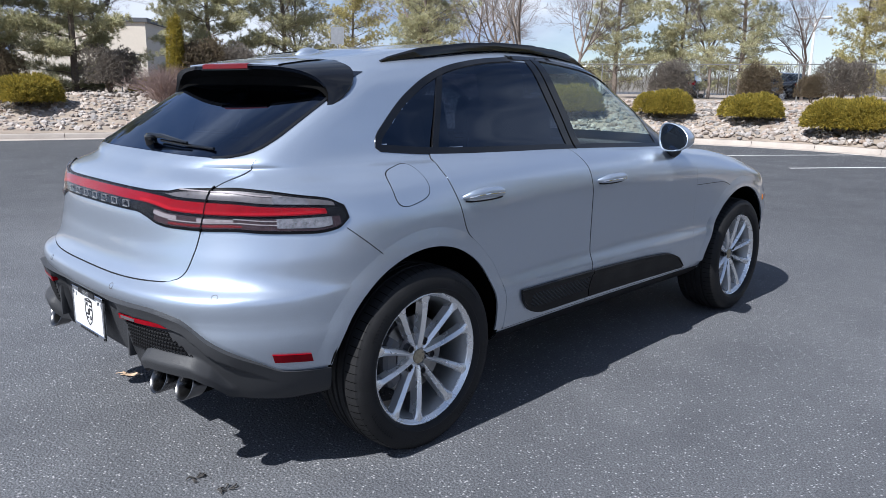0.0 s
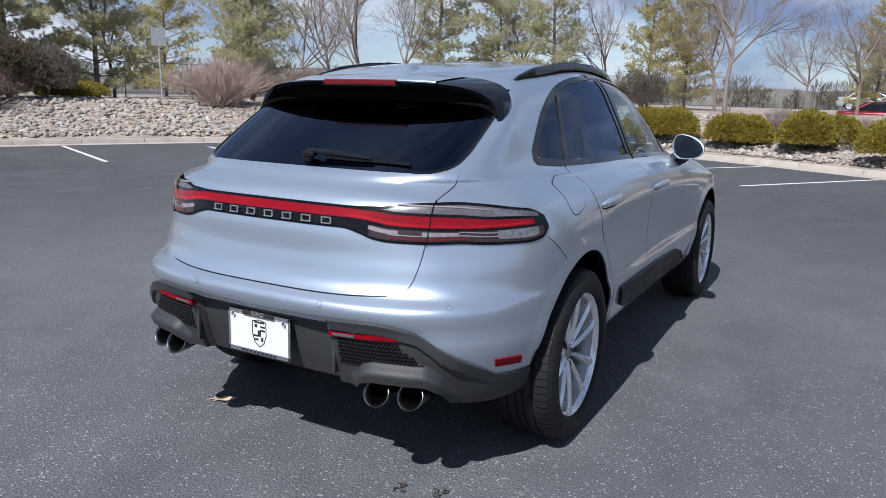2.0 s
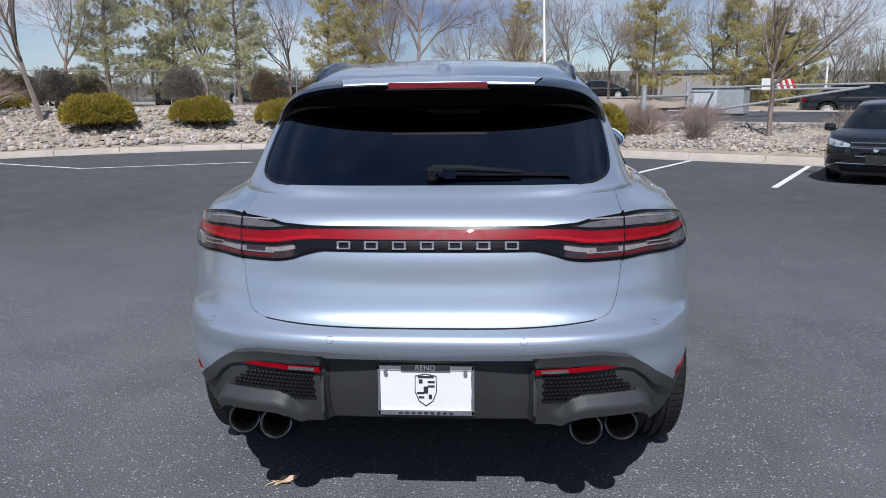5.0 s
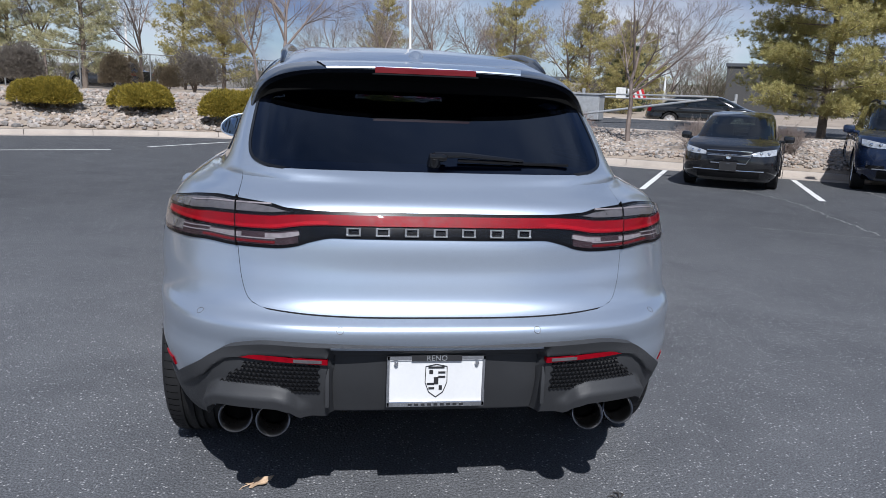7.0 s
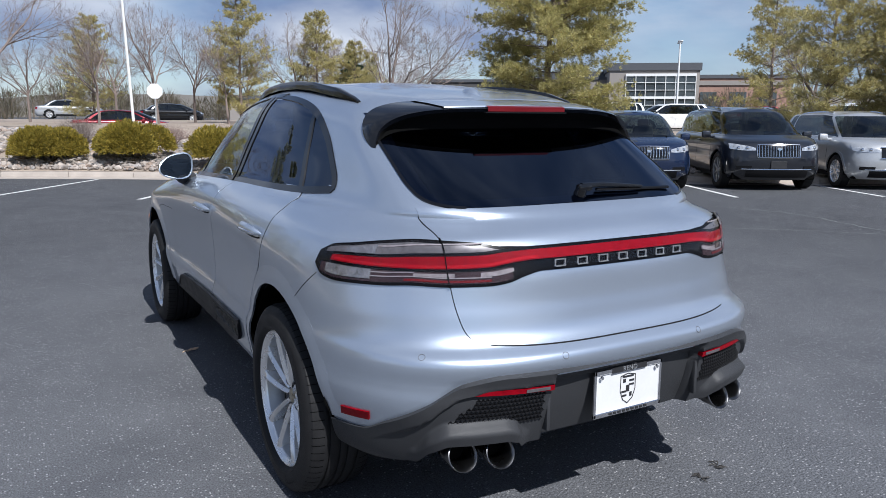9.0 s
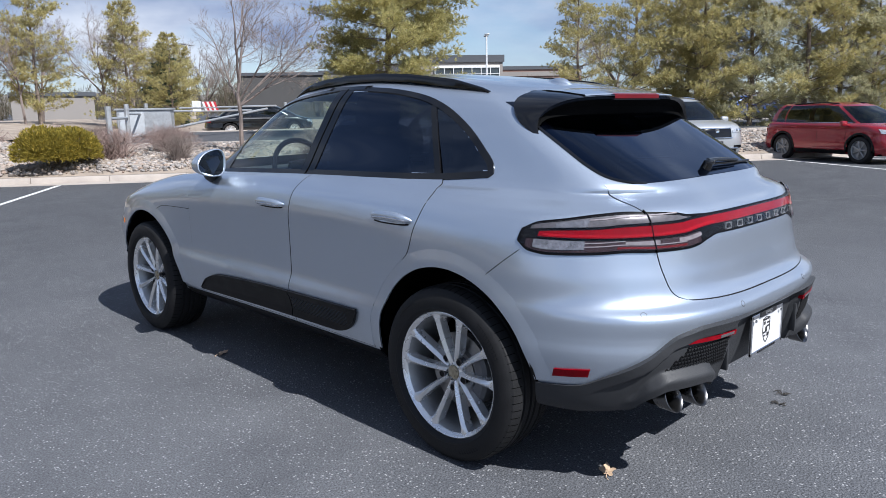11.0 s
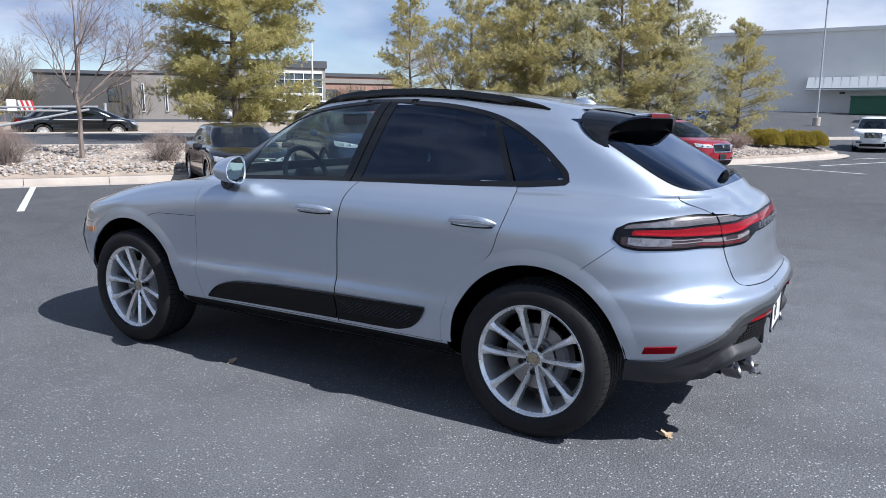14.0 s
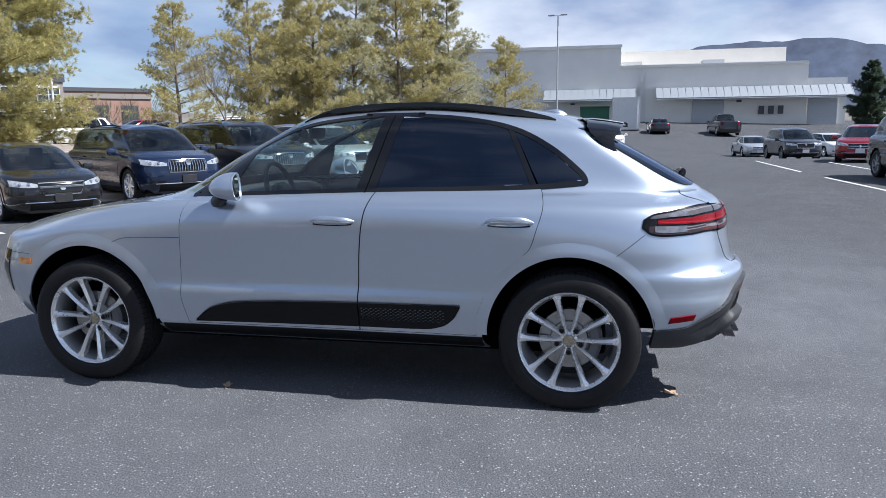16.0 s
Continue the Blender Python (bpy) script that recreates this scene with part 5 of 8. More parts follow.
# the body stands a little taller than drawn above
for ob in car.children_recursive:
    up = ob
    while up.parent is not car:
        up = up.parent
    if up.name.startswith(("wheel.", "brake")) or up.name == "wheel":
        continue
    if ob.matrix_local == Matrix() and ob.type == "MESH":
        co = np.zeros(len(ob.data.vertices) * 3)
        ob.data.vertices.foreach_get("co", co)
        co = co.reshape(-1, 3)
        co[:, 2] *= 1.027
        ob.data.vertices.foreach_set("co", co.ravel())
        ob.data.update()
    elif ob.parent is car or ob.name.startswith("plate_screw"):
        m = ob.matrix_local.copy()
        m.translation.z *= 1.027
        ob.matrix_local = m

# ---- the car park and its planted edges, laid out square to the kerbs ----
KA, KN = Vector((0.839, -0.545)), Vector((0.545, 0.839))


def kp(a, n, z=0.0):
    return Vector((KA.x * a + KN.x * n, KA.y * a + KN.y * n, z))


KERB = [(-14.5, -34.0), (-16.4, -8.0), (-17.6, -3.5), (-18.6, 0.5), (-18.9, 3.5), (-18.0, 7.0), (-16.2, 10.2), (-13.8, 12.8), (-11.0, 14.0), (-4.0, 14.0), (4.0, 14.0), (12.0, 14.0), (17.0, 14.1),
        (20.5, 14.8), (23.5, 15.8), (25.3, 17.0), (25.6, 18.6), (24.4, 20.0), (21.0, 20.2)]


def kerb_gap(a, n):
    """Metres beyond the kerb line (planted side positive)."""
    best, sign = 1e9, 1
    for (a0, n0), (a1, n1) in zip(KERB, KERB[1:]):
        ux, uy = a1 - a0, n1 - n0
        ll = ux * ux + uy * uy
        t = min(1, max(0, ((a - a0) * ux + (n - n0) * uy) / ll))
        dx, dy = a - a0 - ux * t, n - n0 - uy * t
        d = math.hypot(dx, dy)
        if d < best - 1e-9:
            best, sign = d, (1 if ux * (n - n0) - uy * (a - a0) > 0 else -1)
    return best * sign


def rise(x, y):
    """Height of the paved ground: level under the cars, dipping and then climbing eastwards, and climbing towards the road."""
    n = KN.x * x + KN.y * y
    dip = min(1.0, max(0.0, (x - 27) / 18)) * min(1.0, max(0.0, (72 - x) / 22)) * min(1.0, max(0.0, (30 - n) / 7))
    return 0.052 * min(26, max(0, x - 60)) + 0.03 * min(30, max(0, n - 21)) - 0.55 * dip * dip * (3 - 2 * dip)


def bed_height(a, n, d):
    west = min(1, max(0, (-8.0 - a) / 5.0))
    slope = lerp(0.10, 0.24, west)
    top = lerp(0.55, 1.02, west)
    z = 0.13 + 0.14 * min(1, d / 0.7) + slope * max(0, d - 0.7)
    return min(z, top + 0.006 * d)


def land(x, y):
    a, n = KA.x * x + KA.y * y, KN.x * x + KN.y * y
    d = kerb_gap(a, n)
    if d > 0.1 and (n < 19.2 or a < -9):
        return bed_height(a, n, d)
    return rise(x, y)


xs = [-600, -200, -80] + [float(v) for v in range(-40, 120, 8)] + [160, 260, 600]
ys = [-500, -160, -60] + [float(v) for v in range(-32, 100, 8)] + [160, 300, 700]
bm = bmesh.new()
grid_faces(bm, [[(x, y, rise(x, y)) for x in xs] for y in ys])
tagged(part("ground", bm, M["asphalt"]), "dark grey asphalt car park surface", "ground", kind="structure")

M["gravel"] = plain("tan_gravel_bed", (0.31, 0.255, 0.205), 0.95, vary=0.35, scale=1.2, relief=1.0, fine=24)
bm = bmesh.new()
step = 0.7
cache = {}


def bed_vert(i, j):
    if (i, j) not in cache:
        a, n = -44 + i * step, -30 + j * step
        d = kerb_gap(a, n)
        p = kp(a, n)
        cache[i, j] = bm.verts.new((p.x, p.y, bed_height(a, n, max(0.02, d)) + 0.05 * noise.noise(p * 0.9) * min(1, max(0, d))))
    return cache[i, j]


for i in range(int(70 / step)):
    for j in range(int(85 / step)):
        a, n = -44 + (i + 0.5) * step, -30 + (j + 0.5) * step
        if kerb_gap(a, n) < 0.75 or (a > -9.5 and n > 19.4) or (n > 48):
            continue
        bm.faces.new((bed_vert(i, j), bed_vert(i + 1, j), bed_vert(i + 1, j + 1), bed_vert(i, j + 1)))
tagged(part("planting_bed", bm, M["gravel"], smooth=True), "tan gravel and soil planting bed behind the kerb", "planting bed", kind="structure")

# narrow apron of gravel that meets the kerb's back
path = spline_path(KERB, 240)
bm = bmesh.new()
rows = []
for i, (a, n) in enumerate(path):
    a1, n1 = path[min(i + 1, 239)]
    a0, n0 = path[max(i - 1, 0)]
    t = Vector((a1 - a0, n1 - n0)).normalized()
    o = Vector((-t.y, t.x))
    rows.append([kp(a + o.x * d, n + o.y * d, bed_height(a, n, d) - 0.012) for d in (0.12, 0.5, 0.9, 1.4)])
grid_faces(bm, rows)
tagged(part("bed_edge", bm, M["gravel"]), "tan gravel along the back of the kerb", "planting bed", kind="structure")

# kerb, cast in lengths with joints
kerb = tagged(new("kerb"), "pale sun-bleached concrete kerb round the car park", "kerb", kind="structure")
for i in range(0, 236, 4):
    seg = path[i:i + 5]
    bm = bmesh.new()
    rows = []
    for q, (a, n) in enumerate(seg):
        k = min(max(i + q, 1), 238)
        t = Vector((path[k + 1][0] - path[k - 1][0], path[k + 1][1] - path[k - 1][1])).normalized()
        if q == 0:
            a, n = a + t.x * 0.006, n + t.y * 0.006
        if q == 4:
            a, n = a - t.x * 0.006, n - t.y * 0.006
        o = Vector((-t.y, t.x))
        rows.append([kp(a + o.x * d, n + o.y * d, z) for d, z in ((-0.42, -0.02), (-0.42, 0.006), (0.0, 0.012), (0.015, 0.10), (0.03, 0.128), (0.05, 0.136), (0.16, 0.138), (0.19, 0.13), (0.20, -0.02))])
    vs = grid_faces(bm, rows)
    bm.faces.new(vs[0])
    bm.faces.new(vs[-1][::-1])
    part("kerb_section", bm, M["concrete"], kerb, angle=40)


def stripe(p0, p1, w=0.10):
    p0, p1 = Vector(p0), Vector(p1)
    t = (p1 - p0).normalized()
    o = Vector((-t.y, t.x, 0)) * w / 2
    bm = bmesh.new()
    n = max(2, int((p1 - p0).length / 0.25))
    rng = random.Random(int(p0.x * 97 + p0.y * 31))
    rows = []
    for i in range(n + 1):
        c = p0.lerp(p1, i / n)
        j = o * rng.uniform(0.92, 1.06)
        up = Vector((0, 0, rise(c.x, c.y) + 0.004))
        rows.append([c - j + up, c + j + up])
    grid_faces(bm, rows)
    ob = part("parking_line", bm, M["line"])
    return tagged(ob, "worn white painted parking bay line", "parking line", "parking bay lines")


for a in (-11.7, -9.0, -6.1, -3.4, 16.3):
    stripe(kp(a, 9.5), kp(a, 13.55))
for a0, n0, a1, n1 in ((-0.8, 9.6, -1.05, 13.5), (1.87, 10.1, 1.42, 13.5), (4.71, 10.8, 4.40, 13.5), (7.57, 11.2, 7.34, 13.5), (11.14, 9.6, 11.09, 13.5), (13.5, 12.4, 12.9, 13.7)):
    stripe(kp(a0, n0), kp(a1, n1))
for (a0, n0), (a1, n1) in (((-12.9, 2.7), (-17.0, 2.2)), ((-13.6, 5.5), (-18.2, 4.9)), ((-13.6, 5.5), (-11.6, 8.4)), ((-13.0, -0.5), (-17.6, -1.2)), ((-12.4, -3.4), (-16.6, -4.2))):
    stripe(kp(a0, n0), kp(a1, n1))
for x0, y0, x1, y1 in ((12.2, -6.3, 17.4, -6.2), (20.0, -6.2, 27.5, -6.3), (21.3, -8.6, 26.3, -8.7), (21.5, -11.2, 26.5, -11.4), (15.0, -8.9, 10.0, -8.8), (34.0, -6.4, 39, -6.6), (22.0, 0.4, 26.0, -1.6), (27.0, -0.3, 31.0, -2.4)):
    stripe((x0, y0, 0), (x1, y1, 0))

# sealed cracks and small litter on the asphalt
M["crack"] = plain("crack_line", (0.17, 0.17, 0.17), 0.9, vary=0.3, scale=20)
rng = random.Random(5)
for pts in ([(6.38, 9.04), (6.45, 7.3), (6.1, 5.74), (5.83, 4.56)], [(-7.9, 7.4), (-7.2, 6.5), (-6.9, 5.4), (-7.3, 4.2)], [(9.0, 9.4), (8.2, 6.4), (8.6, 4.6), (8.0, 2.6)], [(4.5, 5.0), (6.6, 3.8), (8.2, 2.2), (10.5, 1.0)]):
    p = spline_path(pts, 60)
    p = [(x + rng.uniform(-0.04, 0.04), y + rng.uniform(-0.04, 0.04)) for x, y in p]
    bm = bmesh.new()
    rows = []
    for x, y in p:
        w = rng.uniform(0.006, 0.022)
        rows.append([(x - w, y, rise(x, y) + 0.003), (x, y, rise(x, y) + 0.0045), (x + w, y, rise(x, y) + 0.003)])
    grid_faces(bm, rows)
    tagged(part("asphalt_crack", bm, M["crack"]), "pale hairline crack in the asphalt", "crack", kind="structure")

M["dry_leaf"] = plain("dry_oak_leaf", (0.50, 0.36, 0.24), 0.7, vary=0.35, scale=60, relief=0.4)


def fallen_leaf(x, y, size, turn):
    """A lobed dry leaf, curled, with its stalk."""
    bm = bmesh.new()
    mid = bm.verts.new((0, 0, 0.005))
    ringv = []
    for i in range(22):
        a = 2 * math.pi * i / 22
        r = size * (0.80 + 0.20 * math.cos(5 * a) + 0.08 * math.cos(9 * a + 1)) * (1.0 + 0.25 * math.cos(a))
        ringv.append(bm.verts.new((r * math.cos(a), r * 0.62 * math.sin(a), 0.006 + 0.004 * math.sin(3 * a) + 0.004 * (r / size) ** 2)))
    for i in range(22):
        bm.faces.new((mid, ringv[i], ringv[(i + 1) % 22]))
    ob = part("fallen_leaf", bm, M["dry_leaf"])
    ob.matrix_world = pose(x, y, 0, 0, 0, turn)
    tagged(ob, "dry brown lobed leaf lying on the asphalt", "leaf", "fallen leaves")
    bm = bmesh.new()
    tube(bm, [(-size * 0.2, 0, 0.012), (-size * 0.9, 0.008, 0.006), (-size * 1.2, 0.0, 0.004)], 0.0018, 5)
    part("stalk", bm, M["dry_leaf"], ob)


fallen_leaf(-0.594, -0.556, 0.055, 35)
fallen_leaf(-0.913, 1.952, 0.046, 20)

M["debris"] = plain("dark_wet_debris", (0.045, 0.041, 0.038), 0.8, vary=0.4, scale=80, relief=0.5)


def litter(x, y, size, turn, seed):
    """A flat clump of dark plant scraps."""
    r = random.Random(seed)
    bm = bmesh.new()
    for _ in range(6):
        b = r.uniform(0, 6.28)
        p = Vector((size * r.uniform(-0.8, 0.8), size * r.uniform(-0.35, 0.35), 0.004))
        tube(bm, [p, p + Vector((0.02 * math.cos(b), 0.02 * math.sin(b), 0.006)), p + Vector((0.035 * math.cos(b + 0.5), 0.035 * math.sin(b + 0.5), 0.002))], [0.002, 0.0035, 0.0015], 5)
    ob = part("plant_scrap", bm, M["debris"])
    ob.matrix_world = pose(x, y, 0, 0, 0, turn)
    tagged(ob, "small dark clump of plant scraps on the asphalt", "debris", "plant scraps")


litter(0.69, -0.745, 0.024, 30, 1)
litter(0.55, -0.787, 0.009, 80, 2)

# ---- stones ----
ICO_V = []
bmi = bmesh.new()
bmesh.ops.create_icosphere(bmi, subdivisions=1, radius=1.0)
bmi.verts.index_update()
ICO_V = np.array([v.co[:] for v in bmi.verts])
ICO_F = np.array([[v.index for v in f.verts] for f in bmi.faces])
bmi.free()
M["stone"] = per_piece("bed_stone", [(0.36, 0.315, 0.28), (0.22, 0.195, 0.175), (0.49, 0.43, 0.38), (0.30, 0.225, 0.175), (0.40, 0.37, 0.35), (0.145, 0.135, 0.13)], 0.85, 9.0, 0.6, "Island")


def stones(name, label, spots, seed):
    """Many loose stones as one mesh; spots are (x, y, z, size)."""
    r = np.random.RandomState(seed)
    V, Fc = [], []
    for i, (x, y, z, s) in enumerate(spots):
        q = ICO_V * (1 + 0.28 * r.uniform(-1, 1, (12, 1)))
        q = q * np.array([1.0, r.uniform(0.6, 0.95), r.uniform(0.42, 0.75)]) * s
        t = r.uniform(0, 6.28)
        c, sn = math.cos(t), math.sin(t)
        V.append(np.stack([q[:, 0] * c - q[:, 1] * sn + x, q[:, 0] * sn + q[:, 1] * c + y, q[:, 2] + z + 0.12 * s], -1))
        Fc.append(ICO_F + 12 * i)
    me = bpy.data.meshes.new(name)
    me.from_pydata(np.concatenate(V).tolist(), [], np.concatenate(Fc).tolist())
    me.materials.append(M["stone"])
    return tagged(new(name, me), label, "stones", kind="stuff")


rr = np.random.RandomState(11)
spots = []
while len(spots) < 26000:
    a, n = rr.uniform(-12, 25), rr.uniform(14.1, 19.3)
    d = kerb_gap(a, n)
    if d < 0.30:
        continue
    p = kp(a, n)
    spots.append((p.x, p.y, bed_height(a, n, d), 0.022 + 0.055 * rr.uniform() ** 1.6))
stones("gravel_stones", "grey and tan cobbles in the planting bed", spots, 1)
spots = []
while len(spots) < 15000:
    a, n = rr.uniform(-27, -8), rr.uniform(-22, 21)
    d = kerb_gap(a, n)
    if d < 0.3 or d > 6.5:
        continue
    p = kp(a, n)
    spots.append((p.x, p.y, bed_height(a, n, d), rr.uniform(0.035, 0.125)))
stones("riprap_stones", "grey and rust broken rock on the planted slope", spots, 2)

# ---- plants ----
M["bark"] = plain("grey_brown_bark", (0.17, 0.135, 0.11), 0.9, vary=0.35, scale=7, relief=1.0, fine=28)
M["pale_bark"] = plain("pale_grey_bark", (0.17, 0.14, 0.12), 0.85, vary=0.25, scale=7, relief=0.6, fine=30)


def foliage(name, cols, rough=0.6):
    m = per_piece(name, cols, rough, 3.0, 0.0, "Island")
    nt = m.node_tree
    b = nt.nodes["Principled BSDF"]
    b.inputs["Specular IOR Level"].default_value = 0.25
    # thin leaves let some light through
    tl, ms = nt.nodes.new("ShaderNodeBsdfTranslucent"), nt.nodes.new("ShaderNodeMixShader")
    ms.inputs[0].default_value = 0.45
    nt.links.new(b.inputs["Base Color"].links[0].from_socket, tl.inputs["Color"])
    nt.links.new(b.outputs[0], ms.inputs[1])
    nt.links.new(tl.outputs[0], ms.inputs[2])
    nt.links.new(ms.outputs[0], nt.nodes["Material Output"].inputs["Surface"])
    return m


M["pine"] = foliage("pine_needles", [(0.525, 0.469, 0.206), (0.338, 0.331, 0.144), (0.7, 0.594, 0.288), (0.413, 0.394, 0.175), (0.75, 0.613, 0.331)])
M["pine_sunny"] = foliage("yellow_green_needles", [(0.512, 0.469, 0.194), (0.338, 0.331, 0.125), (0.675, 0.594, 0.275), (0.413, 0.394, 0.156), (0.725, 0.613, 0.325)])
M["pine_grey"] = foliage("grey_green_needles", [(0.528, 0.504, 0.3), (0.3, 0.318, 0.186), (0.72, 0.66, 0.432), (0.396, 0.402, 0.24), (0.8, 0.72, 0.492)])
M["spruce"] = foliage("dark_conifer_needles", [(0.085, 0.127, 0.075), (0.060, 0.094, 0.068), (0.144, 0.169, 0.094)])
M["juniper"] = foliage("yellow_green_juniper", [(0.42, 0.335, 0.050), (0.23, 0.20, 0.038), (0.58, 0.44, 0.085), (0.31, 0.255, 0.046), (0.13, 0.125, 0.034)])
M["hedge"] = foliage("brown_sheared_hedge", [(0.203, 0.158, 0.109), (0.132, 0.105, 0.078), (0.273, 0.211, 0.140), (0.167, 0.150, 0.088)])
M["greyhedge"] = foliage("grey_winter_hedge", [(0.267, 0.235, 0.203), (0.178, 0.157, 0.138), (0.340, 0.300, 0.251)])
M["twig"] = plain("red_brown_twigs", (0.27, 0.195, 0.17), 0.8, vary=0.3, scale=5)
M["twig_grey"] = plain("grey_twigs", (0.20, 0.16, 0.14), 0.85, vary=0.3, scale=5)



def blades(V, F, r, at, out, count, length, width, spread):
    """A tuft of narrow blades that fan out from a point."""
    for _ in range(count):
        d = Vector((out[0] + r.gauss(0, spread), out[1] + r.gauss(0, spread), out[2] + r.gauss(0, spread)))
        d = d.normalized() if d.length > 1e-6 else Vector((0, 0, 1))
        s = d.orthogonal().normalized()
        s.rotate(Matrix.Rotation(r.uniform(0, 6.28), 3, d))
        ln = length * r.uniform(0.65, 1.25)
        w = width * r.uniform(0.7, 1.2)
        k = len(V)
        m = at + d * ln * 0.55
        V.extend((at - s * w * 0.3, m - s * w, at + d * ln, m + s * w))
        F.append((k, k + 1, k + 2, k + 3))


def raw(name, V, F, mat):
    me = bpy.data.meshes.new(name)
    me.from_pydata([tuple(v) for v in V], [], F)
    me.materials.append(mat)
    return me


def pine_meshes(h, seed, spread=0.30, bare=0.16, dense=1.0, needle=0.17, rise_=0.35, gap=1.0):
    """Trunk with its limbs, and crown, of a pine of height h: whorls of limbs whose twigs carry tufts of needles."""
    r = random.Random(seed)
    bm = bmesh.new()
    sway = [Vector((r.uniform(-0.02, 0.02) * h * k / 6, r.uniform(-0.02, 0.02) * h * k / 6, h * k / 6)) for k in range(7)]
    tr = lambda z: sway[min(5, int(z / h * 6))].lerp(sway[min(6, int(z / h * 6) + 1)], z / h * 6 - min(5, int(z / h * 6)))
    tube(bm, [tr(h * k / 10) for k in range(11)], [0.0125 * h * (1 - k / 10.6) + 0.012 for k in range(11)], 8)
    V, F = [], []
    z = h * bare
    while z < h * 0.985:
        u = (z / h - bare) / (1 - bare)
        reach = h * spread * (0.55 + 0.75 * u) * (1 - u) ** 0.62 if u < 0.5 else h * spread * 0.98 * (1 - u) ** 0.72
        for k in range(r.choice((5, 6, 7))):
            a = r.uniform(0, 6.28)
            ln = reach * r.uniform(0.55, 1.15) + 0.12
            up = rise_ * (0.35 + u) + r.uniform(-0.12, 0.15)
            base = tr(z + r.uniform(-0.1, 0.1) * 0.5)
            dirv = Vector((math.cos(a), math.sin(a), up)).normalized()
            pts = [base]
            for q in range(1, 6):
                bend = Vector((r.uniform(-0.08, 0.08), r.uniform(-0.08, 0.08), 0.10 * q / 5 - 0.06)) * ln
                pts.append(base + dirv * ln * q / 5 + bend * (q / 5))
            tube(bm, pts, [max(0.006, 0.0065 * h * (1 - u * 0.7) * (1 - q / 5.6) * 0.55) for q in range(6)], 4, cap=False)
            tufts = int((9 + 30 * ln) * dense)
            for _ in range(tufts):
                f = r.uniform(0.22, 1.02) ** 0.75
                i = min(4, int(f * 5))
                p = pts[i].lerp(pts[i + 1], f * 5 - i)
                side = Vector((r.gauss(0, 1), r.gauss(0, 1), r.gauss(0.25, 0.45))) * 0.12 * ln * (1.15 - 0.5 * f)
                q = p + side
                out = (dirv * 0.6 + side.normalized() * 0.7 + Vector((0, 0, 0.35)))
                blades(V, F, r, q, out, 20, needle * 0.66, needle * 0.031, 0.70)
                if r.random() < 0.25:
                    k0 = len(V)
                    V.extend((p, p + Vector((0.008, 0.004, 0)), q + Vector((0.004, 0, 0.004)), q))
                    F.append((k0, k0 + 1, k0 + 2, k0 + 3))
        z += h * gap * r.uniform(0.05, 0.075)
    return mesh_of(bm, "trunk", M["bark"]), V, F


def plant(name, label, category, group, pieces, m):
    """A thing from (part name, mesh) pairs."""
    ob = thing(name, label, category, m, group)
    for nm, me in pieces:
        p = new(nm, me)
        p.parent = ob
    return ob


pines = []
for k, (h, sd, sp, mat, dn) in enumerate(((8.0, 3, 0.40, "pine_grey", 0.9), (8.0, 7, 0.36, "pine_grey", 0.85), (8.0, 12, 0.44, "pine", 0.85), (8.0, 21, 0.38, "pine", 0.9))):
    t, V, F = pine_meshes(h, sd, sp, 0.05 + 0.03 * (k % 2), dn * 0.85, 0.25, 0.55)
    pines.append((("trunk", t), ("crown", raw("crown", V, F, M[mat]))))
t, V, F = pine_meshes(9.5, 33, 0.38, 0.13, 2.0, 0.20, 0.30, 0.55)
big_pine = (("trunk", t), ("crown", raw("crown", V, F, M["pine_sunny"])))
t, V, F = pine_meshes(8.0, 5, 0.42, 0.015, 1.6, 0.25, 0.3)
full_pine = (("trunk", t), ("crown", raw("crown", V, F, M["pine_grey"])))
t, V, F = pine_meshes(6.0, 44, 0.36, 0.02, 2.2, 0.26, 0.8)
spruce = (("trunk", t), ("crown", raw("crown", V, F, M["spruce"])))


def bare_meshes(h, seed, mat, twigs=1.0, forks=5):
    """A leafless tree: limbs that fork down to fine twigs."""
    r = random.Random(seed)
    bm = bmesh.new()

    def grow(p, d, ln, rad, lvl):
        n = 4
        pts, q, dd = [p], p, d
        for _ in range(n):
            dd = (dd + Vector((r.gauss(0, 0.10), r.gauss(0, 0.10), r.gauss(0.05, 0.06)))).normalized()
            q = q + dd * ln / n
            pts.append(q)
        tube(bm, pts, [lerp(rad, rad * 0.55, i / n) for i in range(n + 1)], 6 if lvl < 2 else 3, cap=False)
        if lvl >= forks:
            return
        kids = r.choice((2, 3, 3)) if lvl else r.choice((4, 5))
        if lvl >= forks - 2:
            kids = int(kids * twigs + 0.5)
        for _ in range(kids):
            f = r.uniform(0.35, 1.0) if lvl else r.uniform(0.45, 1.0)
            i = min(n - 1, int(f * n))
            b = pts[i].lerp(pts[i + 1], f * n - i)
            ax = dd.orthogonal().normalized()
            ax.rotate(Matrix.Rotation(r.uniform(0, 6.28), 3, dd))
            nd = (dd * r.uniform(0.75, 1.1) + ax * r.uniform(0.5, 0.95)).normalized()
            grow(b, nd, ln * r.uniform(0.5, 0.75), max(0.0032, rad * r.uniform(0.38, 0.55)), lvl + 1)
        grow(q, dd, ln * 0.62, rad * 0.55, lvl + 1)
    grow(Vector((0, 0, -0.05)), Vector((0, 0, 1)), h * 0.42, h * 0.0135, 0)
    return mesh_of(bm, "trunk", mat)


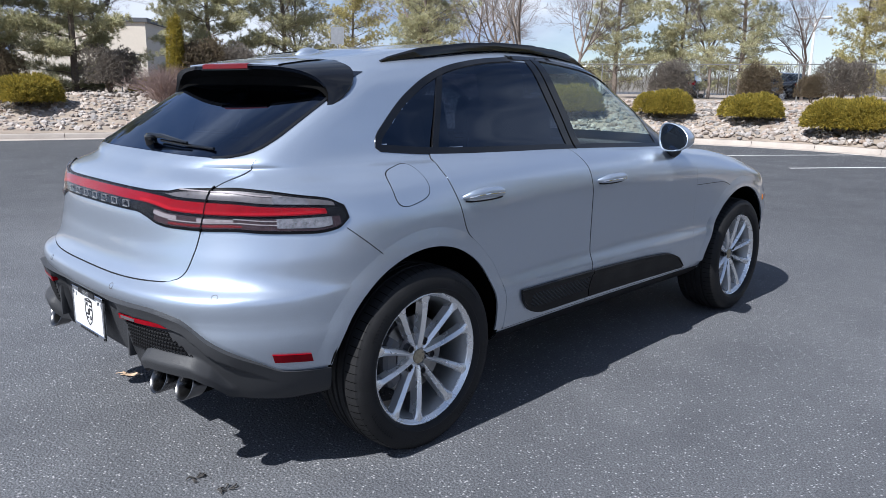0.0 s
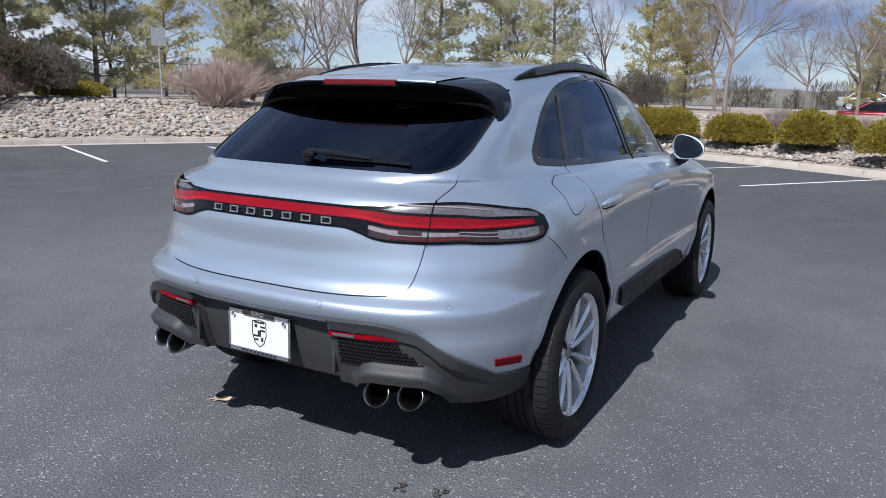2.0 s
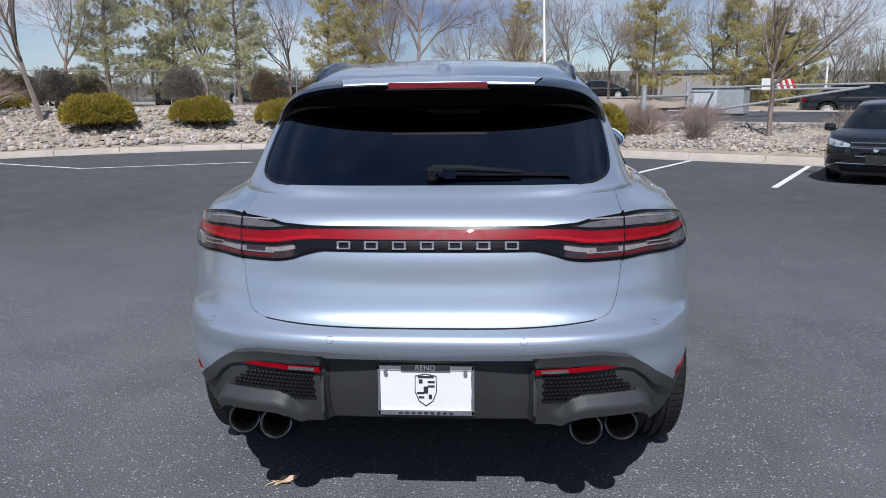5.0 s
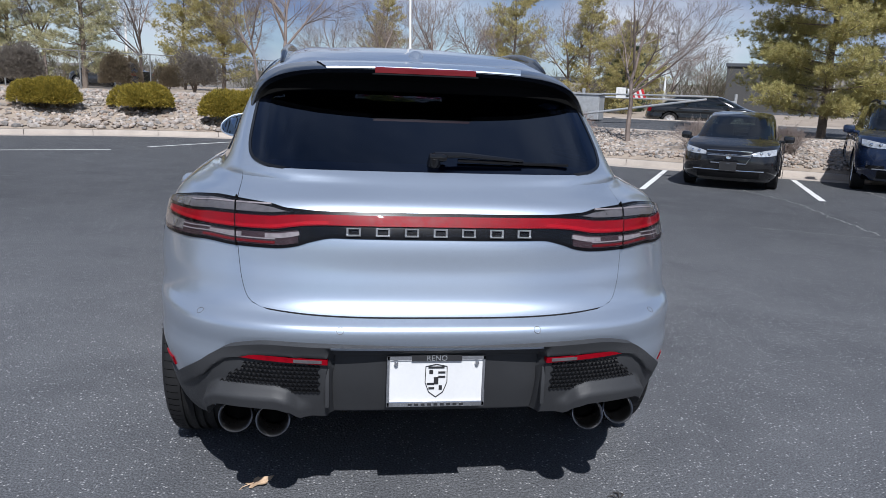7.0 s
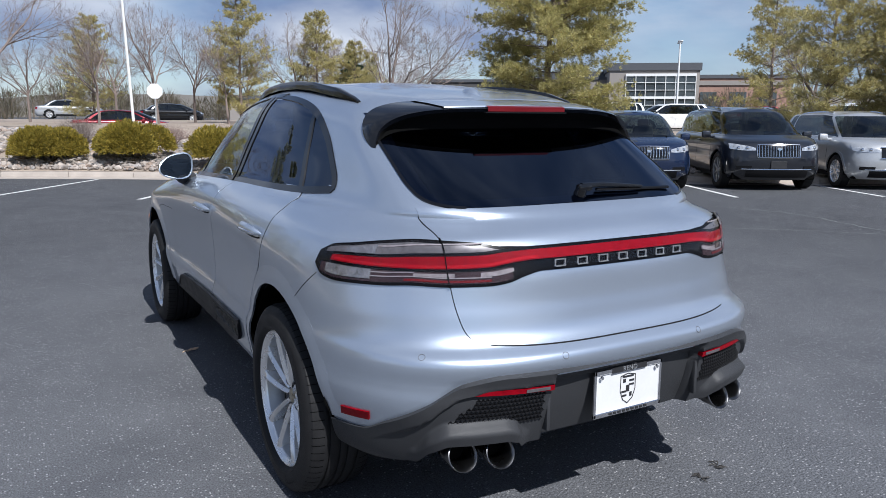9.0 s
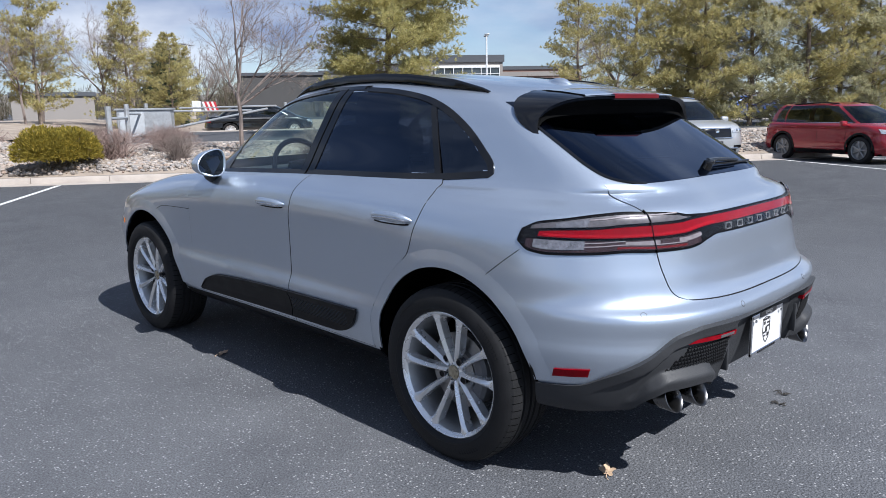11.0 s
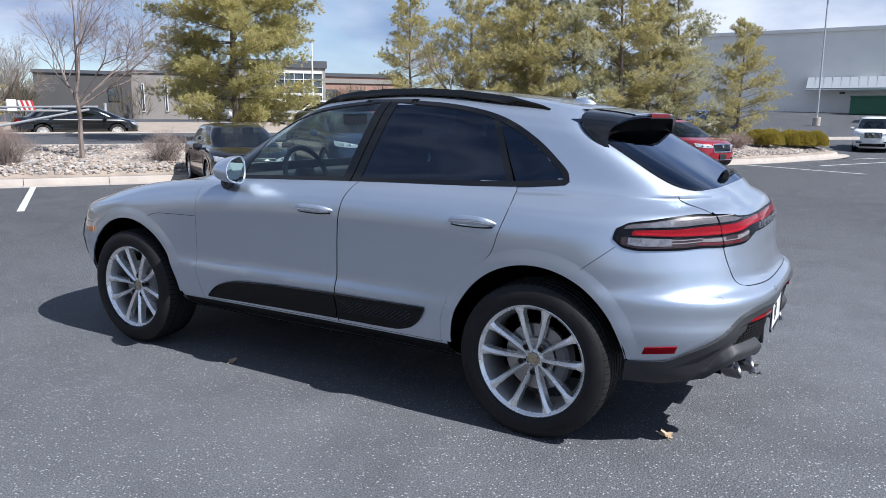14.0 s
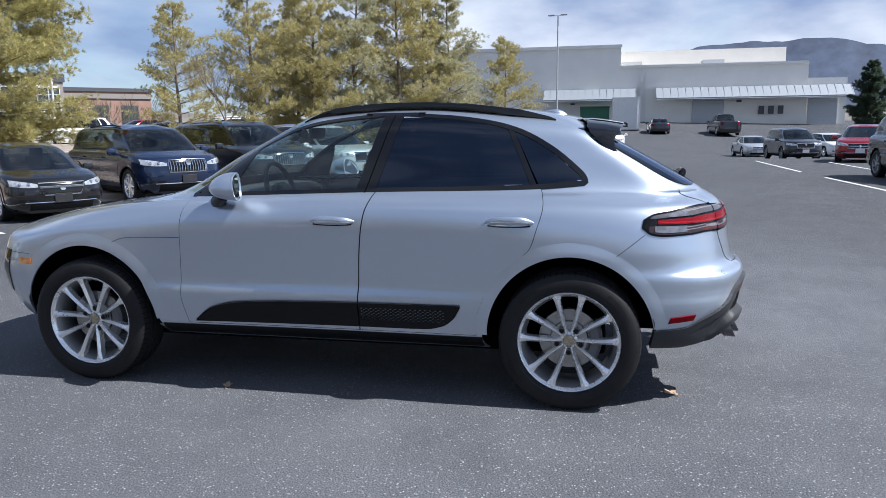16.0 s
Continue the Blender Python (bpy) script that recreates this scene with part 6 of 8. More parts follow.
bare_a = (("trunk", bare_meshes(7.0, 2, M["pale_bark"], 1.1)),)
bare_b = (("trunk", bare_meshes(6.5, 9, M["twig_grey"], 1.1, 6)),)
bare_c = (("trunk", bare_meshes(6.0, 15, M["twig_grey"], 1.0, 6)),)


def mound_meshes(r0, h, seed, mat, count, ln, flat=1.0, core=None):
    """A mounded shrub: short stems and a shell of many small sprays with gaps and an uneven outline."""
    r = random.Random(seed)
    V, F = [], []
    lumps = [(r.uniform(-0.45, 0.45) * r0, r.uniform(-0.45, 0.45) * r0, r.uniform(0.7, 1.0)) for _ in range(7)]
    for _ in range(count):
        lx, ly, ls = r.choice(lumps)
        a, e = r.uniform(0, 6.28), math.asin(r.uniform(-0.15, 1.0))
        rad = r.uniform(0.62, 1.0) ** 0.5
        p = Vector((lx + 0.62 * r0 * ls * rad * math.cos(e) * math.cos(a), ly + 0.62 * r0 * ls * rad * math.cos(e) * math.sin(a), h * (0.30 + 0.66 * ls * rad * math.sin(e) * flat)))
        p.z = max(0.02, p.z)
        blades(V, F, r, p, Vector((math.cos(a) * math.cos(e), math.sin(a) * math.cos(e), math.sin(e) + 0.5)), 8, ln, ln * 0.085, 0.60)
    bm = bmesh.new()
    for _ in range(9):
        a = r.uniform(0, 6.28)
        tube(bm, [(0, 0, -0.03), (0.25 * r0 * math.cos(a), 0.25 * r0 * math.sin(a), h * 0.4), (0.5 * r0 * math.cos(a), 0.5 * r0 * math.sin(a), h * 0.7)], [0.022, 0.014, 0.006], 5)
    return (("stem", mesh_of(bm, "stem", M["bark"])), ("foliage", raw("foliage", V, F, mat)))


juniper = [mound_meshes(0.95, 0.92, 51 + i, M["juniper"], 6200, 0.095) for i in range(3)]
low_juniper = mound_meshes(1.5, 0.75, 61, M["juniper"], 5600, 0.10)
hedge_round = [mound_meshes(0.85, 1.5, 71 + i, M["hedge" if i else "greyhedge"], 4500, 0.075, 1.05) for i in range(2)]


def whip_meshes(rad, h, seed, mat, count):
    """A twiggy winter shrub: thin whips from one crown."""
    r = random.Random(seed)
    bm = bmesh.new()
    for _ in range(count):
        a, lean = r.uniform(0, 6.28), r.uniform(0.1, 1.0)
        ln = h * r.uniform(0.7, 1.1)
        b = Vector((0.3 * rad * r.uniform(-1, 1), 0.3 * rad * r.uniform(-1, 1), -0.02))
        tip = b + Vector((rad * lean * math.cos(a), rad * lean * math.sin(a), ln * math.sqrt(max(0.1, 1 - 0.75 * lean * lean))))
        mid = b.lerp(tip, 0.5) + Vector((r.uniform(-0.06, 0.06), r.uniform(-0.06, 0.06), 0.10))
        tube(bm, [b, mid, tip], [0.007, 0.005, 0.002], 3, cap=False)
        for _ in range(3):
            f = r.uniform(0.35, 0.9)
            s = mid.lerp(tip, f)
            tube(bm, [s, s + Vector((r.uniform(-0.2, 0.2), r.uniform(-0.2, 0.2), r.uniform(0.05, 0.25)))], [0.003, 0.0015], 3, cap=False)
    return (("twig_crown", mesh_of(bm, "twig_crown", mat)),)


dogwood = whip_meshes(1.5, 1.15, 81, M["twig"], 620)
dry_shrub = whip_meshes(0.8, 0.75, 82, M["twig_grey"], 200)
red_shrub = whip_meshes(0.9, 0.6, 83, M["twig"], 260)


def set_at(x, y, s=1.0, turn=0.0, sink=0.0, sz=None):
    return Matrix.Translation((x, y, land(x, y) - sink)) @ Matrix.Rotation(radians(turn), 4, "Z") @ Matrix.Diagonal((s, s, sz or s, 1))


def grove(items, name, label, category, group, stock):
    for i, (x, y, s) in enumerate(items):
        ps = stock[i % len(stock)]
        ob = plant(name, label, category, group, ps, set_at(x, y, s, 47 * i + 13 * x))


grove([(-23.1, 7.2, 1.05), (-24.2, 12.6, 0.95), (-24.6, 4.6, 1.1)],
      "pine_tree", "full grey-green pine branched to the ground", "tree", "full pines by the fence", [full_pine])
grove([(-23.6, 15.6, 0.95), (-16.2, 28.6, 1.08), (-14.2, 31.0, 0.95), (-11.0, 30.2, 1.05), (-19.6, 19.6, 0.9)],
      "pine_tree", "grey-green pine tree with open ragged crown", "tree", "pines behind the kerb", pines[:2])
grove([(-29.0, 23.4, 0.85), (-25.8, 25.9, 0.92), (-8.5, 37.8, 0.8), (-6.4, 37.0, 0.84), (2.2, 43.0, 0.72), (8.5, 36.1, 0.86), (12.2, 34.8, 0.8), (13.6, 33.2, 0.62), (17.5, 40.0, 0.6)],
      "pine_tree", "olive-green pine tree beyond the fence", "tree", "distant pines", pines[2:])
plant("pine_tree", "broad olive-green pine with wide low limbs", "tree", "", big_pine, set_at(12.85, 16.2, 1.0, 20))
grove([(29.5, 20.6, 0.92), (24.2, 11.3, 0.98), (26.6, 8.4, 1.05), (28.2, 6.5, 0.88), (30.4, 4.3, 0.7), (25.6, 12.6, 0.9), (33.2, 16.0, 0.85), (25.4, 9.9, 0.95), (27.6, 7.5, 0.9), (22.9, 13.4, 0.9)],
      "pine_tree", "olive-green pine on the planted island", "tree", "pines on the island", [pines[2], pines[3], pines[2], pines[0]])
grove([(15.0, 37.0, 0.75), (56.0, -19.5, 1.05)], "conifer_tree", "dark green dense conifer", "tree", "dark conifers", [spruce])
grove([(-12.9, 18.1, 0.98), (-2.4, 24.6, 1.02), (6.75, 14.9, 0.8), (-17.8, 22.6, 0.95), (28.2, 15.4, 0.95)], "bare_tree", "leafless pale-barked tree with fine twigs", "tree", "leafless trees", [bare_a, bare_b, bare_c])
grove([(4.2, 34.7, 0.9), (6.6, 38.2, 0.95), (9.8, 40.0, 0.85), (-9.6, 33.6, 1.0), (-4.4, 34.0, 0.95), (20.0, 42.0, 0.9), (-21.5, 20.5, 0.95), (1.5, 33.0, 0.85), (11.5, 36.0, 0.9), (38.0, 47.0, 0.9), (-6.5, 37.5, 0.9), (-13.0, 31.5, 1.0), (-17.4, 27.2, 0.95), (3.0, 40.0, 0.9), (7.6, 35.2, 0.75), (14.0, 41.0, 0.9), (17.0, 46.0, 0.95), (-1.0, 41.0, 0.9), (-24.5, 17.0, 0.9), (-20.6, 24.0, 1.0), (-25.6, 9.0, 0.95), (31.5, 12.5, 0.85), (27.0, 16.8, 0.85)],
      "bare_tree", "leafless brown tree beyond the fence", "tree", "distant leafless trees", [bare_b, bare_c])
for i, (x, y, s) in enumerate(((-8.6, 19.4, 1.0), (-6.3, 19.9, 0.95), (-3.4, 19.2, 1.1), (-1.0, 18.6, 1.0), (0.95, 17.9, 1.12), (2.85, 16.1, 1.05), (-11.2, 18.0, 1.15), (-20.0, 4.6, 1.05))):
    plant("juniper_bush", "yellow-green juniper bush on the gravel bed", "bush", "juniper bushes", juniper[i % 3], set_at(x, y, s, 70 * i, 0.03))
for i, (x, y, s) in enumerate(((-16.0, 19.9, 1.0), (-21.2, 12.8, 0.9), (-22.3, 9.4, 0.8))):
    plant("juniper_bush", "low spreading yellow-green juniper", "bush", "low junipers", low_juniper, set_at(x, y, s, 50 * i, 0.03))
for i, (x, y, s) in enumerate(((-18.6, 18.6, 1.15), (-15.7, 21.4, 0.95), (-11.2, 24.6, 1.1), (-8.4, 25.9, 1.0), (-6.1, 27.6, 1.15), (-7.0, 27.2, 0.75), (-21.8, 7.8, 1.1), (-23.0, 5.0, 1.0), (-14.5, 21.6, 1.0), (-20.2, 10.16, 1.3), (-20.1, 11.25, 1.2), (-13.6, 22.1, 0.85))):
    plant("sheared_hedge", "rounded brown-grey winter hedge plant", "hedge", "sheared hedge plants", hedge_round[i % 2], set_at(x, y, s, 31 * i, 0.03))
plant("column_shrub", "narrow upright golden-green evergreen shrub", "shrub", "", mound_meshes(0.29, 2.75, 91, M["juniper"], 3600, 0.085, 1.0), set_at(-20.06, 9.25, 1.0, 0, 0.03))
for i, (x, y, s) in enumerate(((-19.4, 8.6, 0.9), (-17.0, 15.4, 1.3), (-15.2, 18.0, 1.15))):
    plant("dogwood_shrub", "twiggy red-stemmed winter shrub", "shrub", "red-stemmed shrubs", dogwood, set_at(x, y, s, 65 * i))
for i, (x, y, s) in enumerate(((5.2, 15.2, 0.8), (7.9, 13.4, 0.9), (9.6, 12.6, 0.8), (4.2, 17.6, 0.9), (-0.2, 20.2, 0.9), (17.5, 8.8, 0.8), (20.0, 6.2, 0.8))):
    plant("dry_shrub", "small dry grey winter shrub", "shrub", "dry shrubs", dry_shrub, set_at(x, y, s, 33 * i))
for i, (x, y, s) in enumerate(((4.1, 16.5, 1.1), (5.6, 16.6, 1.0), (3.4, 18.4, 1.0), (24.6, 3.4, 0.8), (1.9, 19.4, 0.9))):
    plant("red_shrub", "low reddish winter shrub", "shrub", "reddish shrubs", red_shrub, set_at(x, y, s, 77 * i))
for i, (x, y) in enumerate(((26.4, 2.6), (27.8, 1.8), (29.0, 1.2))):
    plant("juniper_bush", "clipped olive hedge plant on the island", "bush", "island bushes", juniper[i % 3], set_at(x, y, 0.8, 70 * i, 0.03))

# ---- parked cars ----
M["tail_red"] = M["red_lens"]
M["head_lens"] = plain("headlamp_lens", (0.66, 0.67, 0.69), 0.10, 0.6, vary=0.5, scale=18, coat=1.0)
M["navy"] = car_paint("navy_metallic_paint", (0.008, 0.018, 0.052), 0.25, 0.25)
M["black_paint"] = car_paint("black_paint", (0.008, 0.008, 0.009), 0.1, 0.22)
M["dark_grey"] = car_paint("dark_grey_paint", (0.014, 0.016, 0.022), 0.3, 0.28)
M["silver2"] = car_paint("plain_silver_paint", (0.52, 0.53, 0.54), 0.5, 0.34)
M["red_paint"] = car_paint("deep_red_paint", (0.30, 0.012, 0.022), 0.25, 0.25)
M["white_paint"] = car_paint("white_paint", (0.78, 0.78, 0.77), 0.0, 0.30)
M["blue_paint"] = car_paint("bright_blue_paint", (0.02, 0.07, 0.30), 0.2, 0.28)
M["green_glass"] = pane("grey_green_car_glass", (0.24, 0.28, 0.27), (1.0, 1.0, 1.0), 0.07)


def add_front(sh):
    """Lets a shell give points on its nose, as rear() does for its tail."""
    def front(x, z, off=0.0):
        def yy(x, z):
            i, f = sh._rows(z)
            v = 0.0
            for r, w in ((i, 1 - f), (i + 1, f)):
                xr, yr = sh.X[r][::-1], sh.Y[r][::-1]
                m = int(np.argmax(xr[: len(xr) // 2])) + 1
                v += w * np.interp(abs(x), np.maximum.accumulate(xr[:m] + np.arange(m) * 1e-8), yr[:m])
            return v
        e = 0.02
        dx, dz = (yy(x + e, z) - yy(x - e, z)) / (2 * e), (yy(x, z + e) - yy(x, z - e)) / (2 * e)
        n = Vector((-dx, 1, -dz)).normalized()
        return Vector((x, yy(x, z), z)) + n * off, n
    return front


def car_shell(kind, wb, fo, ro, w, h):
    """Rings for a saloon, an estate-bodied SUV or a pickup cab; rear axle at y = 0."""
    f, r = wb + fo, -ro
    tall = kind != "saloon"
    belt = 0.655 * h if not tall else 0.655 * h
    hood = 0.60 * h if tall else 0.575 * h
    if kind == "saloon":
        g0, g1, g2 = -0.45 + r * 0.1, 0.10, 0.55
        rear_deck = 0.665 * h
    elif kind == "pickup":
        g0, g1, g2 = 0.75, 0.80, 0.95
        rear_deck = belt
    else:
        g0, g1, g2 = r + 0.10, r + 0.30, r + 0.42
        rear_deck = belt
    c0, c1, c2 = wb - 0.06 + (0.05 if tall else 0.12), wb - 0.50, wb - 0.98
    W = lambda k: [(r, w * k * 0.965), (0.2, w * k), (wb * 0.55, w * k * 0.985), (wb, w * k), (f, w * k * 0.93)]
    g = 0.22 if tall else 0.17
    rear_lo = r + 0.04
    rs = [
        ring(g, W(0.86), (r + 0.16, 0.35, 2.8), (f - 0.14, 0.45, 2.6)),
        ring(g + 0.10, W(0.955), (r + 0.05, 0.42, 2.9), (f - 0.05, 0.5, 2.7)),
        ring(0.34 * h, W(1.0), (r, 0.45, 3.0), (f, 0.55, 2.7)),
        ring(0.46 * h, W(0.985), (r + 0.03, 0.45, 3.0), (f - 0.01, 0.58, 2.6)),
        ring([(r, 0.575 * h), (wb * 0.9, 0.56 * h), (f, hood - 0.10)], W(0.985), (rear_lo + 0.03, 0.45, 3.0), (f - 0.05, 0.62, 2.5)),
        ring([(r, rear_deck - 0.045), (g1, belt - 0.045), (wb, belt - 0.075), (f, hood - 0.03)], W(0.955), (rear_lo + 0.05, 0.45, 3.0), (f - 0.13, 0.66, 2.4)),
        ring([(r, rear_deck), (g1, belt), (wb, belt - 0.03), (f, hood + 0.01)], W(0.90), (rear_lo + (0.10 if kind != "pickup" else 0.1), 0.40, 3.0), (f - 0.30, 0.66, 2.3)),
        ring([(r, rear_deck + 0.035), (g1, belt + 0.02), (wb, belt + 0.005)], [(r, w * 0.80), (0.4, w * 0.845), (wb * 0.6, w * 0.85), (wb, w * 0.82)], (g0, 0.35, 3.2), (c0 + 0.30, 0.55, 2.4)),
        ring(belt + (h - belt) * 0.50, [(g1, w * 0.74), (wb * 0.5, w * 0.775), (wb, w * 0.70)], (lerp(g0, g1, 0.6), 0.30, 3.4), (c1 + 0.30, 0.5, 2.4)),
        ring([(g2, h * 0.945), (wb * 0.45, h * 0.958), (c2, h * 0.935)], [(g2, w * 0.665), (wb * 0.5, w * 0.69), (c2, w * 0.63)], (g1 + 0.1, 0.30, 3.4), (c2 + 0.42, 0.45, 2.5)),
        ring([(g2, h * 0.972), (wb * 0.45, h * 0.988), (c2, h * 0.962)], [(g2, w * 0.54), (wb * 0.5, w * 0.56), (c2, w * 0.50)], (g2, 0.3, 3.2), (c2 + 0.30, 0.4, 2.6)),
        ring([(g2, h * 0.985), (wb * 0.45, h), (c2, h * 0.972)], [(0, 0.0), (1, 0.0)], (g2 + 0.05, 0.3, 3.0), (c2 + 0.25, 0.4, 2.6)),
    ]
    return Shell(rs, 18, 44, 18, 4)


def simple_wheel(parent, at, sign, R, rim_mat, n_spoke):
    wheel = new("wheel")
    wheel.parent = parent
    wheel.matrix_local = Matrix.Translation(at) @ (Matrix() if sign > 0 else pose(0, 0, 0, 0, 0, 180))
    bm = bmesh.new()
    k = R * 0.69
    lathe(bm, [(-0.10, k), (-0.11, R * 0.9), (-0.09, R * 0.99), (0.0, R), (0.085, R * 0.99), (0.105, R * 0.93), (0.11, R * 0.82), (0.10, k + 0.005), (0.085, k)], 36)
    part("tyre", bm, M["rubber"], wheel)
    bm = bmesh.new()
    lathe(bm, [(-0.05, k), (0.03, k * 0.93), (0.085, k * 0.96), (0.096, k), (0.09, k + 0.006)], 36)
    lathe(bm, [(0.03, k * 0.93), (0.02, 0.0)], 36)
    for i in range(n_spoke):
        a = 2 * math.pi * i / n_spoke
        box(bm, (0.068, k * 0.5 * math.cos(a), k * 0.5 * math.sin(a)), (0.03, k * 0.95, k * 0.17 * 7 / n_spoke), 0.008, 1, pose(0, 0, 0, math.degrees(a)))
    lathe(bm, [(0.05, 0.075), (0.088, 0.06), (0.092, 0.0)], 20)
    part("rim", bm, rim_mat, wheel)


def parked_car(kind, label, paint, m, wb=2.7, fo=0.9, ro=0.95, w=0.92, h=1.68, R=0.35, spec="plain", group="", far=False):
    """A whole parked car, nose towards its own +y."""
    sh = car_shell(kind, wb, fo, ro, w, h)
    front = add_front(sh)
    ob = thing("pickup_truck" if kind == "pickup" else "parked_car", label, "pickup truck" if kind == "pickup" else "car", None, group)
    P, sub = sh.P, 4
    nk, ns = P.shape[:2]
    lo, hi = 7 * sub, 9 * sub
    b_col = 18 + int(44 * 0.50)
    d_col = 18 + int(44 * (0.14 if kind != "saloon" else 0.06))
    body, side_g, scr, rear_g = bmesh.new(), bmesh.new(), bmesh.new(), bmesh.new()
    for sign in (1, -1):
        vs = {}

        def vert(bmx, k, s):
            key = (id(bmx), k, s)
            if key not in vs:
                p = P[k, s]
                vs[key] = bmx.verts.new((sign * p[0], p[1], p[2]))
            return vs[key]
        for k in range(nk - 1):
            for s in range(ns - 1):
                c = (P[k, s] + P[k + 1, s + 1]) / 2
                if c[0] > 0.4 and min((c[1] - q) ** 2 + (c[2] - R) ** 2 for q in (0, wb)) < (R + 0.055) ** 2:
                    continue
                glass = lo <= k < hi
                bmx = body
                if glass and s < 16:
                    bmx = rear_g
                elif glass and s >= ns - 17:
                    bmx = scr
                elif glass and 19 <= s < ns - 19 and s not in (b_col, b_col + 1) and not (kind == "suv" and s == d_col):
                    bmx = side_g
                elif glass and s in (b_col, b_col + 1):
                    bmx = side_g
                bmx.faces.new([vert(bmx, *q) for q in ((k, s), (k, s + 1), (k + 1, s + 1), (k + 1, s))])
    for b in (body, side_g, scr, rear_g):
        bmesh.ops.remove_doubles(b, verts=b.verts[:], dist=3e-4)
    part("body", body, paint, ob, angle=50)
    part("side_window", side_g, M["green_glass"], ob)
    part("windscreen", scr, M["green_glass"], ob)
    part("rear_window", rear_g, M["green_glass"], ob)
    # dark cabin, seats and underside
    bm = bmesh.new()
    box(bm, (0, wb * 0.5, 0.30), (w * 1.7, wb + fo + ro - 0.7, 0.16), 0.03)
    box(bm, (0, wb * 0.45, h * 0.40), (w * 1.62, wb * 0.85, 0.10), 0.03)
    box(bm, (0, wb * 0.83, h * 0.60), (w * 1.45, 0.4, 0.16), 0.06)
    part("underbody", bm, M["under"], ob)
    for x in (-0.38, 0.38):
        bm = bmesh.new()
        box(bm, (x, wb * 0.42, h * 0.60), (0.46, 0.16, 0.62), 0.06, 2, pose(0, 0, 0, 12))
        box(bm, (x, wb * 0.40, h * 0.60 + 0.38), (0.26, 0.10, 0.18), 0.04, 2)
        part("seat", bm, M["cabin"], ob)
    for sign in (1, -1):
        at = lambda a, b, off, sign=sign: sh.side(a, b, off, sign)
        for cy in (0, wb):
            bm = bmesh.new()
            rows = []
            for i in range(19):
                a = radians(lerp(-8, 188, i / 18))
                rows.append([(sign * x, cy + q * math.cos(a), R + q * math.sin(a)) for x, q in ((w * 0.985, R + 0.045), (w * 0.93, R + 0.06), (w * 0.60, R + 0.05), (w * 0.58, 0.02))])
            grid_faces(bm, rows)
            part("arch_liner", bm, M["under"], ob)
        if not far:
            for cy in (0, wb):
                bm = bmesh.new()

                def lip(u, v, off, cy=cy):
                    a, q = radians(lerp(-5, 185, u)), lerp(R + 0.045, R + 0.10, v)
                    return sh.side(cy + q * math.cos(a), max(0.24, R + q * math.sin(a)), off, sign)[0]
                patch(bm, lip, 20, 2, 0.012, 0.03)
                part("arch_trim", bm, M["black_satin"] if spec == "clad" else paint, ob)
        bm = bmesh.new()
        patch(bm, lambda u, v, off: sh.side(lerp(R + 0.10, wb - R - 0.10, u), lerp(0.235, 0.34, v), off, sign)[0], 16, 2, 0.012, 0.03)
        part("sill", bm, M["black_satin"], ob)
        bm = bmesh.new()
        strip(bm, at, [(wb * 0.47, z) for z in np.linspace(0.36, 0.64 * h, 8)], 0.008, 0.002)
        part("door_gap", bm, M["gap"], ob)
        bm = bmesh.new()
        strip(bm, at, [(wb * 0.83, z) for z in np.linspace(0.36, 0.62 * h, 8)], 0.008, 0.002)
        part("door_gap", bm, M["gap"], ob)
        for y in (wb * 0.53, wb * 0.16):
            bm = bmesh.new()
            p = sh.side(y, 0.575 * h, 0.02, sign)[0]
            box(bm, p, (0.03, 0.20, 0.032), 0.01, 1)
            part("door_handle", bm, paint, ob)
        bm = bmesh.new()
        box(bm, (sign * (w + 0.09), wb * 0.835, 0.655 * h), (0.20, 0.13, 0.15), 0.045, 2)
        box(bm, (sign * (w - 0.03), wb * 0.85, 0.625 * h), (0.12, 0.06, 0.05), 0.015, 1)
        part("door_mirror", bm, paint, ob)
        if kind == "suv" and not far:
            bm = bmesh.new()
            tube(bm, spline_path([(sign * w * 0.60, 0.0, h * 0.955), (sign * w * 0.60, 0.15, h * 0.980), (sign * w * 0.61, wb * 0.45, h * 0.998), (sign * w * 0.58, wb * 0.60, h * 0.978)], 14), 0.018, 6)
            part("roof_rail", bm, M["chrome" if spec in ("silver", "chrome") else "black_satin"], ob)
            bm = bmesh.new()
            strip(bm, at, [(y, 0.662 * h) for y in np.linspace(-ro + 0.55, wb * 0.86, 20)], 0.018, 0.006)
            part("window_trim", bm, M["chrome" if spec != "plain" else "black_gloss"], ob)
        # lamps
        hz = 0.50 * h if kind != "saloon" else 0.475 * h
        bm = bmesh.new()
        x0, x1 = (0.46 * w, 0.90 * w)
        patch(bm, lambda u, v, off: front(sign * lerp(x0, x1, u), lerp(hz - 0.030 - 0.012 * math.sin(2.6 * u) + 0.035 * u * u, hz + 0.018 + 0.085 * u ** 0.8, v), off)[0], 12, 5, 0.010, 0.02)
        lamp = part("headlamp", bm, M["head_lens"], ob, "clear headlamp")
        for k in (0.35, 0.68):
            bm = bmesh.new()
            c, n = front(sign * lerp(x0, x1, k), hz + 0.02, 0.014)
            g = bmesh.ops.create_uvsphere(bm, u_segments=12, v_segments=8, radius=0.034)
            bmesh.ops.translate(bm, verts=g["verts"], vec=c - n * 0.012)
            part("lamp_bulb", bm, M["chrome"], lamp)
        bm = bmesh.new()
        patch(bm, lambda u, v, off: sh.rear(sign * lerp(0.60 * w, 0.90 * w, u), lerp(0.50 * h, 0.60 * h, v), off)[0], 8, 4, 0.010, 0.02)
        part("tail_lamp", bm, M["tail_red"], ob, "red tail lamp")
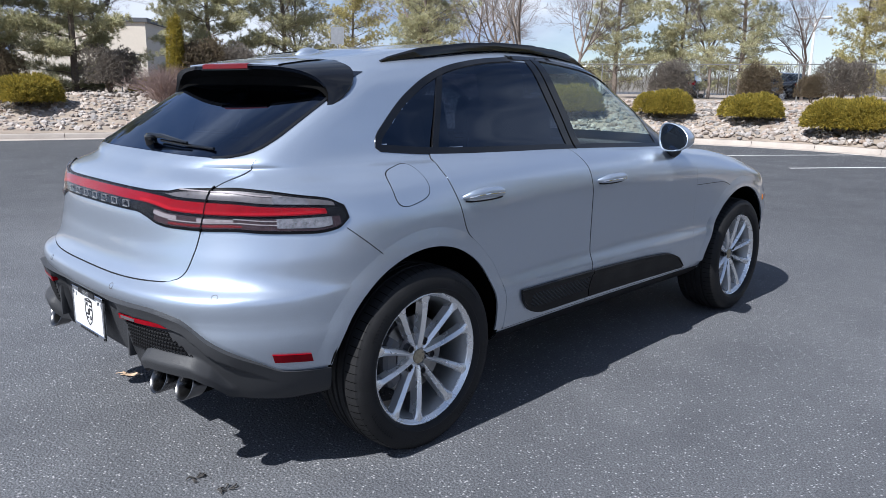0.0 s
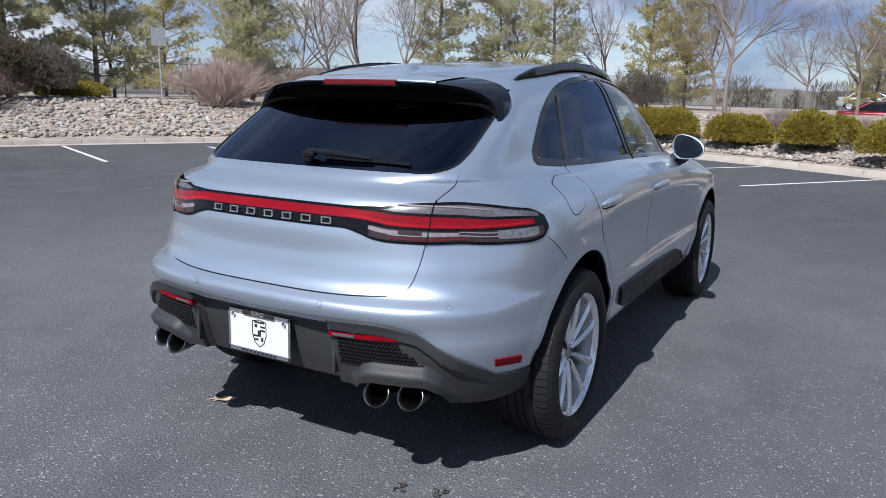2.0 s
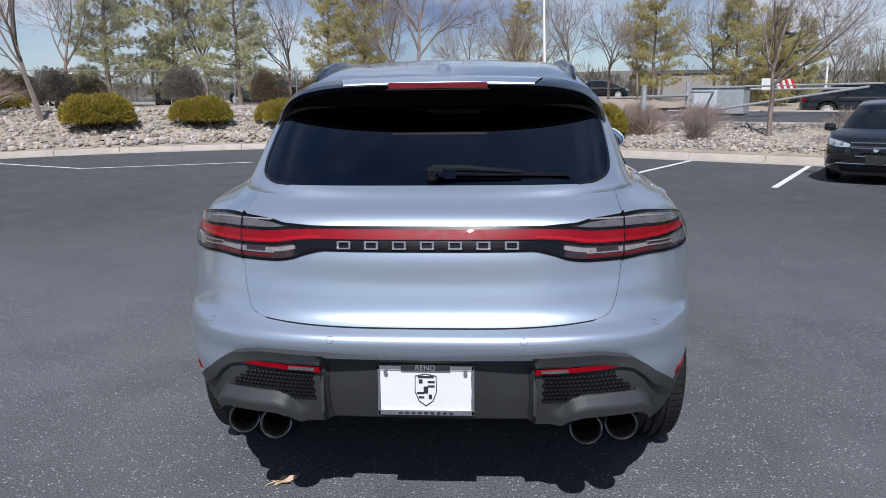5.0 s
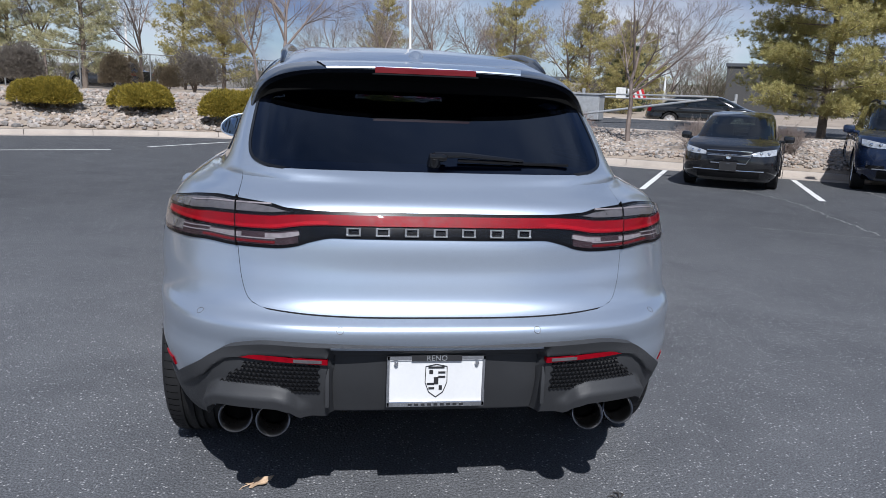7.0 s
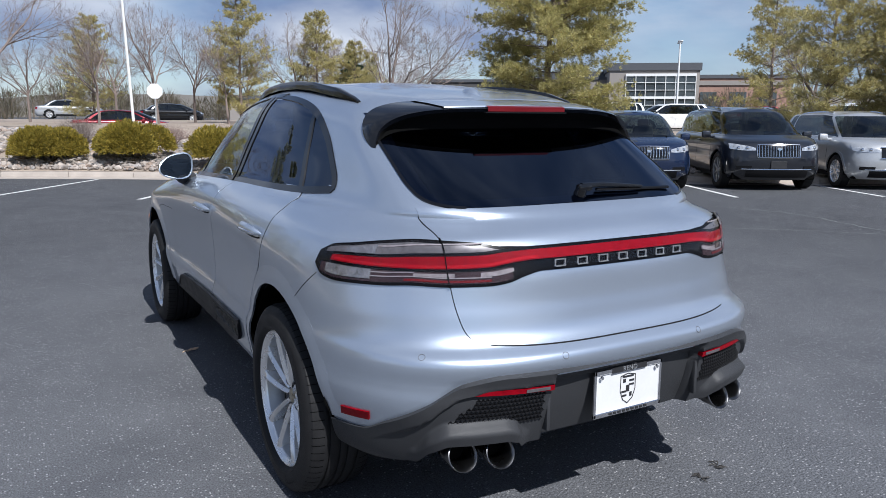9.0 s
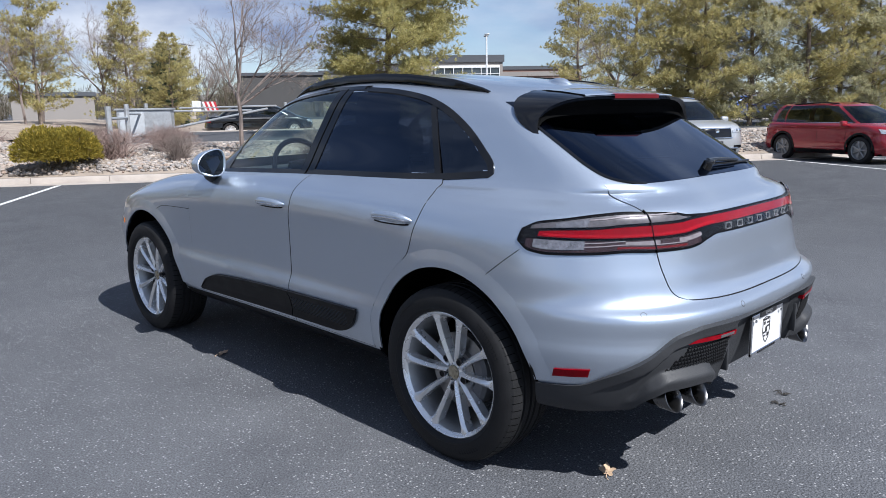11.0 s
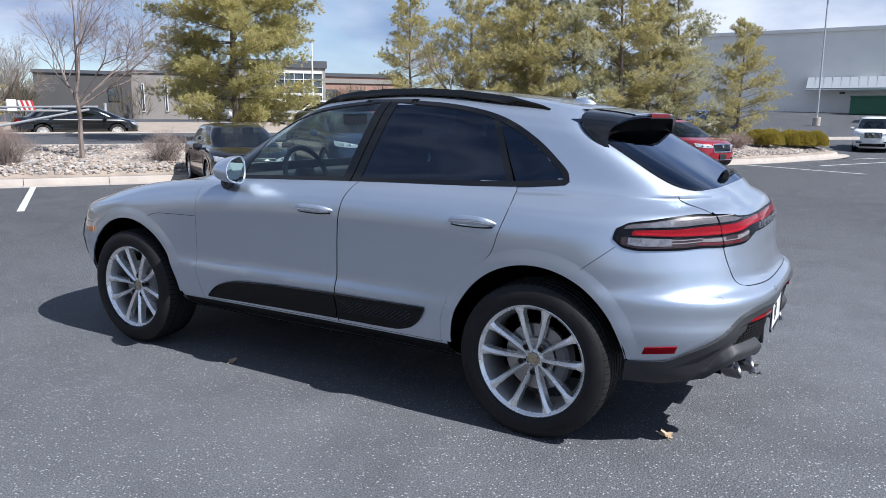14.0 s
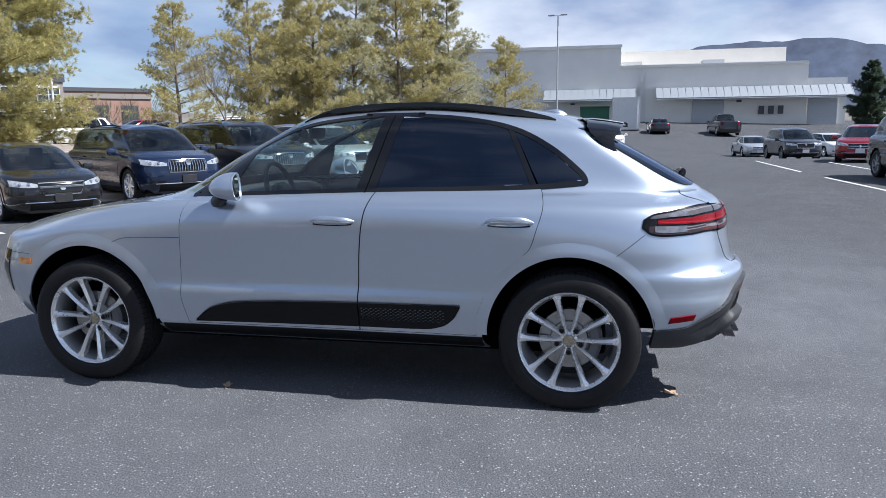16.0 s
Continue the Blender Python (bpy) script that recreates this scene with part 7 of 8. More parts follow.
        bm = bmesh.new()
        patch(bm, lambda u, v, off: front(sign * lerp(0.52 * w, 0.80 * w, u), lerp(0.26 * h, 0.30 * h, v), off)[0], 6, 2, 0.012, 0.02)
        part("fog_recess", bm, M["black_gloss"], ob)
        for wy in (0, wb):
            simple_wheel(ob, (sign * (w - 0.125), wy, R), sign, R, M["alloy"] if spec not in ("clad", "chrome") else M["alloy_dark"], 5 if kind == "saloon" else 7)
    # grille and bumper openings
    gz0, gz1, gw = (0.40 * h, 0.545 * h, 0.42 * w) if kind != "saloon" else (0.375 * h, 0.50 * h, 0.44 * w)
    bm = bmesh.new()
    patch(bm, lambda u, v, off: front(lerp(-gw, gw, u), lerp(gz0, gz1, v), off)[0], 14, 5, 0.008, 0.02)
    grille = part("grille", bm, M["black_gloss"], ob)
    if spec == "split":
        for k in range(7):
            for sg in (1, -1):
                bm = bmesh.new()
                x = sg * lerp(0.03, gw * 0.92, k / 6)
                tube(bm, [front(x, gz0 + 0.015, 0.012)[0], front(x, (gz0 + gz1) / 2, 0.03)[0], front(x, gz1 - 0.015, 0.012)[0]], 0.010, 6)
                part("grille_bar", bm, M["chrome"], grille)
    elif spec == "chrome":
        for k in range(15):
            bm = bmesh.new()
            x = lerp(-gw * 0.94, gw * 0.94, k / 14)
            tube(bm, [front(x, gz0 + 0.015, 0.012)[0], front(x, gz1 - 0.015, 0.014)[0]], 0.008, 6)
            part("grille_bar", bm, M["chrome"], grille)
    else:
        if kind == "saloon" and spec == "plain" and not far:
            zm = gz0 + 0.62 * (gz1 - gz0)
            for za, zb, wa, wb_ in ((zm + 0.012, gz1, 0.98, 1.02), (gz0 - 0.035, zm - 0.012, 0.80, 0.98)):
                bm = bmesh.new()
                lp = [(-gw * wa, za), (-gw * wb_, zb), (0, zb + 0.004), (gw * wb_, zb), (gw * wa, za), (0, za), (-gw * wa, za)]
                tube(bm, [front(x, z, 0.014)[0] for x, z in lp], 0.011, 6, cap=False)
                part("grille_frame", bm, M["chrome"], grille)
        for k in range(3 if kind == "saloon" and (far or spec != "plain") else 0 if kind == "saloon" else 2):
            bm = bmesh.new()
            z = lerp(gz0 + 0.012, gz1 - 0.012, k / (2 if kind == "saloon" else 1))
            tube(bm, [front(x, z, 0.014)[0] for x in np.linspace(-gw * 1.03, gw * 1.03, 13)], 0.014, 6)
            part("grille_bar", bm, M["chrome"], grille)
    if spec in ("split", "chrome", "clad"):
        loop = [(-gw, gz0), (-gw * 1.02, (gz0 + gz1) / 2), (-gw, gz1), (0, gz1 + 0.01), (gw, gz1), (gw * 1.02, (gz0 + gz1) / 2), (gw, gz0), (0, gz0 - 0.005), (-gw, gz0)]
        bm = bmesh.new()
        tube(bm, [front(x, z, 0.012)[0] for x, z in loop], 0.013, 6, cap=False)
        part("grille_frame", bm, M["chrome"], grille)
    bm = bmesh.new()
    lathe(bm, [(0, 0.0), (0.006, 0.05), (-0.01, 0.055)], 20, "Y")
    em = part("emblem", bm, M["chrome"], grille)
    em.location = front(0, gz1 - 0.06 if kind != "saloon" else (gz0 + gz1) / 2, 0.02)[0]
    bm = bmesh.new()
    patch(bm, lambda u, v, off: front(lerp(-0.62 * w, 0.62 * w, u), lerp(0.165 * h, 0.245 * h, v), off)[0], 14, 3, 0.010, 0.02)
    part("lower_intake", bm, M["black_satin"], ob)
    bm = bmesh.new()
    tube(bm, [front(x, 0.262 * h, 0.010)[0] for x in np.linspace(-0.7 * w, 0.7 * w, 13)], 0.010, 6)
    part("bumper_strip", bm, M["chrome"] if spec != "split" else M["alloy_dark"], ob)
    bm = bmesh.new()
    c = front(0, 0.315 * h, 0.02)[0]
    box(bm, c, (0.31, 0.012, 0.155), 0.004, 1)
    part("number_plate", bm, M["white_plate"] if far else M["ink"], ob, smooth=False)
    if kind == "pickup":
        bm = bmesh.new()
        box(bm, (0, -0.15, 0.86), (w * 1.92, 1.75, 0.62), 0.05)
        part("cargo_bed", bm, paint, ob)
    # wipers
    bm = bmesh.new()
    yb = wb + 0.05
    tube(bm, [(-0.5, yb + 0.12, 0.655 * h + 0.03), (0.05, yb - 0.06, 0.68 * h + 0.035)], 0.010, 5)
    part("wiper", bm, M["black_satin"], ob)
    ob.matrix_world = m
    return ob


def in_bay(a, n_front, wb, fo, turn=0.0, size=1.0):
    """The pose of a car in the bay row, nose towards the car park with its front at n_front."""
    yaw = math.degrees(math.atan2(-KN.x, KN.y)) + 180 + turn
    p = kp(a, n_front)
    d = Vector((KN.x, KN.y, 0)) * (wb + fo) * size
    q = p + d
    return pose(q.x, q.y, 0, 0, 0, yaw) @ Matrix.Scale(size, 4)


parked_car("saloon", "glossy black saloon with chrome-barred grille in a bay", M["black_paint"], in_bay(0.40, 10.55, 2.85, 0.95, 0, 0.89), 2.85, 0.95, 1.06, 0.89, 1.45, 0.335, "plain", "cars parked along the kerb")
parked_car("suv", "navy blue SUV with twin upright chrome grilles in a bay", M["navy"], in_bay(3.28, 11.85, 2.86, 0.84, 0, 1.0), 2.86, 0.84, 1.0, 0.945, 1.62, 0.365, "split", "cars parked along the kerb")
parked_car("suv", "dark grey large SUV with chrome slatted grille in a bay", M["dark_grey"], in_bay(5.90, 12.05, 2.98, 0.87), 2.98, 0.87, 1.10, 0.98, 1.70, 0.385, "chrome", "cars parked along the kerb")
parked_car("suv", "silver compact SUV with black grille in a bay", M["silver2"], in_bay(8.45, 12.35, 2.69, 0.90), 2.69, 0.90, 0.95, 0.92, 1.62, 0.35, "silver", "cars parked along the kerb")
parked_car("suv", "deep red SUV with black lower trim in a bay", M["red_paint"], in_bay(12.2, 11.0, 2.66, 0.92, 8, 0.88), 2.66, 0.92, 0.95, 0.925, 1.62, 0.36, "clad", "cars parked along the kerb")


def facing(x, y, yaw):
    return pose(x, y, rise(x, y), 0, 0, yaw)


parked_car("pickup", "white pickup truck facing across the car park", M["white_paint"], facing(46.5, -0.56, 91), 3.4, 0.95, 1.2, 0.98, 1.92, 0.40, "chrome", "", True)
parked_car("suv", "dark grey-green crossover in the far row", M["dark_grey"], facing(38.5, -9.79, 94), 2.67, 0.9, 0.95, 0.92, 1.65, 0.36, "clad", "cars in the far row", True)
parked_car("saloon", "silver sports saloon in the far row", M["silver2"], facing(46.7, -9.40, 92), 2.6, 0.95, 0.9, 0.88, 1.32, 0.33, "plain", "cars in the far row", True)
parked_car("saloon", "dark red saloon in the far row", M["red_paint"], facing(29.6, -11.0, 70), 2.8, 0.9, 1.05, 0.9, 1.45, 0.34, "plain", "cars in the far row", True)
parked_car("suv", "black SUV in the far row", M["black_paint"], facing(17.6, -8.4, 92), 2.8, 0.9, 1.0, 0.95, 1.72, 0.37, "chrome", "cars in the far row", True)
parked_car("saloon", "white saloon in the far row", M["white_paint"], facing(46.5, -13.6, 100), 2.7, 0.9, 1.0, 0.9, 1.45, 0.33, "plain", "cars in the far row", True)
parked_car("pickup", "black pickup truck seen from behind", M["black_paint"], facing(66.7, -11.29, -86), 3.5, 0.95, 1.2, 1.0, 1.92, 0.40, "plain", "", True)
far_grey = parked_car("saloon", "grey saloon crossing the far car park", M["dark_grey"], facing(67.3, -5.43, -88), 2.7, 0.9, 1.0, 0.9, 1.45, 0.33, "plain", "cars across the road", True)
far_white = parked_car("suv", "white SUV parked across the road", M["white_paint"], facing(32.2, 27.6, 60), 2.8, 0.9, 1.0, 0.95, 1.70, 0.37, "plain", "cars across the road", True)
far_dark = parked_car("saloon", "black saloon parked across the road", M["black_paint"], facing(14.0, 28.6, -115), 2.8, 0.95, 1.05, 0.93, 1.46, 0.35, "plain", "cars across the road", True)
far_tan = parked_car("saloon", "tan saloon parked beyond the fence", M["silver2"], facing(0.8, 62.0, -100), 2.7, 0.95, 1.05, 0.9, 1.45, 0.33, "plain", "cars across the road", True)
far_red = parked_car("saloon", "dark red saloon parked beyond the fence", M["red_paint"], facing(1.6, 37.5, -95), 2.7, 0.95, 1.05, 0.9, 1.45, 0.33, "plain", "cars across the road", True)
far_blue = parked_car("saloon", "blue saloon parked across the road", M["blue_paint"], facing(55.0, 10.2, 70), 2.7, 0.95, 1.05, 0.9, 1.45, 0.33, "plain", "cars across the road", True)
spots = [(far_dark, -14.5, 31.5, 20), (far_dark, 7.5, 58.0, -90), (far_white, 37.5, 38.0, 60), (far_dark, 40.5, 36.0, 62), (far_grey, 42.5, 34.0, 60), (far_red, 45.0, 31.5, 62),
         (far_white, 49.5, 27.5, 60), (far_dark, 52.0, 24.5, 60), (far_grey, 36.0, 24.0, 60), (far_white, 38.5, 21.5, 62), (far_dark, 41.0, 19.0, 60), (far_blue, 43.0, 16.5, 60), 
         (far_grey, -11.0, 37.0, 60), (far_white, -20.0, 32.0, 40), (far_dark, 46.0, 7.5, 70), (far_grey, 60.0, -24.5, 90), (far_white, 66.0, -23.0, 90), (far_white, 70.0, -27.5, 90)]
for src, x, y, yaw in spots:
    z = 1.0 if KA.x * x + KA.y * y < -9 else rise(x, y)
    copy_thing(src, pose(x, y, z, 0, 0, yaw))
far_tan.location.z = land(0.8, 62.0)

# ---- buildings, poles, fence, gate, hills ----
M["stucco"] = plain("white_painted_block", (0.82, 0.79, 0.735), 0.85, vary=0.05, scale=0.6, relief=0.3, fine=12)
M["stucco_grey"] = plain("warm_grey_block", (0.27, 0.245, 0.225), 0.85, vary=0.08, scale=0.5, relief=0.3, fine=12)
M["fascia"] = plain("dark_roof_fascia", (0.075, 0.08, 0.09), 0.6)
M["metal_roof"] = plain("pale_blue_metal_roof", (0.38, 0.405, 0.43), 0.45, 0.3)
M["steel"] = plain("galvanised_steel", (0.50, 0.51, 0.52), 0.45, 0.6, vary=0.2)
M["pole_white"] = plain("white_painted_pole", (0.74, 0.74, 0.73), 0.5)
M["window_dark"] = plain("dark_window_glass", (0.045, 0.055, 0.065), 0.06, vary=0.4, scale=0.8, coat=1.0)
M["dumpster"] = plain("green_dumpster_paint", (0.02, 0.10, 0.055), 0.5, vary=0.3)
M["sign_red"] = plain("red_reflective_stripe", (0.55, 0.03, 0.04), 0.45)
M["roll_door"] = plain("grey_roller_door", (0.46, 0.48, 0.50), 0.6)
M["hill"] = plain("sagebrush_hill", (0.16, 0.145, 0.125), 1.0, vary=0.35, scale=0.006, fine=0.05)
# blue of the distant air is put into the ridge's colour
M["mountain"] = plain("haze_blue_mountain", (0.075, 0.095, 0.145), 1.0, vary=0.5, scale=0.008, fine=0.03)
M["woods"] = foliage("far_bare_woods", [(0.20, 0.155, 0.12), (0.13, 0.11, 0.08), (0.17, 0.16, 0.085), (0.24, 0.185, 0.14), (0.10, 0.10, 0.06)])


def slab(name, parent, c, size, mat, label="", bevel=0.0):
    bm = bmesh.new()
    box(bm, c, size, bevel)
    return part(name, bm, mat, parent, label, smooth=False)


# big white store: its service side faces the car park
store = thing("store_building", "large white block store with metal awnings over its service doors", "building", None)
BX, BZ = 85.0, 1.35
slab("wall", store, (BX + 10, 7.8, BZ + 4.6), (20, 20.0, 9.2), M["stucco"])
slab("wall", store, (BX + 10.05, -12.25, BZ + 3.42), (20, 20.1, 6.84), M["stucco"])
slab("wall", store, (BX + 22.0, -12.0, BZ + 4.8), (20, 21.0, 9.6), M["stucco"])
slab("wall", store, (BX + 10.1, -24.3, BZ + 2.55), (20, 4.0, 5.1), M["stucco"])
slab("wall", store, (BX + 20, 24.0, BZ + 4.0), (30, 12.0, 8.0), M["stucco"])
slab("parapet", store, (BX - 0.06, 7.8, BZ + 9.15), (0.35, 20.2, 0.35), M["stucco"])
slab("parapet", store, (BX - 0.02, -12.2, BZ + 6.80), (0.35, 20.0, 0.30), M["stucco"])
for y0, y1 in ((-3.9, 6.5), (-26.4, -6.1)):
    bm = bmesh.new()
    tube(bm, [(BX - 2.2, y0, BZ + 2.98), (BX - 2.2, y1, BZ + 2.98)], 0.07, 8)
    aw = part("awning", bm, M["metal_roof"], store, "standing-seam blue-grey metal awning")
    n = int((y1 - y0) / 0.80)
    for i in range(n):
        bm = bmesh.new()
        ya, yb = y0 + (y1 - y0) * i / n, y0 + (y1 - y0) * (i + 1) / n
        rows = [[(BX - 2.2, y, BZ + 2.95), (BX - 2.25, y, BZ + 3.15), (BX - 0.9, y, BZ + 4.30), (BX, y, BZ + 4.35)] for y in (ya + 0.03, yb - 0.03)]
        grid_faces(bm, rows)
        grid_faces(bm, [[(BX - 2.3, y, BZ + 3.12), (BX - 0.9, y, BZ + 4.38)] for y in (ya - 0.03, ya + 0.03)])
        part("awning_panel", bm, M["metal_roof"], aw, smooth=False)
for y0, y1 in ((-13.6, -10.2), (-25.4, -22.4)):
    d = slab("roller_door", store, (BX - 0.05, (y0 + y1) / 2, BZ + 1.45), (0.2, y1 - y0, 2.9), M["roll_door"])
    for k in range(7):
        slab("door_slat", d, (BX - 0.17, (y0 + y1) / 2, BZ + 0.25 + 0.4 * k), (0.06, y1 - y0 - 0.1, 0.34), M["roll_door"])
for y in (-17.6, -18.6, -19.6):
    slab("wall_box", store, (BX - 0.2, y, BZ + 1.7), (0.4, 0.5, 0.9), M["fascia"])
for y, z in ((-1.9, 2.9), (-15.2, 2.7), (3.2, 2.7)):
    slab("wall_lamp", store, (BX - 0.15, y, BZ + z), (0.3, 0.5, 0.2), M["fascia"])
slab("downpipe", store, (BX - 0.1, -5.0, BZ + 3.4), (0.12, 0.12, 5.6), M["pole_white"])
bm = bmesh.new()
for dy in (-4.15, -4.55):
    tube(bm, [(BX - 0.15, dy, BZ + 1.6), (BX - 0.15, dy, BZ + 7.0)], 0.03, 5)
for k in range(16):
    tube(bm, [(BX - 0.15, -4.15, BZ + 1.8 + 0.33 * k), (BX - 0.15, -4.55, BZ + 1.8 + 0.33 * k)], 0.02, 4)
part("roof_ladder", bm, M["pole_white"], store)
for y in (-3.6, -13.0):
    slab("roof_unit", store, (BX + 6, y, BZ + 7.2), (2.2, 2.4, 1.1), M["roll_door"])
bin_ = thing("dumpster", "green steel dumpster by the store wall", "dumpster", None)
slab("bin", bin_, (81.5, 0.6, rise(81.5, 0.6) + 0.85), (2.0, 3.2, 1.7), M["dumpster"], "", 0.05)
slab("lid", bin_, (81.4, 0.6, rise(81.5, 0.6) + 1.75), (2.1, 3.3, 0.12), M["dumpster"])
shed = thing("storage_container", "white storage container in front of the store", "container", None)
slab("container_body", shed, (72.0, -2.5, rise(72, -2.5) + 1.5), (3.0, 2.6, 3.0), M["pole_white"])
for k in range(6):
    slab("rib", shed, (70.47, -3.5 + 0.40 * k, rise(72, -2.5) + 1.5), (0.08, 0.10, 2.7), M["pole_white"])
slab("container_roof", shed, (72.0, -2.5, rise(72, -2.5) + 3.05), (3.1, 2.7, 0.1), M["pole_white"])


def block(name, label, c, yaw, size, mat, fascia=0.0):
    """A building block with its roof edge; returns the thing."""
    ob = thing(name, label, "building", pose(*c, 0, 0, yaw))
    w, d, h = size
    slab("wall", ob, (0, 0, h / 2), (w, d, h), mat)
    slab("roof_edge", ob, (0, 0, h + 0.1), (w + 0.3, d + 0.3, max(0.25, fascia)), M["fascia"])
    return ob


yaw_b = math.degrees(math.atan2(-(0.74), 0.67))
# office with a glazed stair front, across the road
office = block("office_building", "warm grey block office with slit windows and a dark upper storey", (51.9, 64.0, 0.9), yaw_b + 8, (11.0, 12.0, 4.5), M["stucco_grey"], 0.12)
slab("upper_storey", office, (1.4, 1.2, 5.0), (8.2, 9.0, 0.95), M["fascia"])
for x in (-4.25, -2.1):
    slit = slab("window", office, (x, -6.03, 2.1), (0.28, 0.12, 2.8), M["pole_white"], "narrow upright window with pale frame")
    slab("pane", slit, (x, -6.10, 2.1), (0.15, 0.04, 2.6), M["window_dark"])
slab("loading_door", office, (0.9, -6.04, 0.95), (1.9, 0.14, 1.8), M["pole_white"])
slab("wall_lamp", office, (-1.0, -6.10, 3.0), (0.25, 0.2, 0.3), M["fascia"])
wing = block("office_wing", "charcoal low wing of the office", (42.4, 67.7, 0.9), yaw_b + 11.8, (8.4, 7.0, 4.3), plain("charcoal_panel", (0.075, 0.072, 0.07), 0.8, vary=0.15, scale=0.8), 0.3)
slab("window", wing, (2.6, -3.53, 2.3), (1.0, 0.12, 1.2), M["window_dark"])
glazed = block("glazed_hall", "glass-fronted hall with white steel grid and dark roof", (55.0, 54.0, 0.9), yaw_b + 10, (8.5, 8.0, 5.4), M["stucco_grey"], 0.7)
slab("curtain_glass", glazed, (0.6, -4.05, 2.5), (6.6, 0.1, 4.4), M["window_dark"])
for k in range(8):
    slab("mullion", glazed, (-2.7 + k * 0.94, -4.15, 2.5), (0.06, 0.14, 4.6), M["pole_white"])
for k in range(7):
    slab("transom", glazed, (0.6, -4.16, 0.4 + k * 0.72), (6.6, 0.14, 0.05 if k not in (3, 6) else 0.24), M["pole_white"])
row_b = block("brick_shop", "distant red brick and white shop", (70.0, 58.0, 1.0), yaw_b + 10, (14.0, 8.0, 5.0), plain("faded_brick", (0.33, 0.20, 0.155), 0.9, vary=0.2, scale=1.5), 0.4)
for k in range(4):
    slab("window", row_b, (-5 + 3.2 * k, -4.03, 2.4), (1.8, 0.12, 2.0), M["window_dark"])
slab("pale_band", row_b, (0, -4.05, 4.4), (14.0, 0.2, 0.5), M["stucco_grey"])
block("tan_building", "tan stucco building with hipped roof beyond the pines", (-50.5, 19.0, 1.0), -40, (9.0, 8.0, 4.2), plain("tan_stucco", (0.58, 0.52, 0.44), 0.9, vary=0.06), 0.25)
block("white_shed", "low white industrial shed in the distance", (18.5, 66.0, 0.9), -15, (6.0, 6.0, 2.2), M["stucco_grey"], 0.3)


def lamp_post(x, y, h, heads=2, yaw=0.0, mat="pole_white"):
    ob = thing("car_park_lamp", "tall pale car park lamp post with flat twin heads", "lamp post", pose(x, y, rise(x, y), 0, 0, yaw), "car park lamps")
    bm = bmesh.new()
    lathe(bm, [(0, 0.30), (0.7, 0.30), (0.72, 0.26), (0.72, 0.0)], 20, "Z")
    part("footing", bm, M["concrete"], ob)
    bm = bmesh.new()
    tube(bm, [(0, 0, 0.7), (0, 0, h)], [0.085, 0.06], 10)
    part("pole", bm, M[mat], ob)
    for k in range(heads):
        s = 1 if k else -1
        bm = bmesh.new()
        tube(bm, [(0, 0, h - 0.05), (s * 0.30, 0, h)], 0.03, 6)
        box(bm, (s * 0.58, 0, h + 0.02), (0.60, 0.36, 0.10), 0.03)
        part("lamp_head", bm, M["steel"], ob)


lamp_post(42.2, 38.2, 6.2, 2, 45)
lamp_post(65.4, 3.9, 10.6, 2, 80, "steel")
lamp_post(-13.3, 45.0, 5.4, 2, 10)
lamp_post(23.8, 51.7, 5.6, 2, 40)

# flag pole and the back of an octagonal road sign
ob = thing("flag_pole", "tall white flag pole on a concrete base", "pole", pose(2.75, 32.0, 0.75))
bm = bmesh.new()
lathe(bm, [(0, 0.32), (0.5, 0.32), (0.52, 0.28), (0.52, 0)], 20, "Z")
part("footing", bm, M["concrete"], ob)
bm = bmesh.new()
tube(bm, [(0, 0, 0.4), (-0.1, 0, 4), (-0.22, 0, 9.5)], [0.062, 0.055, 0.042], 10)
part("pole", bm, M["pole_white"], ob)
ob = thing("road_sign", "grey-white back of an octagonal road sign on a post", "road sign", pose(3.2, 28.9, 0.45, 0, 0, -8))
bm = bmesh.new()
v = [bm.verts.new((0.31 * math.cos(radians(22.5 + 45 * k)), y, 2.0 + 0.31 * math.sin(radians(22.5 + 45 * k)))) for y in (0, 0.012) for k in range(8)]
bm.faces.new(v[:8])
bm.faces.new(v[8:][::-1])
for k in range(8):
    bm.faces.new((v[k], v[(k + 1) % 8], v[8 + (k + 1) % 8], v[8 + k]))
part("sign_plate", bm, M["pole_white"], ob, smooth=False)
bm = bmesh.new()
tube(bm, [(0, 0.03, 0), (0, 0.03, 2.3)], 0.03, 8)
part("post", bm, M["steel"], ob)
ob = thing("road_sign", "grey back of a rectangular sign on a leaning post", "road sign", pose(-20.6, 16.0, 0.95, 0, 0, 60))
bm = bmesh.new()
box(bm, (0, 0, 2.35), (0.5, 0.02, 0.62), 0.004, 1)
part("sign_plate", bm, M["steel"], ob, smooth=False)
bm = bmesh.new()
tube(bm, [(0.05, 0.03, 0), (0, 0.03, 2.65)], 0.03, 8)
part("post", bm, M["steel"], ob)

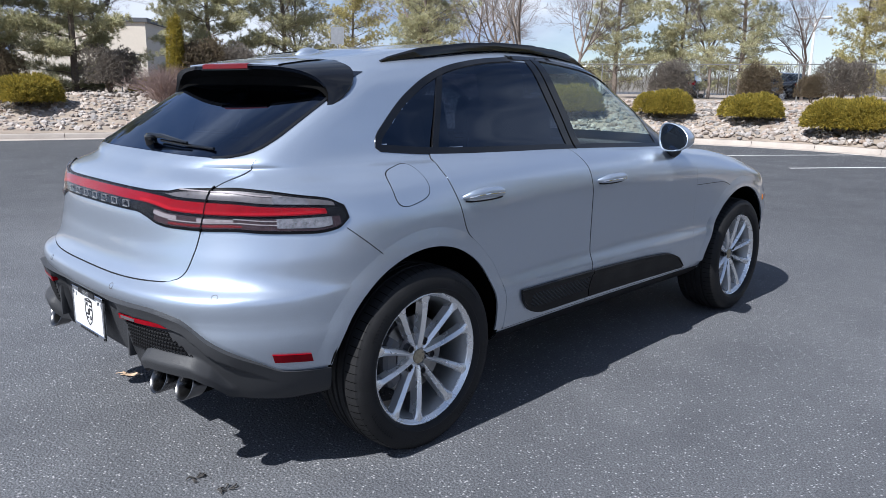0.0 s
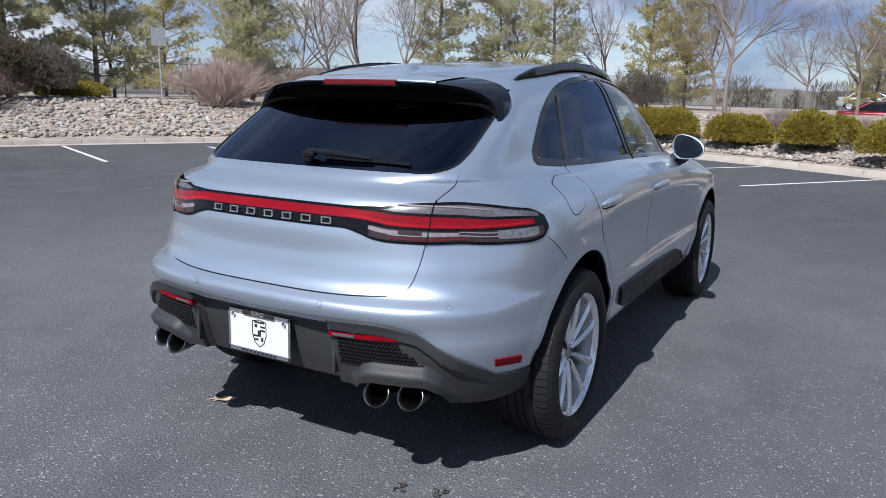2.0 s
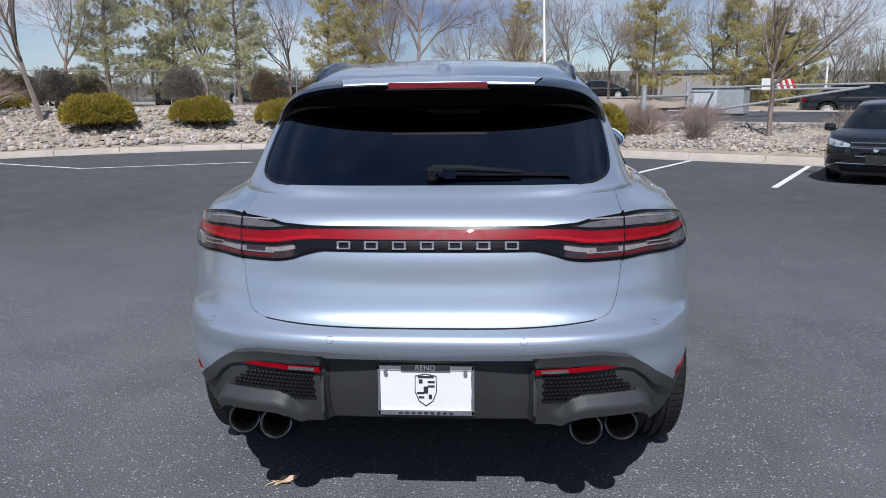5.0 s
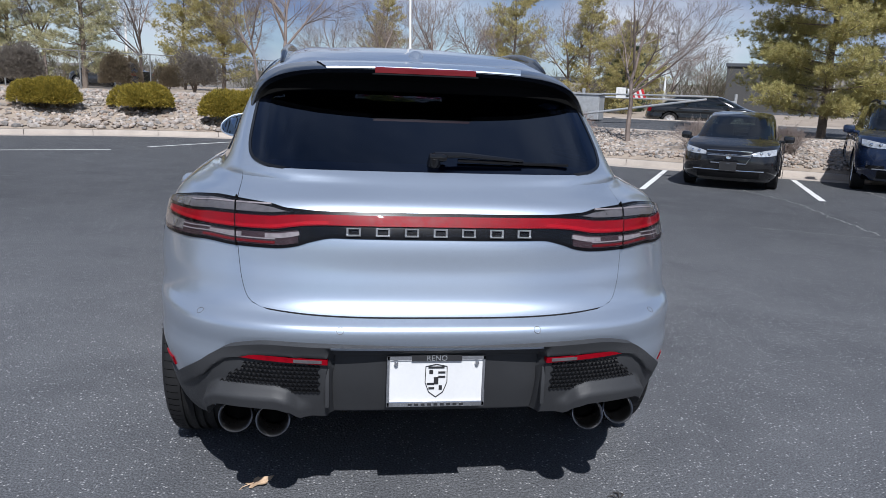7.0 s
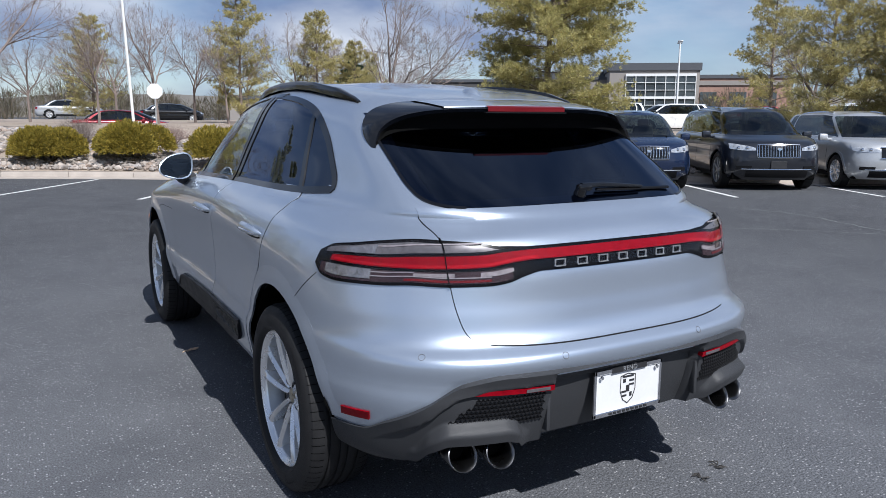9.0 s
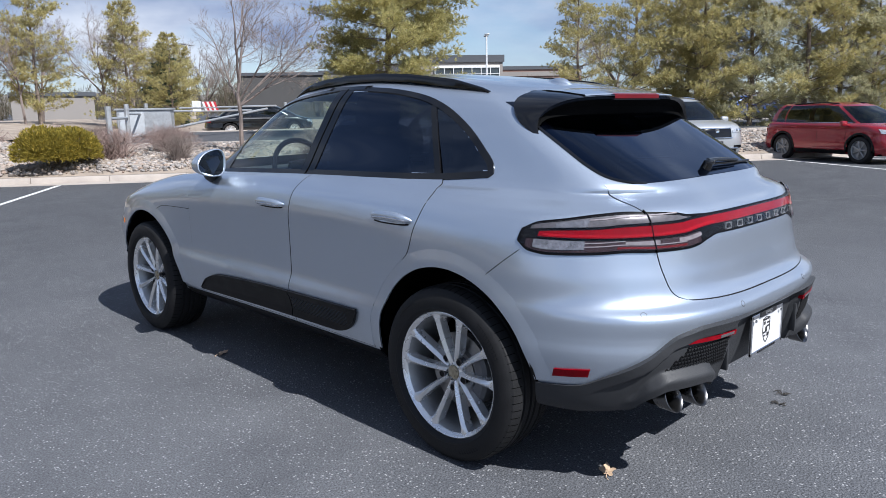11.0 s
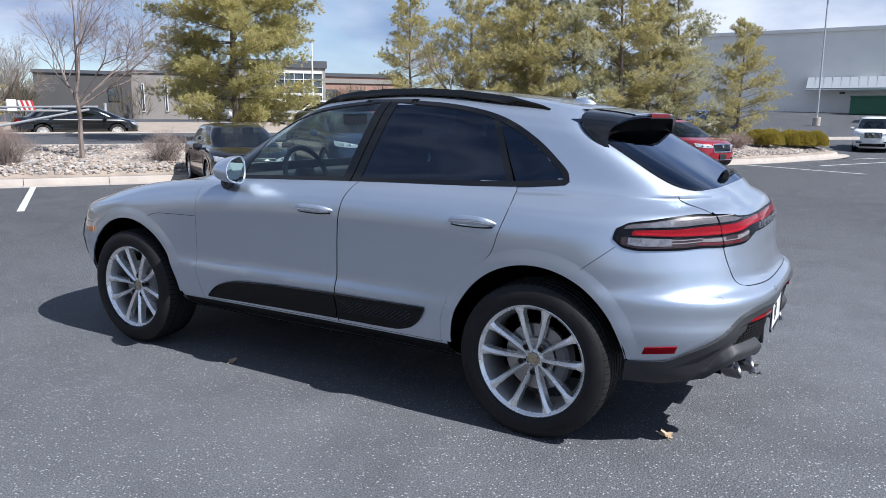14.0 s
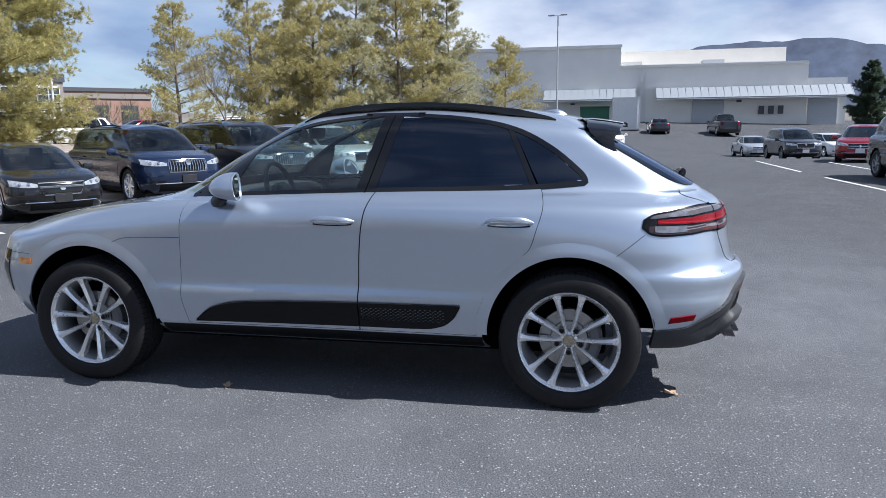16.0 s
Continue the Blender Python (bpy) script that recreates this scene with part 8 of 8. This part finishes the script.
# chain-link fence behind the western planting
M["wire"] = plain("galvanised_wire", (0.26, 0.265, 0.27), 0.5, 0.5)
fence = thing("fence", "galvanised chain-link fence with a top rail", "fence", None)
fp = spline_path([(-30, -2.0), (-27.0, 8.0), (-25.0, 15.5), (-20.0, 22.5), (-12.0, 27.0), (-3.0, 29.5)], 19)
for i, (x, y) in enumerate(fp):
    z = land(x, y)
    bm = bmesh.new()
    tube(bm, [(x, y, z - 0.1), (x, y, z + 1.45)], 0.026, 8)
    part("post", bm, M["wire"], fence)
    if i < len(fp) - 1:
        x2, y2 = fp[i + 1]
        z2 = land(x2, y2)
        bm = bmesh.new()
        tube(bm, [(x, y, z + 1.42), (x2, y2, z2 + 1.42)], 0.018, 6)
        part("rail", bm, M["wire"], fence)
        bm = bmesh.new()
        ln = math.hypot(x2 - x, y2 - y)
        n = int(ln / 0.16)
        for k in range(n):
            for dr in (1, -1):
                a, b = k / n, min(1, max(0, (k + dr * 10) / n))
                h = 1.4 * abs(b - a) * n / 10
                p0 = (lerp(x, x2, a), lerp(y, y2, a), lerp(z, z2, a) + 0.02)
                p1 = (lerp(x, x2, b), lerp(y, y2, b), lerp(z, z2, b) + 0.02 + h)
                tube(bm, [p0, p1], 0.0028, 3, cap=False)
        part("wire_mesh", bm, M["wire"], fence)

# road with its far kerb, rail barrier, gate arm and cabinet beyond the gravel bed
bm = bmesh.new()
grid_faces(bm, [[kp(a, n, bed_height(0, 19.2, 5.2) + 0.01 + 0.012 * (n - 19.3)) for n in (19.3, 22, 25, 28.6)] for a in (-9.4, 0, 10, 20, 30)])
tagged(part("road", bm, M["asphalt"]), "grey asphalt service road behind the bed", "road", kind="structure")
for n in (19.35, 28.6):
    bm = bmesh.new()
    rows = [[kp(a, n + dn, 0.56 + (0.115 if n > 20 else 0) + z) for dn, z in ((-0.12, -0.06), (-0.10, 0.06), (0.10, 0.07), (0.14, -0.06))] for a in np.linspace(-9.4, 30, 30)]
    grid_faces(bm, rows)
    tagged(part("kerb", bm, M["concrete"]), "pale concrete kerb of the service road", "kerb", kind="structure")
bm = bmesh.new()
grid_faces(bm, [[kp(a, n, 0.66 + 0.02 * (n - 28.7)) for n in (28.72, 31, 35, 44)] for a in (-9.4, -3, 4, 10, 16)])
tagged(part("verge", bm, M["gravel"]), "dry gravel verge beyond the road", "verge", kind="structure")
rail = thing("rail_barrier", "galvanised pipe barrier on posts beside the road", "barrier", None)
for (x0, y0), (x1, y1), z in (((4.16, 16.6), (6.4, 21.0), 0.5), ((6.4, 21.0), (9.0, 25.6), 0.62), ((9.0, 25.6), (16.9, 28.4), 0.7)):
    for zz in (0.85,):
        bm = bmesh.new()
        tube(bm, [(x0, y0, z + zz), (x1, y1, z + zz)], 0.04, 8)
        part("rail", bm, M["steel"], rail)
    bm = bmesh.new()
    tube(bm, [(x0, y0, z - 0.2), (x0, y0, z + 1.15)], 0.07, 10)
    part("post", bm, M["steel"], rail)
bm = bmesh.new()
tube(bm, [(16.9, 28.4, 0.5), (16.9, 28.4, 1.9)], 0.07, 10)
part("post", bm, M["steel"], rail)
gate = thing("barrier_gate", "swing gate arm with red and white striped board", "gate", None)
g0, g1 = Vector((8.2, 21.2, 1.62)), Vector((14.6, 25.6, 1.72))
bm = bmesh.new()
tube(bm, [g0, g1], 0.034, 8)
part("arm", bm, M["steel"], gate)
bm = bmesh.new()
tube(bm, [Vector((5.6, 19.8, 0.75)), Vector((13.8, 25.0, 1.6))], 0.04, 8)
part("brace", bm, M["steel"], gate)
bm = bmesh.new()
c = g0.lerp(g1, 0.14)
d = (g1 - g0).normalized()
tt = Matrix.Rotation(math.atan2(d.y, d.x), 4, "Z")
box(bm, c + Vector((0, 0, 0.05)), (0.55, 0.04, 0.36), 0.01, 1, tt)
part("sign_board", bm, M["pole_white"], gate, smooth=False)
for k in range(6):
    bm = bmesh.new()
    c = g0.lerp(g1, 0.205 + 0.021 * k)
    box(bm, c + Vector((0, 0, 0.05)), (0.158, 0.05, 0.30), 0.0, 1, tt @ Matrix(((1, 0, -0.7, 0), (0, 1, 0, 0), (0, 0, 1, 0), (0, 0, 0, 1))))
    part("stripe", bm, M["sign_red" if k % 2 else "pole_white"], gate, smooth=False)
cab = thing("utility_cabinet", "pale grey utility cabinet beside the gate", "cabinet", pose(8.34, 24.14, 0.70, 0, 0, -33))
slab("cabinet_body", cab, (0, 0, 0.45), (1.8, 0.8, 0.9), M["steel"], "", 0.03)
slab("cabinet_lid", cab, (0, 0, 0.93), (1.9, 0.9, 0.06), M["steel"])
slab("cabinet_door", cab, (-0.4, -0.41, 0.45), (0.8, 0.03, 0.75), M["roll_door"])

# far tree belt and hills
r = random.Random(99)
V, F = [], []
for i in range(420):
    b = r.uniform(-75, 56)
    dist = r.uniform(70, 130)
    x, y = dist * math.sin(radians(b)), dist * math.cos(radians(b))
    top = r.uniform(3.2, 6.2) * (0.8 + 0.5 * noise.noise(Vector((b * 0.13, 0, 0))))
    wide = top * r.uniform(0.22, 0.36)
    blades(V, F, r, Vector((x, y, 0.6)), Vector((0, 0, 1)), 1, top * 0.8, 0.10, 0.02)
    for _ in range(46):
        a, q, u = r.uniform(0, 6.28), math.sqrt(r.random()), r.uniform(0.12, 0.85)
        q *= wide * math.sin(math.pi * min(1, u + 0.15)) ** 0.5
        blades(V, F, r, Vector((x + q * math.cos(a), y + q * math.sin(a), 0.6 + u * top)), Vector((0.5 * math.cos(a), 0.5 * math.sin(a), 1)), 4, 0.30 * top, 0.022, 0.35)
tagged(new("far_woods", raw("far_woods", V, F, M["woods"])), "distant brown winter woods on the horizon", "woods", kind="stuff")
for nm, r0, b0, b1, h0, lab in (("hills", 1500, -80, 140, 62, "low brown sagebrush hills on the horizon"), ("mountains", 2300, 84, 160, 400, "dark mountain ridge with snow, distance haze in its blue-grey colour")):
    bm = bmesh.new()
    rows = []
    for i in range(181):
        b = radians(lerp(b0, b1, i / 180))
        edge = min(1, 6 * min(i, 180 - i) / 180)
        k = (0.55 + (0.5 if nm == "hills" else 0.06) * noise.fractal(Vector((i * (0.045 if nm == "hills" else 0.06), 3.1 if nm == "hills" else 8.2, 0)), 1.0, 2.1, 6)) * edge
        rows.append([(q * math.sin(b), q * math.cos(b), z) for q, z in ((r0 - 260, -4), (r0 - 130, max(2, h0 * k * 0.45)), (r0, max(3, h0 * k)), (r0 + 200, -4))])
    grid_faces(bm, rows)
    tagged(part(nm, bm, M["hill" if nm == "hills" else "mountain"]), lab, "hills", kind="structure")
